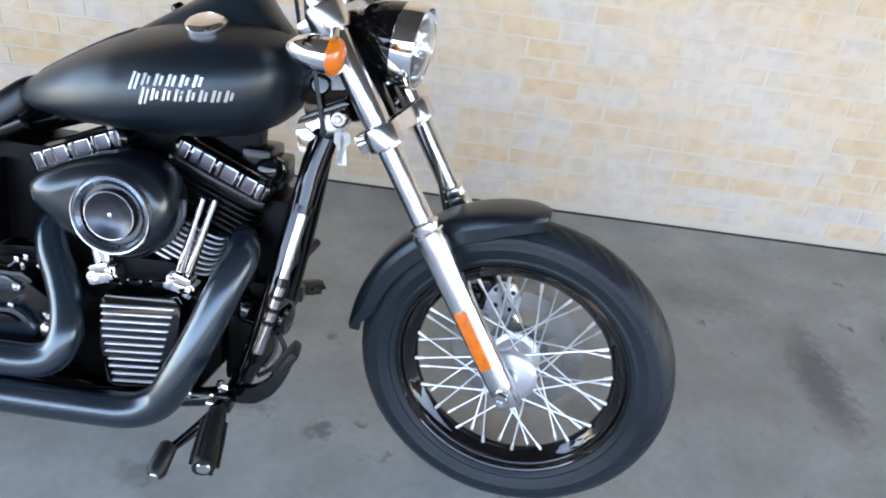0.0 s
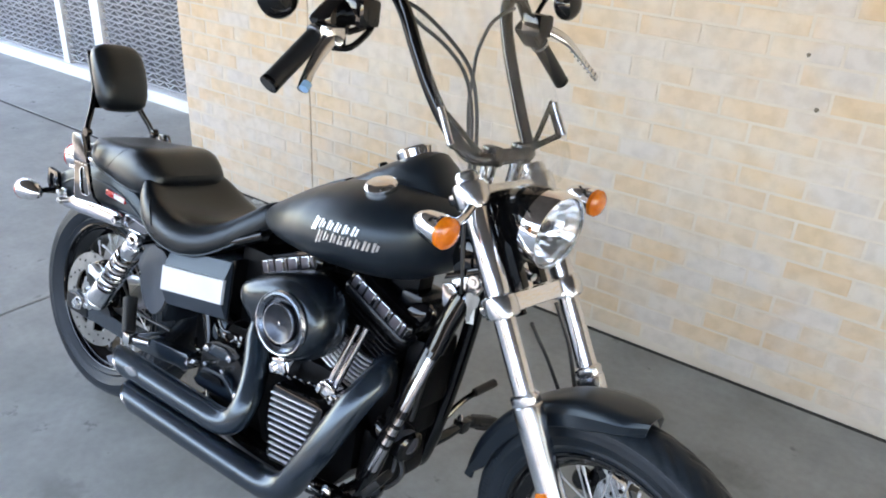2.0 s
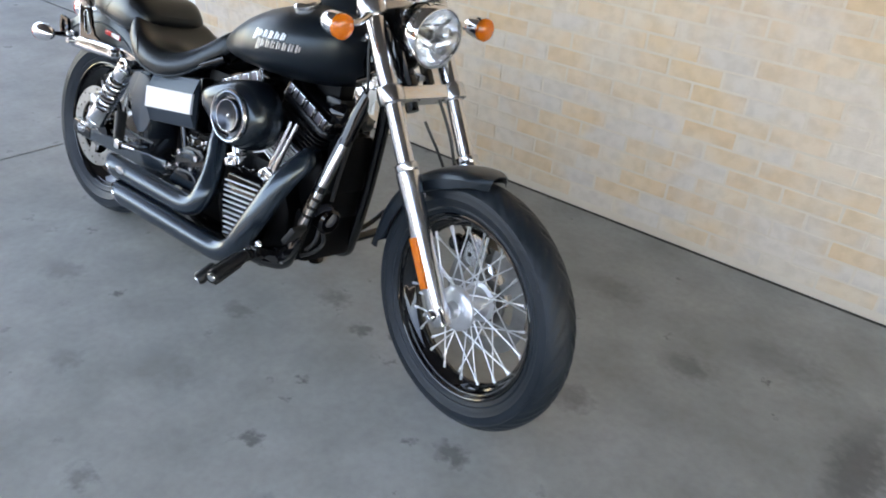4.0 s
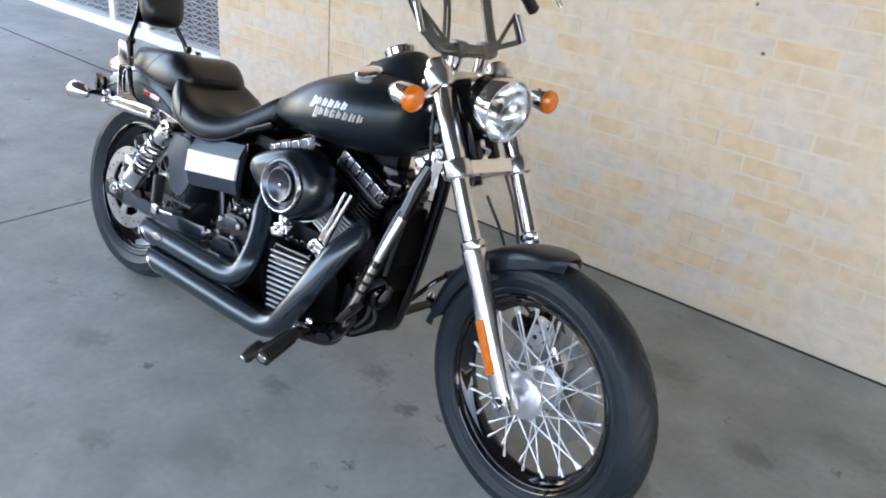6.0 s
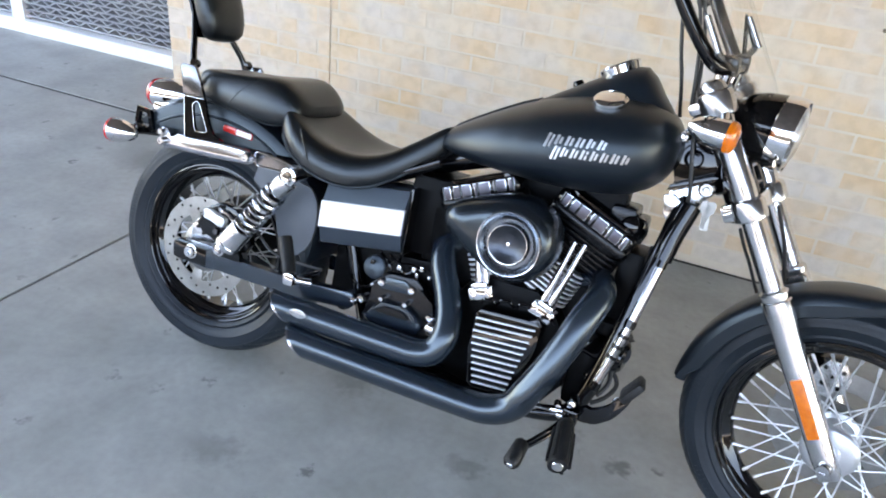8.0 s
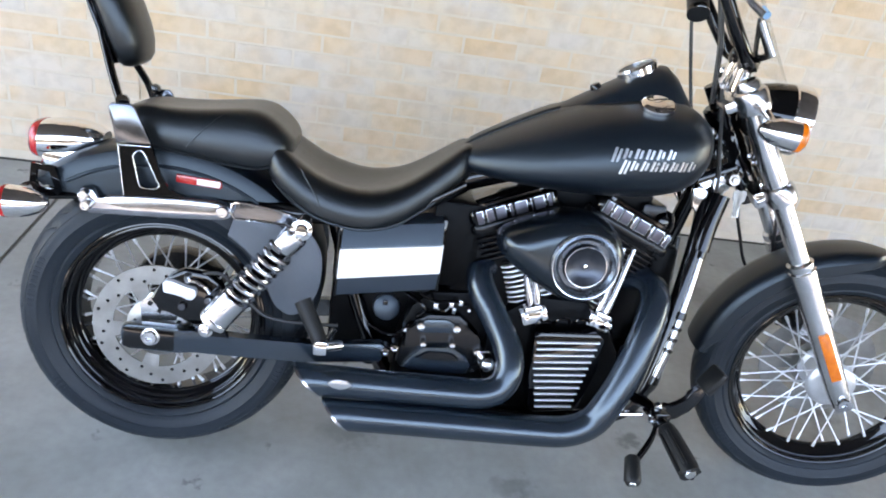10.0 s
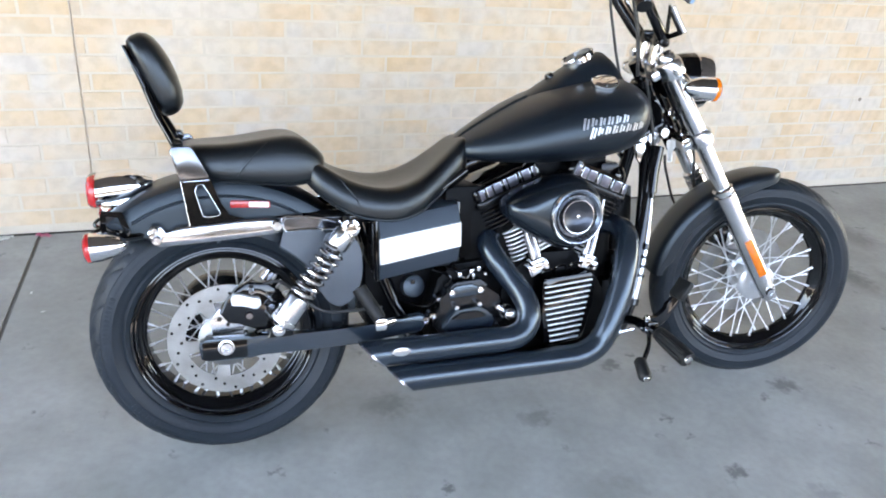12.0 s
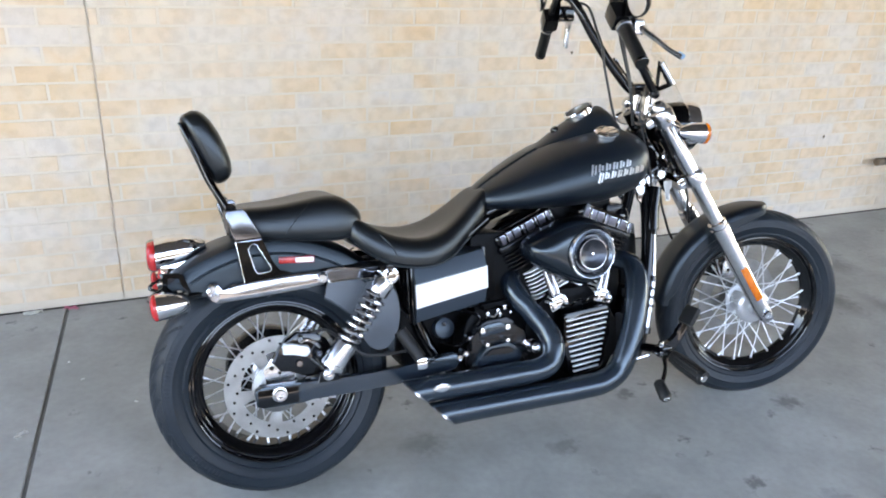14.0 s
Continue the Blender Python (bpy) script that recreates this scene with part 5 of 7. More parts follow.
def drop(k, y):
    ring = []
    n = 48
    for i in range(n):
        t = 2 * math.pi * i / n
        x, z = 0.100 * math.cos(t), 0.100 * math.sin(t)
        tail = max(0.0, -math.cos(t - radians(-4))) ** 1.7
        x -= 0.080 * tail
        z = z * (1 - 0.36 * tail) + (0.018 if z > 0 else 0.008) * tail
        ring.append(Vector((AC.x + x * k, y, AC.z + z * k)))
    return ring


bm = B()
loft(bm, [drop(0.90, -0.125), drop(0.98, -0.130), drop(1.0, -0.150), drop(0.985, -0.185), drop(0.94, -0.205), drop(0.86, -0.221), drop(0.76, -0.230), drop(0.6, -0.234)])
air = part("air_cleaner", bm, COVER, engine, "satin black teardrop air cleaner")
for prof, material, lab in (
    ([(0.050, 0.0), (0.074, 0.0), (0.076, 0.004), (0.073, 0.010), (0.066, 0.012), (0.058, 0.006)], RING, "dark machined outer ring"),
    ([(0.0500, 0.006), (0.0512, 0.0150), (0.0530, 0.0152), (0.0548, 0.006)], ALLOY, "thin bright inner ring"),
    ([(0.0700, 0.006), (0.0718, 0.0125), (0.0735, 0.013), (0.0755, 0.006)], ALLOY, "thin bright ring"),
    ([(0.0, 0.003), (0.016, 0.003), (0.034, 0.007), (0.046, 0.013), (0.0505, 0.0145), (0.054, 0.012), (0.056, 0.004), (0.050, -0.002)], DISH, "dished dark centre plate"),
    ([(0.0, 0.012), (0.005, 0.011), (0.006, 0.006), (0.006, -0.002)], CHROME, "bright centre screw")):
    bm = B()
    turned(bm, [(r * (0.97 if r > 0.057 else 0.84), h) for r, h in prof], (AC.x, -0.235, AC.z), (0, -1, 0), 56, False)
    part("cover_ring", bm, material, engine, lab)

# gearbox, primary, sump
bm = B()
plate(bm, [(0.53, 0.26), (0.56, 0.215), (0.76, 0.21), (0.80, 0.30), (0.78, 0.44), (0.72, 0.49), (0.60, 0.48), (0.56, 0.44), (0.54, 0.36)], -0.100, 0.120, 0.014)
gearbox = part("gearbox", bm, WRINKLE, bike, "black gearbox with chrome bolts")
# added dark block in place of the shade in this gap
bm = B()
box(bm, (0.375, -0.025, 0.300), (0.60, 0.10, 0.500), 0.012)
part("case_filler", bm, WRINKLE, gearbox, "black block filling the dark gap by the gearbox")
bm = B()
plate(bm, [(0.538, 0.318), (0.552, 0.302), (0.690, 0.300), (0.735, 0.318), (0.738, 0.372), (0.712, 0.392), (0.690, 0.430), (0.668, 0.446), (0.600, 0.442), (0.570, 0.424), (0.562, 0.392), (0.545, 0.362)], -0.146, -0.11, 0.010)
end_cover = part("end_cover", bm, SATIN, gearbox, "black clutch release cover")
bm = B()
plate(bm, [(0.578, 0.398), (0.656, 0.404), (0.664, 0.424), (0.640, 0.436), (0.596, 0.432), (0.578, 0.420)], -0.153, -0.140, 0.005)
part("upper_panel", bm, PIPE, end_cover, "satin upper panel of the cover")
lower = [(0.548, 0.318), (0.572, 0.352), (0.590, 0.372), (0.664, 0.378), (0.690, 0.362), (0.708, 0.332), (0.700, 0.312), (0.565, 0.306)]
bm = B()
loft(bm, [[Vector((0.630 + (x - 0.630) * k, y, 0.342 + (z - 0.342) * k)) for x, z in lower] for k, y in ((1.0, -0.140), (1.0, -0.154), (0.97, -0.161), (0.90, -0.165), (0.5, -0.167))])
part("raised_panel", bm, PIPE, end_cover, "satin raised lower panel of the cover")
bm = B()
loft(bm, [[Vector((0.628 + (x - 0.628) * k, y, 0.360 + (z - 0.360) * k * 0.5)) for x, z in lower] for k, y in ((0.62, -0.160), (0.60, -0.171), (0.54, -0.174))])
part("step", bm, SATIN, end_cover)
for x, y, z, r in ((0.583, -0.153, 0.417, 0.0100), (0.664, -0.150, 0.418, 0.0100), (0.593, -0.164, 0.378, 0.0070), (0.658, -0.164, 0.383, 0.0070), (0.720, -0.146, 0.362, 0.0095), (0.532, -0.145, 0.353, 0.0105), (0.512, -0.148, 0.344, 0.0105), (0.656, -0.118, 0.450, 0.0055), (0.552, -0.136, 0.396, 0.0060), (0.715, -0.146, 0.318, 0.0050), (0.690, -0.120, 0.452, 0.0045)):
    bm = B()
    turned(bm, [(0, r * 0.55), (r * 0.42, r * 0.55), (r * 0.46, r * 0.85), (r * 0.82, r * 0.80), (r, r * 0.3), (r, -0.03), (0, -0.03)], (x, y, z), (0, -1, 0), 18, False)
    part("chrome_bolt", bm, CHROME if r > 0.0065 else ALLOY, gearbox)
bm = B()
turned(bm, [(0, 0.016), (0.008, 0.016), (0.014, 0.013), (0.0175, 0.007), (0.0185, 0.0), (0.0185, -0.022), (0.021, -0.024), (0.021, -0.06), (0, -0.06)], (0.742, -0.178, 0.351), (0, -1, 0), 12, False)
part("filler_cap", bm, ALLOY, gearbox, "bright faceted filler cap")
bm = B()
turned(bm, [(0, 0.004), (0.026, 0.004), (0.031, 0.001), (0.032, -0.006), (0.032, -0.04), (0, -0.04)], (0.508, -0.048, 0.410), (0.06, -1, 0.18), 30, False)
plug = part("oil_cap", bm, BOXPAINT, gearbox, "blue-grey round oil filler plug")
bm = B()
box(bm, (0.497, -0.060, 0.419), (0.509, -0.050, 0.430), 0.002)
part("socket", bm, GLOSS, plug, "black square socket")
bm = B()
turned(bm, [(0.014, 0.002), (0.0195, 0.004), (0.0215, 0.001), (0.0215, -0.05), (0.014, -0.05)], (0.476, -0.132, 0.324), (0.10, -1, 0.10), 26, False)
cup = part("pivot_cup", bm, GLOSS, gearbox, "gloss black pivot tube")
bm = B()
turned(bm, [(0.0185, 0.0040), (0.0205, 0.0055), (0.0222, 0.0030), (0.0222, -0.003)], (0.476, -0.132, 0.324), (0.10, -1, 0.10), 26, False)
part("pivot_rim", bm, CHROME, cup, "thin bright rim")
for run, r in (([(0.545, -0.10, 0.470), (0.575, -0.125, 0.462), (0.590, -0.128, 0.445), (0.575, -0.12, 0.425)], 0.0045),
               ([(0.600, -0.11, 0.480), (0.612, -0.128, 0.458), (0.632, -0.130, 0.448), (0.648, -0.12, 0.462)], 0.0040),
               ([(0.575, -0.12, 0.480), (0.606, -0.132, 0.470), (0.650, -0.132, 0.474), (0.690, -0.115, 0.462)], 0.0035),
               ([(0.470, -0.10, 0.385), (0.505, -0.125, 0.378), (0.535, -0.132, 0.384), (0.560, -0.13, 0.408)], 0.0040)):
    bm = B()
    hose(bm, run, r, 8, 5)
    part("hose", bm, GLOSS, gearbox, "thin black hose")
for x, y, z in ((0.612, -0.131, 0.458), (0.648, -0.124, 0.462), (0.668, -0.126, 0.470)):
    bm = B()
    box(bm, (x - 0.005, y - 0.004, z - 0.006), (x + 0.005, y + 0.004, z + 0.006), 0.0015)
    part("clip", bm, ALLOY, gearbox, "small bright hose clip")
bm = B()
plate(bm, [(0.48, 0.26), (0.56, 0.21), (0.98, 0.22), (1.07, 0.28), (1.07, 0.42), (0.98, 0.48), (0.62, 0.46), (0.50, 0.40)], 0.12, 0.195, 0.02)
part("primary_cover", bm, GLOSS, bike, "gloss black primary cover")
bm = B()
box(bm, (0.50, -0.11, 0.170), (0.98, 0.11, 0.235), 0.015)
part("oil_pan", bm, SATIN, bike, "black oil pan")
bm = B()
turned(bm, [(0, 0.10), (0.030, 0.10), (0.038, 0.094), (0.040, 0.085), (0.040, 0.01), (0.036, 0.0), (0, 0)], (1.090, -0.062, 0.405), (0.9, -0.1, -0.1), 30, False)
part("oil_filter", bm, GLOSS, bike, "black oil filter")
# black mounts, horn body and hoses between the downtubes
bm = B()
box(bm, (1.062, -0.100, 0.245), (1.128, 0.105, 0.400), 0.022)
box(bm, (1.100, -0.080, 0.380), (1.150, 0.085, 0.470), 0.018)
part("front_mount", bm, WRINKLE, bike, "black front engine mount")
bm = B()
box(bm, (1.110, -0.060, 0.470), (1.172, 0.065, 0.640), 0.016)
part("regulator", bm, WRINKLE, bike, "black regulator between the downtubes")
bm = B()
turned(bm, [(0, 0.034), (0.022, 0.032), (0.031, 0.024), (0.034, 0.010), (0.034, -0.030), (0, -0.030)], (1.158, -0.070, 0.405), (0.80, -0.55, 0.15), 28, False)
part("horn_body", bm, NECK, bike, "dark grey round horn body")
for run in ([(1.150, -0.115, 0.30), (1.168, -0.100, 0.335), (1.160, -0.085, 0.375)], [(1.165, -0.075, 0.36), (1.185, -0.085, 0.33), (1.170, -0.105, 0.30), (1.140, -0.120, 0.28)], [(1.175, -0.030, 0.66), (1.170, -0.050, 0.55), (1.165, -0.060, 0.45)]):
    bm = B()
    hose(bm, run, 0.0055, 8, 6)
    part("wiring", bm, CABLE, bike)
for x, y, z in ((1.120, -0.128, 0.345), (1.075, -0.150, 0.262), (1.100, -0.145, 0.250)):
    bm = B()
    turned(bm, [(0, 0.010), (0.006, 0.009), (0.009, 0.004), (0.009, -0.012), (0, -0.012)], (x, y, z), (0.3, -0.95, 0), 14, False)
    part("bolt", bm, CHROME, bike)
# black block under the tank, over the cylinders, added to keep the gap dark
bm = B()
box(bm, (0.795, -0.030, 0.640), (1.095, 0.030, 0.790), 0.010)
part("tank_filler", bm, WRINKLE, bike, "black block filling the dark space under the tank")
# coil, mount and horn between the engine and the steering head
bm = B()
box(bm, (1.065, -0.055, 0.690), (1.125, 0.055, 0.735), 0.012)
box(bm, (1.100, -0.050, 0.655), (1.150, 0.050, 0.715), 0.012)
part("coil_bracket", bm, SATIN, bike, "black coil and top mount under the tank")
bm = B()
turned(bm, [(0, 0.030), (0.020, 0.028), (0.034, 0.018), (0.036, 0.006), (0.030, 0.0), (0, 0.0)], (1.118, -0.036, 0.688), (0.55, -0.80, -0.1), 26, False)
part("horn", bm, GLOSS, bike, "gloss black horn")

# black block added where the space behind the rear cylinder is in shade
bm = B()
box(bm, (0.585, -0.085, 0.490), (0.705, 0.085, 0.690), 0.012)
part("gap_filler", bm, WRINKLE, bike, "black block filling the dark space behind the rear cylinder")
# black blocks behind the air cleaner and round the cylinders, standing in for shade
bm = B()
box(bm, (0.800, -0.055, 0.470), (0.990, 0.060, 0.700), 0.020)
part("vee_filler", bm, WRINKLE, bike, "black block filling the dark vee between the cylinders")
bm = B()
box(bm, (0.640, -0.085, 0.400), (0.790, 0.085, 0.640), 0.020)
part("cylinder_filler", bm, WRINKLE, bike, "black block filling the dark space round the rear cylinder")
bm = B()
box(bm, (0.990, -0.060, 0.300), (1.110, 0.060, 0.560), 0.020)
part("front_filler", bm, WRINKLE, bike, "black block filling the dark space ahead of the engine")
# battery box with a pale band
def box_face(u):
    """Outer side of the cover at u along it: depth, then the band's foot and head."""
    return -0.162 + 0.012 * u, 0.509 + 0.033 * u, 0.577 + 0.030 * u


def box_section(x, u):
    y, z0, z1 = box_face(u)
    return [Vector((x, a, b)) for a, b in ((-0.05, z0 - 0.048), (y + 0.030, z0 - 0.048), (y + 0.018, z0 - 0.044), (y + 0.001, z0 - 0.004), (y, z0), (y, z1), (y + 0.001, z1 + 0.004), (y + 0.018, z1 + 0.044), (y + 0.030, z1 + 0.048), (-0.05, z1 + 0.048))]


bm = B()
loft(bm, [box_section(0.389 + 0.216 * u, u) for u in (0.0, 0.02, 0.25, 0.5, 0.75, 0.98, 1.0)])
bmesh.ops.bevel(bm, geom=[e for e in bm.edges if e.calc_face_angle(0) > 1.2], offset=0.004, segments=2, affect="EDGES")
battery = part("battery_box", bm, BOXPAINT, bike, "satin blue-black battery cover with a pale silver band")
bm = B()
rows = []
for u in (0.0, 1.0):
    x = 0.387 + 0.220 * u
    y, z0, z1 = box_face(u)
    rows.append([Vector((x, y + 0.004, z0)), Vector((x, y - 0.0045, z0 + 0.001)), Vector((x, y - 0.0045, z1 - 0.001)), Vector((x, y + 0.004, z1))])
loft(bm, rows)
part("band", bm, SILVER, battery, "pale silver insert band", smooth=False)
for u, x in ((0.0, 0.386), (1.0, 0.608)):
    y, z0, z1 = box_face(u)
    bm = B()
    box(bm, (x - 0.004, y + 0.022, z0 - 0.050), (x + 0.004, y + 0.070, z1 + 0.050), 0.002)
    part("end_plate", bm, GLOSS, battery, "gloss black end plate")
bm = B()
box(bm, (0.375, -0.115, 0.475), (0.60, 0.14, 0.62), 0.02)
part("battery_tray", bm, SATIN, bike, "black battery tray")
# exhaust
PIPES = {
    "upper": ([(0.770, -0.035, 0.530), (0.730, -0.060, 0.546), (0.706, -0.090, 0.532), (0.720, -0.118, 0.490), (0.750, -0.145, 0.446), (0.778, -0.178, 0.400), (0.787, -0.203, 0.356), (0.771, -0.215, 0.317), (0.730, -0.220, 0.299), (0.66, -0.220, 0.296), (0.50, -0.220, 0.295), (0.315, -0.220, 0.295)], [0.025, 0.029, 0.031, 0.0325, 0.0325, 0.0325, 0.0325, 0.0325, 0.0330, 0.0335, 0.034, 0.035]),
    "lower": ([(1.045, -0.045, 0.545), (1.084, -0.085, 0.562), (1.104, -0.135, 0.548), (1.088, -0.182, 0.495), (1.055, -0.216, 0.400), (1.014, -0.234, 0.308), (0.985, -0.235, 0.260), (0.935, -0.235, 0.233), (0.86, -0.235, 0.227), (0.62, -0.235, 0.226), (0.385, -0.235, 0.225)], [0.025, 0.029, 0.033, 0.0345, 0.0345, 0.0345, 0.0345, 0.0345, 0.0345, 0.035, 0.035]),
}
for key, (pts, radii) in PIPES.items():
    bm = B()
    hose(bm, pts, 0.034, 24, 6, radii, cap=False)
    tip = Vector(pts[-1])
    # slash cut: the lower lip is set forward
    for v in bm.verts:
        if v.co.x < tip.x + 0.10 and abs(v.co.z - tip.z) < 0.04 and abs(v.co.y - tip.y) < 0.04:
            f = 1 - min(1.0, (v.co.x - tip.x) / 0.10)
            v.co.x += f * (tip.z + 0.035 - v.co.z) * 0.95
    pipe = part("exhaust_pipe", bm, PIPE, bike, "satin black exhaust pipe with a slash cut tip")
    bm = B()
    n = 28
    rings = []
    for r, dx in ((0.0352, 0.006), (0.0362, 0.0), (0.0345, -0.0015), (0.0315, 0.0), (0.030, 0.02), (0.029, 0.09)):
        rings.append([Vector((tip.x + dx + 0.95 * (0.035 - r * math.sin(2 * math.pi * i / n)), tip.y + r * math.cos(2 * math.pi * i / n), tip.z + r * math.sin(2 * math.pi * i / n))) for i in range(n)])
    loft(bm, rings, cap=False)
    part("tip", bm, ALLOY, pipe, "bright slash cut tip")
    bm = B()
    turned(bm, [(0, 0.0), (0.0295, 0.0), (0.0295, 0.004), (0, 0.004)], (tip.x + 0.12, tip.y, tip.z), (1, 0, 0), 24, False)
    part("baffle", bm, INNERDARK, pipe)
    if key == "upper":
        bm = B()
        plate(bm, [(0.435, 0.318), (0.447, 0.326), (0.462, 0.329), (0.477, 0.326), (0.489, 0.318), (0.477, 0.309), (0.462, 0.306), (0.447, 0.309)], -0.2560, -0.2500, 0.001, Matrix.Translation((-0.043, 0.0, -0.012)))
        part("emblem", bm, ALLOY, pipe, "small bright oval emblem")

# passenger peg folded up, and foot controls
bm = B()
rod(bm, (0.322, -0.205, 0.468), (0.368, -0.235, 0.392), 0.0185, 18, 0.017)
peg = part("passenger_peg", bm, GRIP, bike, "black rubber passenger peg, folded up")
bm = B()
box(bm, (0.355, -0.245, 0.362), (0.385, -0.215, 0.394), 0.007)
rod(bm, (0.378, -0.225, 0.376), (0.412, -0.200, 0.372), 0.011, 14)
rod(bm, (0.378, -0.232, 0.378), (0.392, -0.14, 0.376), 0.009, 12)
part("peg_mount", bm, CHROME, peg, "chrome peg clevis")
for side in (-1, 1):
    pa, pb = Vector((1.122, side * 0.305, 0.306)), Vector((1.142, side * 0.426, 0.268))
    bm = B()
    hose(bm, [pa, pa.lerp(pb, 0.06), pa.lerp(pb, 0.3), pa.lerp(pb, 0.85), pb], 0.02, 18, 3, [0.012, 0.019, 0.0215, 0.0235, 0.0215], flat=0.82)
    fp = part("foot_peg", bm, GRIP, bike, "ribbed black rubber foot peg")
    bm = B()
    for i in range(6):
        a = 2 * math.pi * i / 6
        off = Vector((math.cos(a), 0, math.sin(a) * 0.85)) * 0.0212
        hose(bm, [pa.lerp(pb, 0.22) + off * 0.95, pa.lerp(pb, 0.6) + off * 1.04, pa.lerp(pb, 0.95) + off * 1.06], 0.0042, 8, 4)
    part("peg_rib", bm, GRIP, fp)
    bm = B()
    turned(bm, [(0, 0.003), (0.011, 0.003), (0.013, 0.0), (0.013, -0.004), (0, -0.004)], pb, pb - pa, 16, False)
    part("end_bolt", bm, ALLOY, fp, "bright end bolt")
    bm = B()
    hose(bm, [(1.105, side * 0.13, 0.285), (1.12, side * 0.20, 0.300), (1.122, side * 0.27, 0.306), (1.122, side * 0.312, 0.307)], 0.014, 12, 5)
    box(bm, (1.105, side * 0.27 - 0.02, 0.29), (1.140, side * 0.27 + 0.02, 0.325), 0.006)
    part("peg_bracket", bm, GLOSS, bike, "black forward peg bracket")
    bm = B()
    turned(bm, [(0, 0.012), (0.006, 0.012), (0.009, 0.006), (0.009, -0.004), (0, -0.004)], (1.118, side * 0.262, 0.326), (-0.3, side * 0.3, 0.9), 14, False)
    turned(bm, [(0, 0.010), (0.006, 0.010), (0.008, 0.004), (0.008, -0.004), (0, -0.004)], (1.104, side * 0.285, 0.306), (-1, side * 0.2, 0.1), 14, False)
    part("bolt", bm, CHROME, bike)
bm = B()
for dz in (0.0, 0.014):
    hose(bm, [(1.124, -0.262, 0.296 + dz), (1.095, -0.315, 0.268 + dz), (1.055, -0.352, 0.236 + dz * 0.7)], 0.0050, 10, 5)
lever = part("heel_lever", bm, GLOSS, bike, "black twin-rail lever arm with a rubber toe piece")
bm = B()
turned(bm, [(0, -0.030), (0.012, -0.030), (0.0165, -0.024), (0.0175, 0.0), (0.0185, 0.024), (0.014, 0.032), (0, 0.032)], (1.047, -0.366, 0.230), (-0.12, -0.80, -0.58), 20, False)
toe = part("toe_piece", bm, GRIP, lever, "black rubber toe piece")
bm = B()
turned(bm, [(0, 0.003), (0.007, 0.002), (0.009, -0.002), (0, -0.002)], Vector((1.047, -0.366, 0.230)) + Vector((-0.12, -0.80, -0.58)) * 0.032, (-0.12, -0.80, -0.58), 14, False)
part("toe_cap", bm, ALLOY, lever, "bright toe piece end")
bm = B()
arm_line = spline([(1.100, 0, 0.300), (1.116, 0, 0.288), (1.150, 0, 0.284), (1.190, 0, 0.300), (1.218, 0, 0.335), (1.236, 0, 0.378), (1.230, 0, 0.388), (1.216, 0, 0.384), (1.200, 0, 0.352), (1.178, 0, 0.330), (1.148, 0, 0.316), (1.118, 0, 0.316)], 3)
plate(bm, [(p.x, p.z) for p in arm_line], -0.240, -0.222, 0.005)
pedal = part("brake_pedal", bm, GLOSS, bike, "gloss black forged brake pedal")
bm = B()
m = Matrix.Translation((1.230, -0.250, 0.400)) @ Matrix.Rotation(radians(-56), 4, "Y") @ Matrix.Rotation(radians(8), 4, "X")
box(bm, (-0.030, -0.027, -0.010), (0.030, 0.027, 0.009), 0.008, m)
part("pedal_pad", bm, GRIP, pedal, "black rubber pedal pad")
bm = B()
hose(bm, [(1.085, 0.175, 0.300), (1.090, 0.225, 0.325), (1.105, 0.275, 0.368), (1.128, 0.310, 0.398)], 0.008, 10, 5)
shift = part("shift_lever", bm, GLOSS, bike, "black shift lever with a rubber toe peg")
bm = B()
rod(bm, (1.124, 0.300, 0.396), (1.140, 0.375, 0.412), 0.012, 14)
part("toe_peg", bm, GRIP, shift)
bm = B()
rod(bm, (1.02, -0.20, 0.266), (1.105, -0.225, 0.287), 0.0055, 10)
rod(bm, (1.00, -0.195, 0.262), (1.035, -0.205, 0.270), 0.010, 14)
part("brake_rod", bm, CHROME, bike, "chrome brake rod")
bm = B()
hose(bm, [(0.90, 0.15, 0.22), (0.87, 0.21, 0.145), (0.84, 0.265, 0.094)], 0.013, 12, 5)
turned(bm, [(0, 0), (0.026, 0.002), (0.028, 0.008), (0.020, 0.012), (0, 0.013)], (0.835, 0.275, 0.0735), (0, -0.25, 0.97), 20, False)
part("side_stand", bm, GLOSS, bike, "black side stand, down")

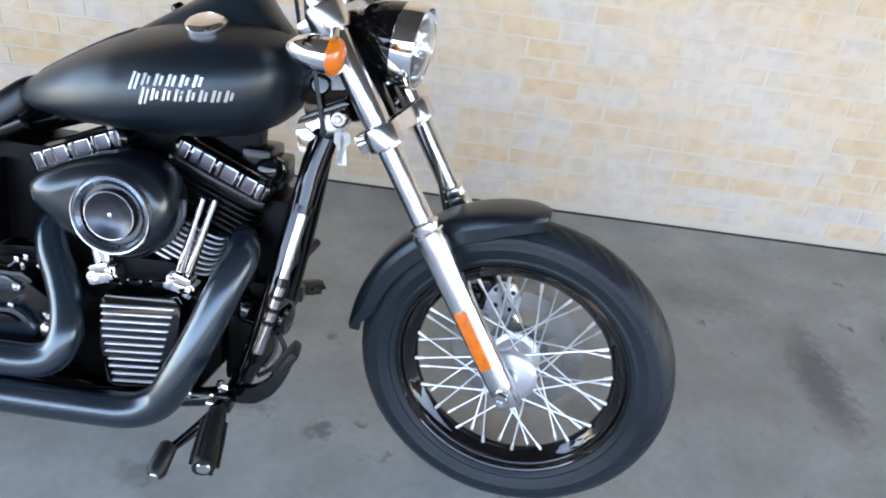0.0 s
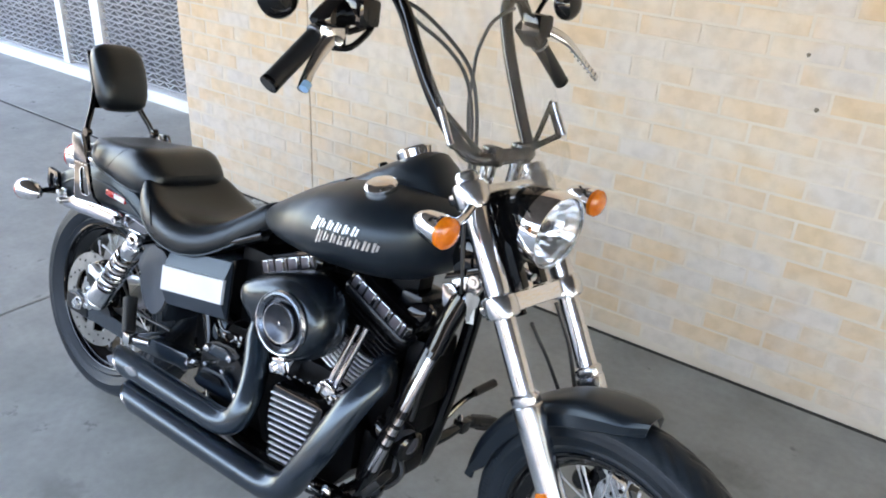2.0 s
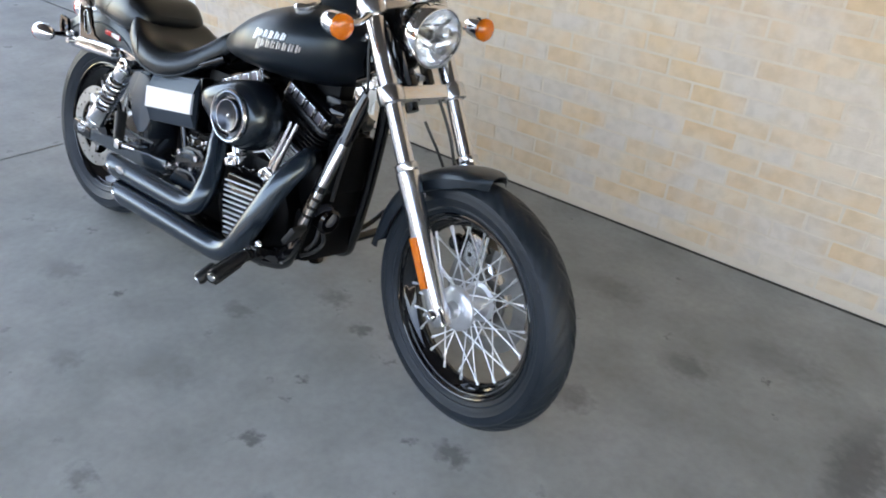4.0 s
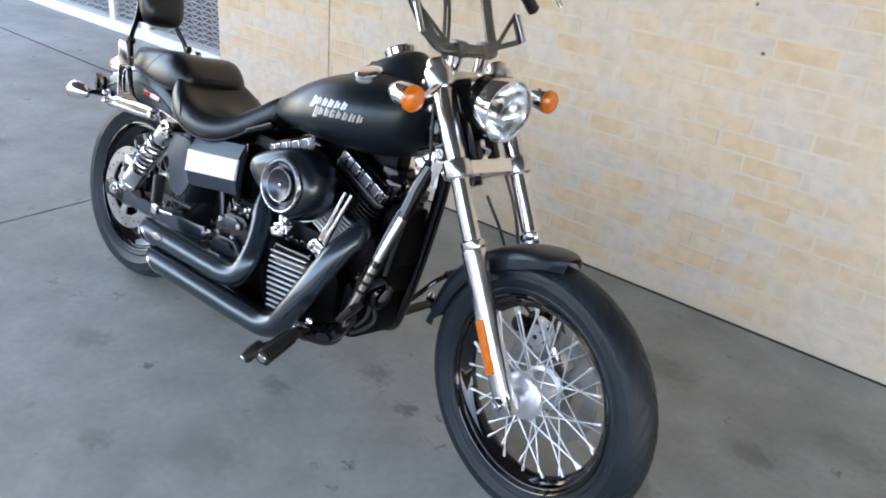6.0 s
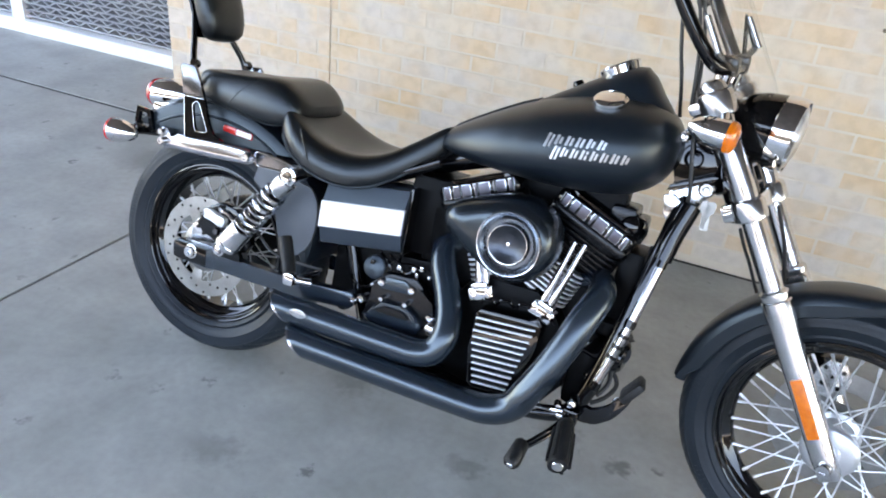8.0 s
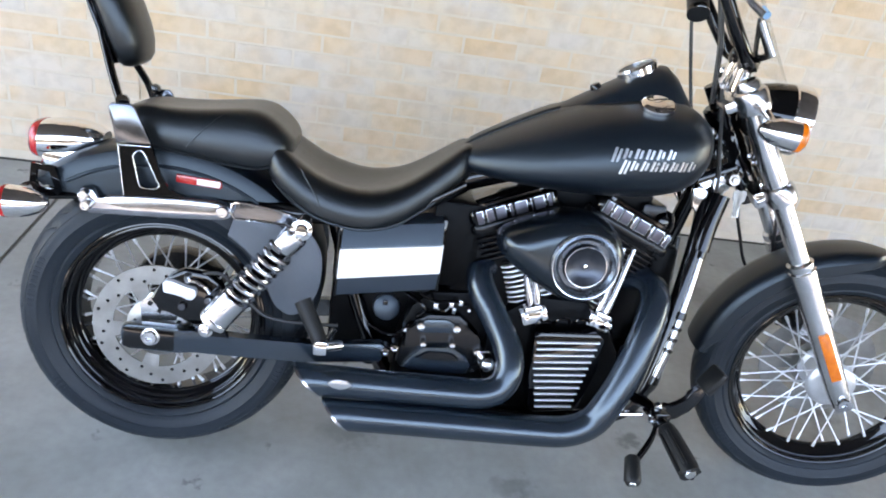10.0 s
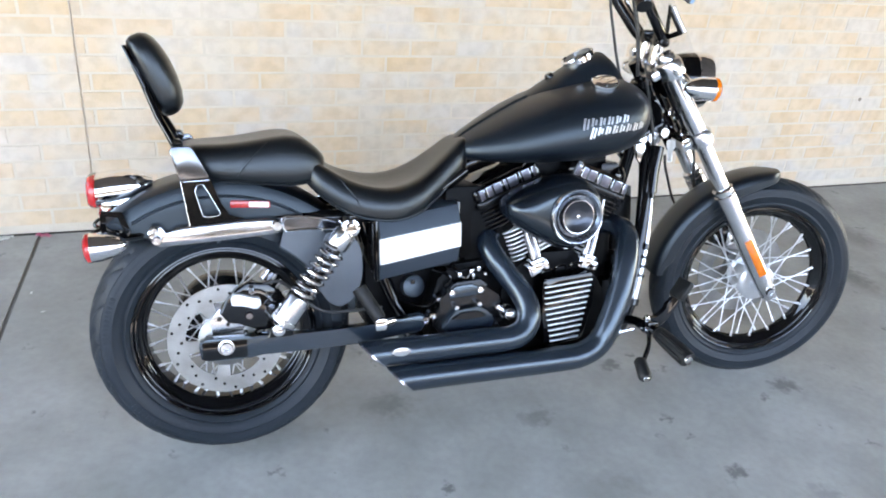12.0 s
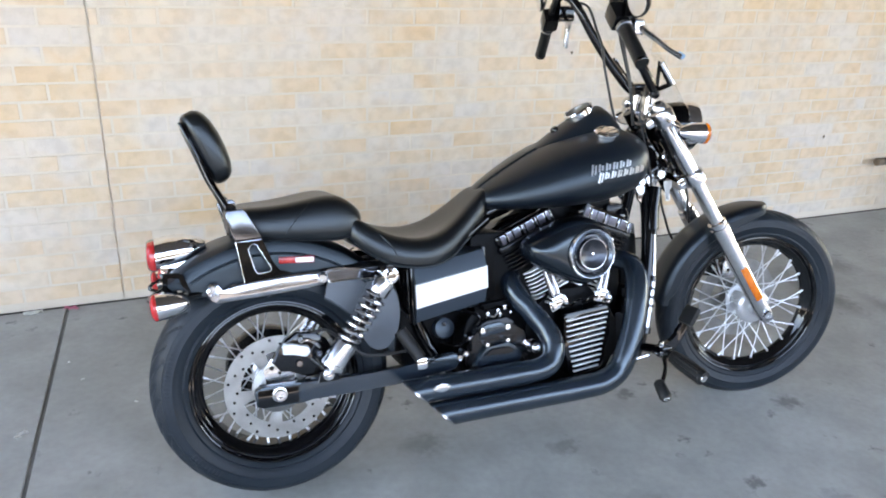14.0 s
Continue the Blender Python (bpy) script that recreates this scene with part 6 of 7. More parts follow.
# ---------------------------------------------------------------- front end
for side in (-1, 1):
    y = side * 0.105
    bm = B()
    turned(bm, [(0.0, 0.30), (0.0225, 0.30), (0.0225, 0.56), (0.0255, 0.60), (0.0255, 0.79), (0.022, 0.80), (0, 0.80)], on_fork(0, y), UP, 28, False)
    leg = part("fork_leg", bm, FORKTUBE, bike, "bright fork tube", at=STEER)
    bm = B()
    turned(bm, [(0.0, -0.030), (0.016, -0.030), (0.023, -0.020), (0.0265, 0.02), (0.0280, 0.10), (0.0290, 0.30), (0.0310, 0.345), (0.0310, 0.365), (0.0280, 0.368), (0.0300, 0.372), (0.0300, 0.385), (0.0240, 0.390)], on_fork(0, y), UP, 30)
    box(bm, (-0.020, -0.018, -0.034), (0.024, 0.020, 0.020), 0.008, Matrix.Translation(on_fork(0, y)) @ Matrix.Rotation(-RAKE, 4, "Y"))
    part("slider", bm, ALLOY, leg, "polished alloy fork slider")
    bm = B()
    turned(bm, [(0, 0.012), (0.006, 0.012), (0.007, 0.016), (0.013, 0.016), (0.015, 0.012), (0.015, -0.004), (0, -0.004)], on_fork(0, side * 0.125), (0, side, 0), 22, False)
    part("axle_nut", bm, ALLOY, leg)
    bm = B()
    m = Matrix.Translation(on_fork(0.135, side * 0.1340)) @ Matrix((AHEAD, Vector((0, 1, 0)), UP)).transposed().to_4x4()
    box(bm, (-0.0125, -0.0035, -0.066), (0.0125, 0.0035, 0.066), 0.003, m)
    part("reflector", bm, AMBER, leg, "amber strip reflector")
    bm = B()
    turned(bm, [(0.026, 0.762), (0.035, 0.766), (0.037, 0.775), (0.037, 0.806), (0.034, 0.814), (0.027, 0.818), (0.026, 0.830), (0.020, 0.838), (0.010, 0.841), (0.0, 0.842)], on_fork(0, y), UP, 28)
    part("top_clamp", bm, ALLOY, leg, "chrome fork top clamp")
    bm = B()
    turned(bm, [(0.026, 0.540), (0.034, 0.544), (0.0355, 0.552), (0.0355, 0.576), (0.033, 0.584), (0.027, 0.588)], on_fork(0, y), UP, 28)
    rod(bm, on_fork(0.565, y, -0.02), on_fork(0.565, y + side * 0.0, -0.052), 0.009, 12)
    part("lower_clamp", bm, ALLOY, leg, "chrome lower fork clamp")
    bm = B()
    rod(bm, on_fork(0.30, side * 0.075), on_fork(0.32, side * 0.060, -0.01), 0.010, 12)
    part("fender_bolt", bm, CHROME, leg)
    # turn signal
    c = Vector((1.295, side * 0.238, 0.976))
    bm = B()
    turned(bm, [(0.0, -0.062), (0.010, -0.059), (0.020, -0.046), (0.028, -0.026), (0.0300, -0.004), (0.0310, 0.012), (0.0310, 0.018), (0.027, 0.020)], c, (0.995, 0, -0.06), 32)
    sig = part("turn_signal", bm, CHROME, bike, "chrome bullet turn signal", at=STEER)
    bm = B()
    turned(bm, [(0.029, 0.014), (0.0315, 0.017), (0.031, 0.026), (0.026, 0.032), (0.015, 0.036), (0.0, 0.037)], c, (0.995, 0, -0.06), 32)
    part("lens", bm, AMBER, sig, "amber lens")
    bm = B()
    hose(bm, [on_fork(0.775, side * 0.115, 0.015), c + Vector((-0.01, -side * 0.07, 0.004)), c + Vector((-0.012, -side * 0.02, 0.0))], 0.009, 12, 5)
    part("stalk", bm, CHROME, sig)
bm = B()
m = Matrix((AHEAD, Vector((0, 1, 0)), UP)).transposed().to_4x4()
box(bm, (-0.060, -0.115, 0.780), (0.020, 0.115, 0.806), 0.010, Matrix.Translation(AXLE_F) @ m)
part("upper_yoke", bm, ALLOY, bike, "polished upper yoke", at=STEER)
bm = B()
box(bm, (-0.058, -0.110, 0.546), (0.018, 0.110, 0.584), 0.010, Matrix.Translation(AXLE_F) @ m)
part("lower_yoke", bm, CHROME, bike, "chrome lower yoke", at=STEER)
bm = B()
rod(bm, PIVOT + UP * 0.53, PIVOT + UP * 0.83, 0.018, 18)
part("steering_stem", bm, GLOSS, bike, at=STEER)
bm = B()
for y in (-0.03, 0.03):
    box(bm, (-0.016, y - 0.010, 0.585), (0.012, y + 0.010, 0.785), 0.004, Matrix.Translation(AXLE_F) @ m)
part("head_bracket", bm, GLOSS, bike, "black headlamp bracket", at=STEER)
bm = B()
rod(bm, AXLE_F + Vector((0, -0.10, 0)), AXLE_F + Vector((0, 0.12, 0)), 0.011, 14)
part("front_axle", bm, STEEL, bike, at=STEER)
bm = B()
hose(bm, [(1.335, 0.050, 0.730), (1.350, 0.068, 0.690), (1.372, 0.085, 0.645), (1.412, 0.105, 0.565), (1.470, 0.098, 0.500), (1.540, 0.080, 0.475)], 0.0042, 8, 6)
part("front_brake_line", bm, CABLE, bike, "black front brake line", at=STEER)
bm = B()
plate(bm, [(1.52, 0.43), (1.56, 0.50), (1.62, 0.515), (1.65, 0.47), (1.60, 0.42)], 0.045, 0.095, 0.01)
fcal = part("front_caliper", bm, GLOSS, bike, "black front brake caliper", at=STEER)
bm = B()
plate(bm, [(1.575, 0.425), (1.580, 0.475), (1.600, 0.508), (1.636, 0.506), (1.654, 0.478), (1.650, 0.440), (1.622, 0.418)], 0.034, 0.044, 0.003)
part("caliper_plate", bm, ALLOY, fcal, "bright pierced caliper plate")
# holes of the plate drawn as black dots, their shade in the colour
for x, z, r in ((1.596, 0.488, 0.005), (1.634, 0.488, 0.005), (1.600, 0.450, 0.006), (1.632, 0.448, 0.005), (1.615, 0.470, 0.004)):
    bm = B()
    turned(bm, [(0, 0.0012), (r, 0.0012), (r, -0.003), (0, -0.003)], (x, 0.034, z), (0, -1, 0), 12, False)
    part("bore_dot", bm, SATIN, fcal)
bm = B()
turned(bm, [(0, 0.020), (0.018, 0.018), (0.023, 0.010), (0.024, -0.004), (0, -0.004)], (1.545, 0.040, 0.462), (0, -1, 0), 24, False)
part("piston_housing", bm, GLOSS, fcal, "black round piston housing")
bm = B()
hose(bm, [(1.40, 0.03, 0.81), (1.435, 0.055, 0.72), (1.46, 0.075, 0.62), (1.50, 0.085, 0.54), (1.56, 0.075, 0.50)], 0.0045, 8, 6)
part("front_brake_hose", bm, CABLE, bike, "black front brake hose", at=STEER)

# headlamp
HL = Vector((1.330, 0, 0.972))
hd = Vector((0.995, 0, -0.10)).normalized()
bm = B()
turned(bm, [(0.0, -0.075), (0.022, -0.074), (0.044, -0.064), (0.060, -0.045), (0.070, -0.015), (0.076, 0.020), (0.076, 0.028)], HL, hd, 48, False)
lamp = part("headlamp", bm, GLOSS, bike, "gloss black headlamp with chrome rim and clear lens", at=STEER)
bm = B()
turned(bm, [(0.075, 0.022), (0.079, 0.026), (0.080, 0.040), (0.0795, 0.062), (0.0775, 0.067), (0.0745, 0.067), (0.0735, 0.060), (0.0735, 0.03)], HL, hd, 56, False)
part("rim", bm, CHROME, lamp, "chrome headlamp rim")
bm = B()
rr_ = random.Random(11)
dents = [[rr_.uniform(-0.0024, 0.0024) for _ in range(8)] for _ in range(26)]
turned(bm, [(0.010, -0.030), (0.022, -0.022), (0.034, -0.010), (0.044, 0.004), (0.053, 0.018), (0.061, 0.032), (0.067, 0.045), (0.0715, 0.058)], HL, hd, 26, False, lambda i, j: dents[i][j] if 0 < j < 7 else 0.0)
part("bowl", bm, REFLECTOR, lamp, "bright faceted mirror bowl", smooth=False)
bm = B()
turned(bm, [(0.0, 0.040), (0.008, 0.039), (0.014, 0.034), (0.0150, 0.012), (0.009, -0.028), (0, -0.030)], HL, hd, 20, False)
part("bulb_shield", bm, DISH, lamp, "dark bulb shield")
bm = B()
turned(bm, [(0.073, 0.060), (0.060, 0.069), (0.035, 0.076), (0.0, 0.079), (0.0, 0.076), (0.035, 0.073), (0.060, 0.066), (0.072, 0.057), (0.073, 0.060)], HL, hd, 48, False)
lens = part("lens", bm, GLASS, lamp, "clear glass lens")
lens.visible_shadow = False
bm = B()
hose(bm, [HL + Vector((0.0, 0, -0.075)), HL + Vector((-0.02, 0, -0.11)), on_fork(0.60, 0, 0.01)], 0.010, 10, 5)
part("mount", bm, CHROME, lamp)

# handlebar
half = [(1.238, 0.0, 1.078), (1.238, 0.06, 1.078), (1.218, 0.100, 1.085), (1.182, 0.127, 1.130), (1.138, 0.143, 1.193), (1.093, 0.152, 1.266), (1.057, 0.161, 1.334), (1.033, 0.182, 1.374), (1.016, 0.225, 1.378), (1.010, 0.280, 1.325), (1.010, 0.330, 1.278), (1.020, 0.428, 1.193)]
bm = B()
far = [(1.238, 0.0, 1.078), (1.238, 0.06, 1.078), (1.218, 0.088, 1.085), (1.182, 0.100, 1.130), (1.138, 0.114, 1.193), (1.093, 0.126, 1.266), (1.057, 0.140, 1.334), (1.033, 0.170, 1.374)] + half[8:]
hose(bm, [(x, -y, z) for x, y, z in reversed(half[1:])] + far, 0.0145, 16, 6)
bar = part("handlebar", bm, GLOSS, bike, "gloss black high handlebar", at=STEER)
for side in (-1, 1):
    f = lambda p: Vector((p[0], side * p[1], p[2]))
    bm = B()
    rod(bm, f((1.011, 0.322, 1.285)), f((1.020, 0.430, 1.191)), 0.0185, 20)
    part("grip", bm, GRIP, bar, "black rubber grip")
    bm = B()
    rod(bm, f((1.0198, 0.428, 1.1927)), f((1.0205, 0.436, 1.186)), 0.0194, 18)
    part("grip_end", bm, GLOSS, bar, "gloss black grip end")
    bm = B()
    turned(bm, [(0.018, -0.004), (0.0225, -0.003), (0.0225, 0.004), (0.018, 0.006)], f((1.0118, 0.330, 1.278)), f((0.009, 0.108, -0.094)), 20, False)
    part("grip_collar", bm, ALLOY, bar, "bright collar")
    bm = B()
    mm = frame_at(f((1.009, 0.298, 1.306)), f((0.009, 0.108, -0.094)), (1, 0, 0))
    box(bm, (-0.026, -0.027, -0.034), (0.026, 0.027, 0.030), 0.010, mm)
    part("switch_housing", bm, GLOSS, bar, "gloss black switch housing")
    bm = B()
    box(bm, (1.022, side * 0.262 - 0.026, 1.300), (1.078, side * 0.262 + 0.026, 1.352), 0.010)
    part("reservoir", bm, GLOSS, bar, "black lever bracket")
    bm = B()
    grip_line = ((1.066, 0.285, 1.318), (1.088, 0.330, 1.300), (1.100, 0.375, 1.268), (1.110, 0.415, 1.236), (1.117, 0.440, 1.216)) if side > 0 else ((1.050, 0.315, 1.290), (1.062, 0.345, 1.268), (1.083, 0.380, 1.244), (1.103, 0.410, 1.220), (1.128, 0.436, 1.200))
    hose(bm, [f(p) for p in grip_line], 0.006, 10, 5, [0.0105, 0.0095, 0.0075, 0.0065, 0.0075], flat=1.5)
    part("lever", bm, ALLOY, bar, "polished hand lever")
    if side < 0:
        bm = B()
        box(bm, (1.036, -0.345, 1.258), (1.064, -0.300, 1.298), 0.009)
        turned(bm, [(0, 0.014), (0.008, 0.013), (0.012, 0.006), (0.012, -0.01), (0, -0.01)], (1.060, -0.322, 1.272), (0.9, -0.3, 0.2), 16, False)
        part("lever_knuckle", bm, ALLOY, bar, "pale alloy lever knuckle")
        for run in ([(1.060, -0.335, 1.262), (1.072, -0.300, 1.264), (1.066, -0.255, 1.292), (1.050, -0.225, 1.320)], [(1.062, -0.300, 1.290), (1.066, -0.262, 1.304), (1.056, -0.228, 1.335)]):
            bm = B()
            hose(bm, run, 0.0062, 10, 5)
            part("lever_arm", bm, GLOSS, bar, "black lever arm")
        bm = B()
        hose(bm, [f((1.124, 0.425, 1.209)), f((1.131, 0.437, 1.201))], 0.0068, 10, 2, flat=1.3)
        part("lever_tape", bm, BLUE, bar, "pale blue tape on the lever tip")
    else:
        for i in range(7):
            bm = B()
            t = 0.25 + 0.11 * i
            p = f((1.088, 0.330, 1.300)).lerp(f((1.117, 0.440, 1.216)), t)
            turned(bm, [(0.003, -0.006), (0.0095, -0.001), (0.0095, 0.001), (0.003, 0.006)], p, f((0.03, 0.11, -0.084)), 10, False)
            part("lever_twist", bm, CHROME, bar)
    # mirror
    mc = f((1.008, 0.418, 1.342 if side < 0 else 1.380))
    bm = B()
    hose(bm, [f((1.035, 0.268, 1.345)), f((1.030, 0.315, mc.z + 0.016)), f((1.020, 0.376, mc.z + 0.004))], 0.006, 10, 6)
    part("mirror_stem", bm, GLOSS, bar, "black mirror stem")
    bm = B()
    turned(bm, [(0.0, 0.024), (0.022, 0.022), (0.036, 0.013), (0.042, 0.004), (0.042, -0.002), (0.039, -0.003)], mc, (0.97, -side * 0.15, 0.12), 32)
    for v in bm.verts:
        v.co.y = mc.y + (v.co.y - mc.y) * 1.1
    part("mirror_shell", bm, GLOSS, bar, "black mirror shell")
    bm = B()
    turned(bm, [(0.0, -0.0045), (0.038, -0.0045), (0.039, -0.001), (0.0, -0.001)], mc, (0.97, -side * 0.15, 0.12), 32, False)
    for v in bm.verts:
        v.co.y = mc.y + (v.co.y - mc.y) * 1.1
    part("mirror_glass", bm, CHROME, bar, "mirror glass")
    # riser
    bm = B()
    rod(bm, f((1.222, 0.045, 1.015)), f((1.230, 0.045, 1.070)), 0.016, 18, 0.017)
    riser = part("riser", bm, CHROME, bar, "chrome riser")
    bm = B()
    box(bm, (1.212, side * 0.045 - 0.015, 1.062), (1.256, side * 0.045 + 0.015, 1.104), 0.010)
    part("clamp", bm, GLOSS, riser, "gloss black bar clamp")
    # screen bracket
    bm = B()
    t, a, b = Vector((1.193, side * 0.170, 1.182)), Vector((1.236, side * 0.172, 1.108)), Vector((1.236, side * 0.066, 1.082))
    mid = t * 0.38 + a * 0.38 + b * 0.24
    nn = (a - t).cross(b - t).normalized() * 0.003
    rims = [[t, (t + a) / 2, a, a.lerp(b, 0.45), b, b.lerp(t, 0.55)], []]
    rims[1] = [mid + (p - mid) * 0.58 for p in rims[0]]
    vs = [[bm.verts.new(p + o) for p in rim_] for rim_ in rims for o in (nn, -nn)]
    for j in range(6):
        k = (j + 1) % 6
        for p, q in ((0, 2), (1, 3), (0, 1), (2, 3)):
            bm.faces.new((vs[p][j], vs[p][k], vs[q][k], vs[q][j]))
    part("screen_bracket", bm, SATIN, bar, "dark triangular screen bracket", smooth=False)
    bm = B()
    rod(bm, t + Vector((0.006, side * 0.004, -0.004)), a + Vector((0.004, side * 0.004, 0.006)), 0.0075, 12)
    part("bracket_sleeve", bm, ALLOY, bar, "bright clamping strip")
bm = B()
box(bm, (1.233, -0.072, 1.080), (1.239, 0.072, 1.096), 0.002)
part("cross_bar", bm, SATIN, bar, "dark bracket cross bar")
# clear screen, bowed across and leaning back
bm = B()
rows = []
for i in range(15):
    u = i / 14
    row_ = []
    for j in range(21):
        w = -1 + j / 10
        z = 1.036 + 0.040 * w * w + (0.470 - 0.10 * abs(w) ** 3) * u
        y = w * (0.172 + 0.022 * math.sin(math.pi * u * 0.8) - 0.05 * u ** 4)
        row_.append(bm.verts.new((1.287 - 0.60 * (z - 1.115) - 0.037 * (y / 0.17) ** 2, y, z)))
    rows.append(row_)
for p, q in zip(rows, rows[1:]):
    for j in range(20):
        bm.faces.new((p[j], p[j + 1], q[j + 1], q[j]))
bmesh.ops.solidify(bm, geom=bm.faces[:], thickness=0.003)
pane = part("windscreen", bm, SCREEN, bar, "clear plastic windscreen")
pane.visible_shadow = False
for run in ([(1.046, -0.168, 1.352), (1.066, -0.135, 1.318), (1.098, -0.085, 1.280), (1.124, -0.048, 1.235), (1.145, -0.036, 1.180), (1.165, -0.038, 1.100), (1.180, -0.040, 0.980)],
            [(1.042, -0.176, 1.358), (1.070, -0.130, 1.338), (1.108, -0.078, 1.290), (1.134, -0.040, 1.240), (1.153, -0.028, 1.180), (1.172, -0.030, 1.100), (1.185, -0.032, 0.980)],
            [(1.060, 0.160, 1.358), (1.069, 0.130, 1.352), (1.073, 0.098, 1.340), (1.074, 0.068, 1.316), (1.081, 0.035, 1.264), (1.092, 0.020, 1.222), (1.098, 0.012, 1.165), (1.112, 0.008, 1.100), (1.130, 0.010, 1.030), (1.150, 0.0, 0.950)],
            [(1.19, -0.060, 1.02), (1.215, -0.075, 0.90), (1.235, -0.080, 0.80), (1.225, -0.082, 0.74)]):
    bm = B()
    hose(bm, run, 0.0042, 8, 8)
    part("control_cable", bm, CABLE, bar, "black control cable")

# ---------------------------------------------------------------- tail
bm = B()
rings = []
for x, w, zb, zt in ((-0.158, 0.030, 0.712, 0.742), (-0.18, 0.046, 0.694, 0.754), (-0.21, 0.056, 0.682, 0.762), (-0.25, 0.060, 0.674, 0.762), (-0.285, 0.059, 0.672, 0.755)):
    zc = (zb + zt) / 2 - 0.010
    rings.append([Vector((x + 0.012, w * math.copysign(abs(math.cos(t)) ** 0.8, math.cos(t)), zc + (zt - zb) / 2 * math.copysign(abs(math.sin(t)) ** 0.8, math.sin(t)))) for t in (2 * math.pi * i / 28 for i in range(28))])
loft(bm, rings)
tail = part("tail_lamp", bm, CHROME, bike, "chrome tail lamp with red lens")
bm = B()
loft(bm, [[Vector((x + 0.012, k * 0.059 * math.copysign(abs(math.cos(t)) ** 0.8, math.cos(t)), 0.704 + k * 0.041 * math.copysign(abs(math.sin(t)) ** 0.8, math.sin(t)))) for t in (2 * math.pi * i / 28 for i in range(28))] for x, k in ((-0.284, 1.0), (-0.288, 1.03), (-0.298, 0.98), (-0.304, 0.85), (-0.306, 0.6))])
part("lens", bm, RED, tail, "red tail lens")
bm = B()
plate(bm, [(-0.264, 0.690), (-0.264, 0.666), (-0.250, 0.640), (-0.224, 0.630), (-0.202, 0.642), (-0.188, 0.670), (-0.178, 0.694)], -0.052, 0.052, 0.008)
part("lamp_mount", bm, CHROME, tail, "curved chrome lamp mount")
for y in (-0.075, 0.075):
    bm = B()
    hose(bm, [(-0.235, y * 0.5, 0.640), (-0.262, y, 0.625), (-0.290, y * 1.1, 0.612), (-0.296, y * 1.1, 0.598), (-0.268, y, 0.590)], 0.0045, 8, 5)
    part("plate_stay", bm, GLOSS, bike, "thin black number plate stay")
bm = B()
plate(bm, [(-0.268, 0.660), (-0.256, 0.662), (-0.235, 0.600), (-0.247, 0.594)], -0.045, 0.045, 0.003)
part("plate_bracket", bm, GLOSS, bike, "black number plate bracket")
bm = B()
ring_plate(bm, [(-0.258, 0.672), (-0.212, 0.668), (-0.196, 0.622), (-0.206, 0.606), (-0.252, 0.612), (-0.262, 0.630)],
           [(-0.247, 0.660), (-0.222, 0.657), (-0.212, 0.626), (-0.218, 0.618), (-0.244, 0.622), (-0.250, 0.632)], -0.118, -0.106)
part("signal_mount", bm, GLOSS, bike, "black open signal bracket", smooth=False)
bm = B()
turned(bm, [(0, 0.008), (0.008, 0.008), (0.011, 0.003), (0.011, -0.004), (0, -0.004)], (-0.262, -0.03, 0.655), (-0.95, 0, 0.3), 18, False)
part("reflector", bm, RED, bike, "small red reflector")
bm = B()
turned(bm, [(0, 0.008), (0.008, 0.008), (0.011, 0.003), (0.011, -0.006), (0, -0.006)], (-0.262, 0.03, 0.650), (-0.95, 0, 0.3), 18, False)
part("reflector", bm, RED, bike, "small red reflector")
bm = B()
hose(bm, [(-0.17, -0.10, 0.610), (-0.225, -0.115, 0.606), (-0.235, -0.13, 0.606), (-0.235, 0.0, 0.606), (-0.235, 0.13, 0.606), (-0.225, 0.115, 0.606), (-0.17, 0.10, 0.610)], 0.009, 8, 4)
part("signal_bar", bm, GLOSS, bike, "black rear signal bar")
for side in (-1, 1):
    c = Vector((-0.262, side * 0.172, 0.602))
    bm = B()
    turned(bm, [(0.0, -0.062), (0.010, -0.058), (0.020, -0.045), (0.028, -0.025), (0.0325, -0.004), (0.0335, 0.012), (0.0335, 0.018), (0.029, 0.020)], c, (-0.99, 0, -0.05), 30)
    sig = part("turn_signal", bm, CHROME, bike, "chrome bullet rear signal")
    bm = B()
    turned(bm, [(0.032, 0.014), (0.034, 0.017), (0.0335, 0.024), (0.028, 0.029), (0.016, 0.032), (0.0, 0.033)], c, (-0.99, 0, -0.05), 30)
    part("lens", bm, RED, sig, "red lens")
    bm = B()
    rod(bm, (-0.24, side * 0.10, 0.606), c + Vector((0.015, -side * 0.02, 0)), 0.007, 10)
    part("stalk", bm, GLOSS, sig)

# ---------------------------------------------------------------- bricks, last
PITCH, COURSE, LENGTH, HEIGHT = 0.2033, 0.0677, 0.1935, 0.0585


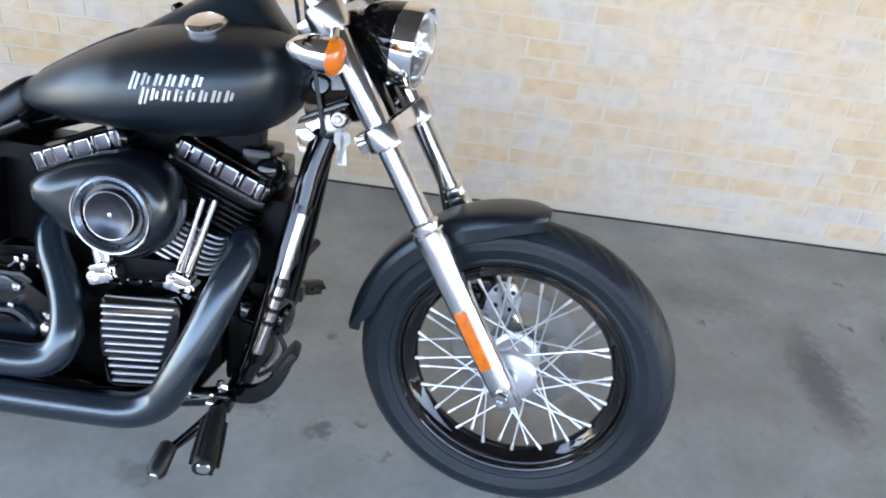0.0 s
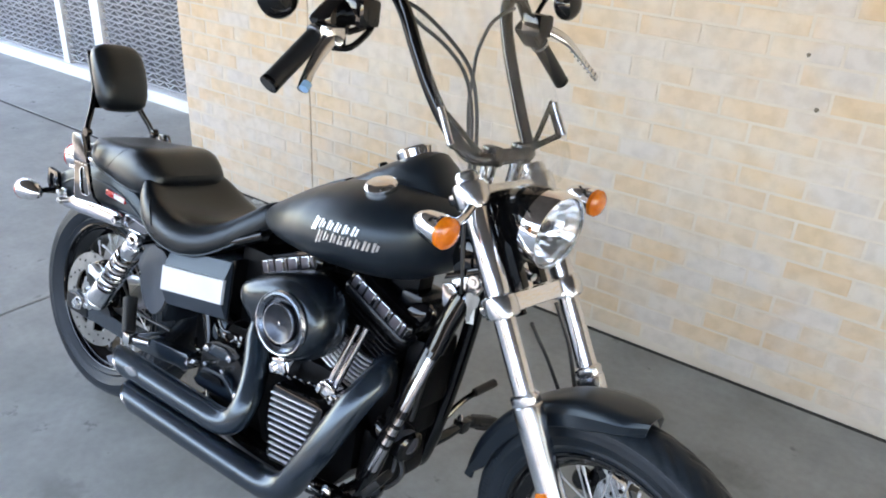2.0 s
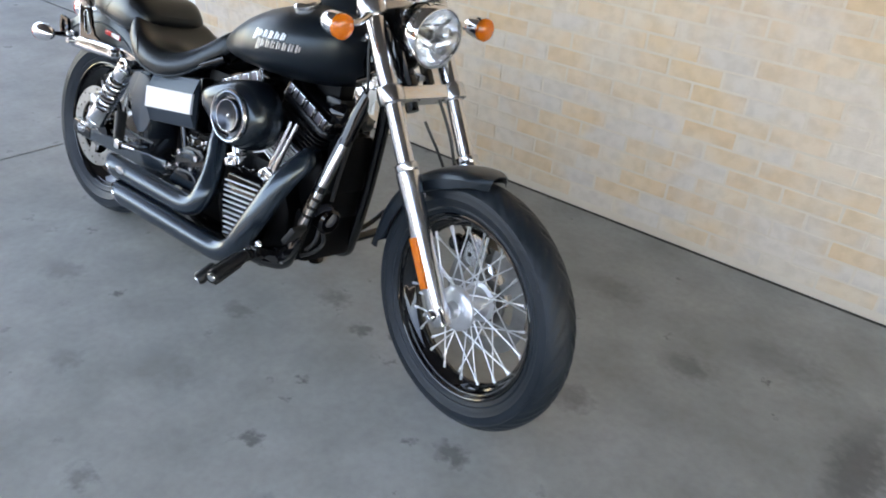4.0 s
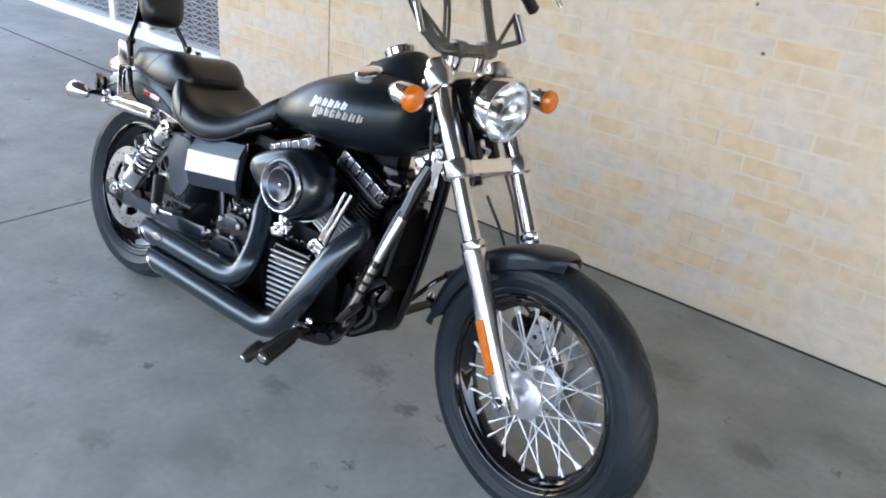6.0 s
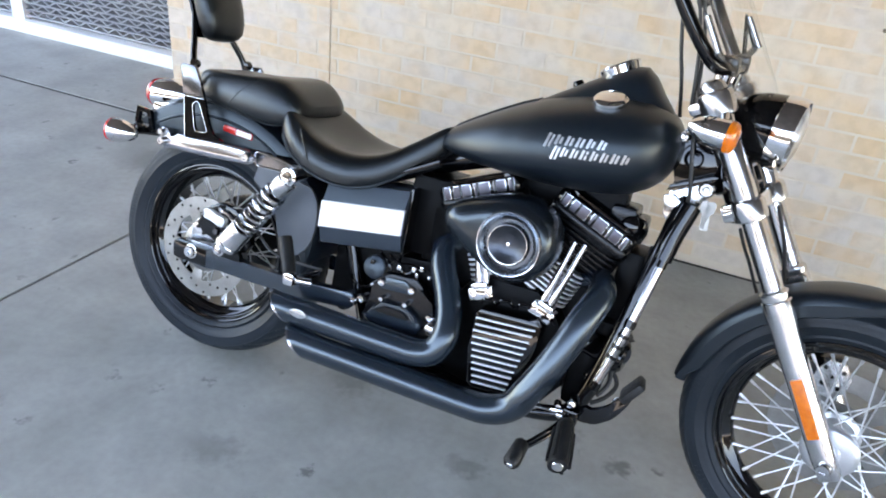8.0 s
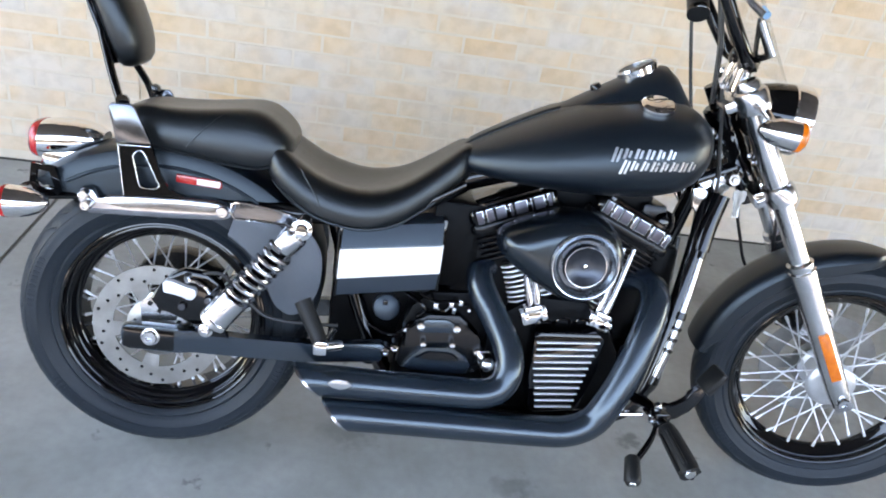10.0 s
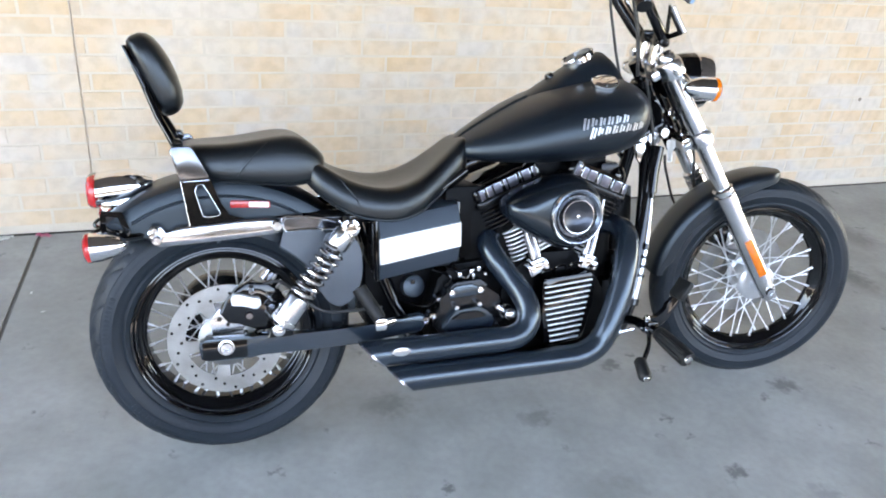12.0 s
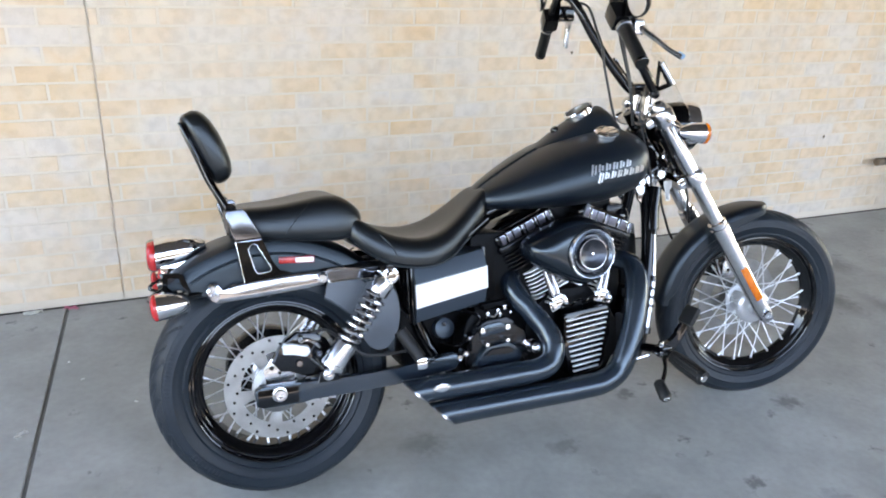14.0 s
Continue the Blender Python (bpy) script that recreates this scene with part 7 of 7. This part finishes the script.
def brick_data(length, seed, material):
    bm = B()
    box(bm, (0, WALL_Y, 0), (length, WALL_Y + 0.02, HEIGHT), 0.0016)
    rnd = random.Random(seed)
    for v in bm.verts:
        v.co += Vector((rnd.uniform(-1, 1) * 0.0010, rnd.uniform(-1, 1) * 0.0006, rnd.uniform(-1, 1) * 0.0010))
    return mesh_of("brick", bm, material, False)


shapes, joined, near = {}, [], []
rnd = random.Random(4)
for row in range(45):
    z = 0.032 + row * COURSE
    off = (row % 2) * PITCH / 2 + 0.041
    k = int((WALL_END - 1) / PITCH)
    while k * PITCH + off < 8.9:
        x0, x1 = k * PITCH + off, k * PITCH + off + LENGTH
        k += 1
        spans = []
        for lo, hi in ((WALL_END, JOINT_X - 0.004), (JOINT_X + 0.004, 8.9)):
            a, b = max(x0, lo), min(x1, hi)
            if b - a > 0.025:
                spans.append((a, b))
        for a, b in spans:
            (near if 1.0 < a < 2.75 and row < 16 or -0.75 < a < 1.0 and row < 16 else joined).append((a, b - a, z))
near.sort(key=lambda t: (abs(t[0] - 1.0), t[2]))
joined += near[300:]
for x, ln, z in near[:300]:
    key = (round(ln, 3), rnd.randrange(3))
    if key not in shapes:
        shapes[key] = brick_data(ln, len(shapes), BRICK_ONE)
    ob = new("brick", shapes[key])
    ob.parent = wall
    ob.matrix_basis = Matrix.Translation((x, rnd.uniform(-0.0006, 0.0006), z))
verts, faces = [], []
e = 0.0016
for x, ln, z in joined:
    k, d = len(verts), rnd.uniform(-0.0006, 0.0006)
    for y, i in ((WALL_Y + 0.02 + d, 0.0), (WALL_Y + e + d, 0.0), (WALL_Y + d, e)):
        verts += [(x + i, y, z + i), (x + ln - i, y, z + i), (x + ln - i, y, z + HEIGHT - i), (x + i, y, z + HEIGHT - i)]
    for q in (0, 4):
        for j in range(4):
            faces.append((k + q + j, k + q + (j + 1) % 4, k + q + 4 + (j + 1) % 4, k + q + 4 + j))
    faces.append((k + 8, k + 9, k + 10, k + 11))
me = bpy.data.meshes.new("brickwork")
me.from_pydata(verts, [], faces)
me.materials.append(BRICK_REST)
ob = new("brickwork", me)
ob.parent = wall
ob["kind"] = "stuff"
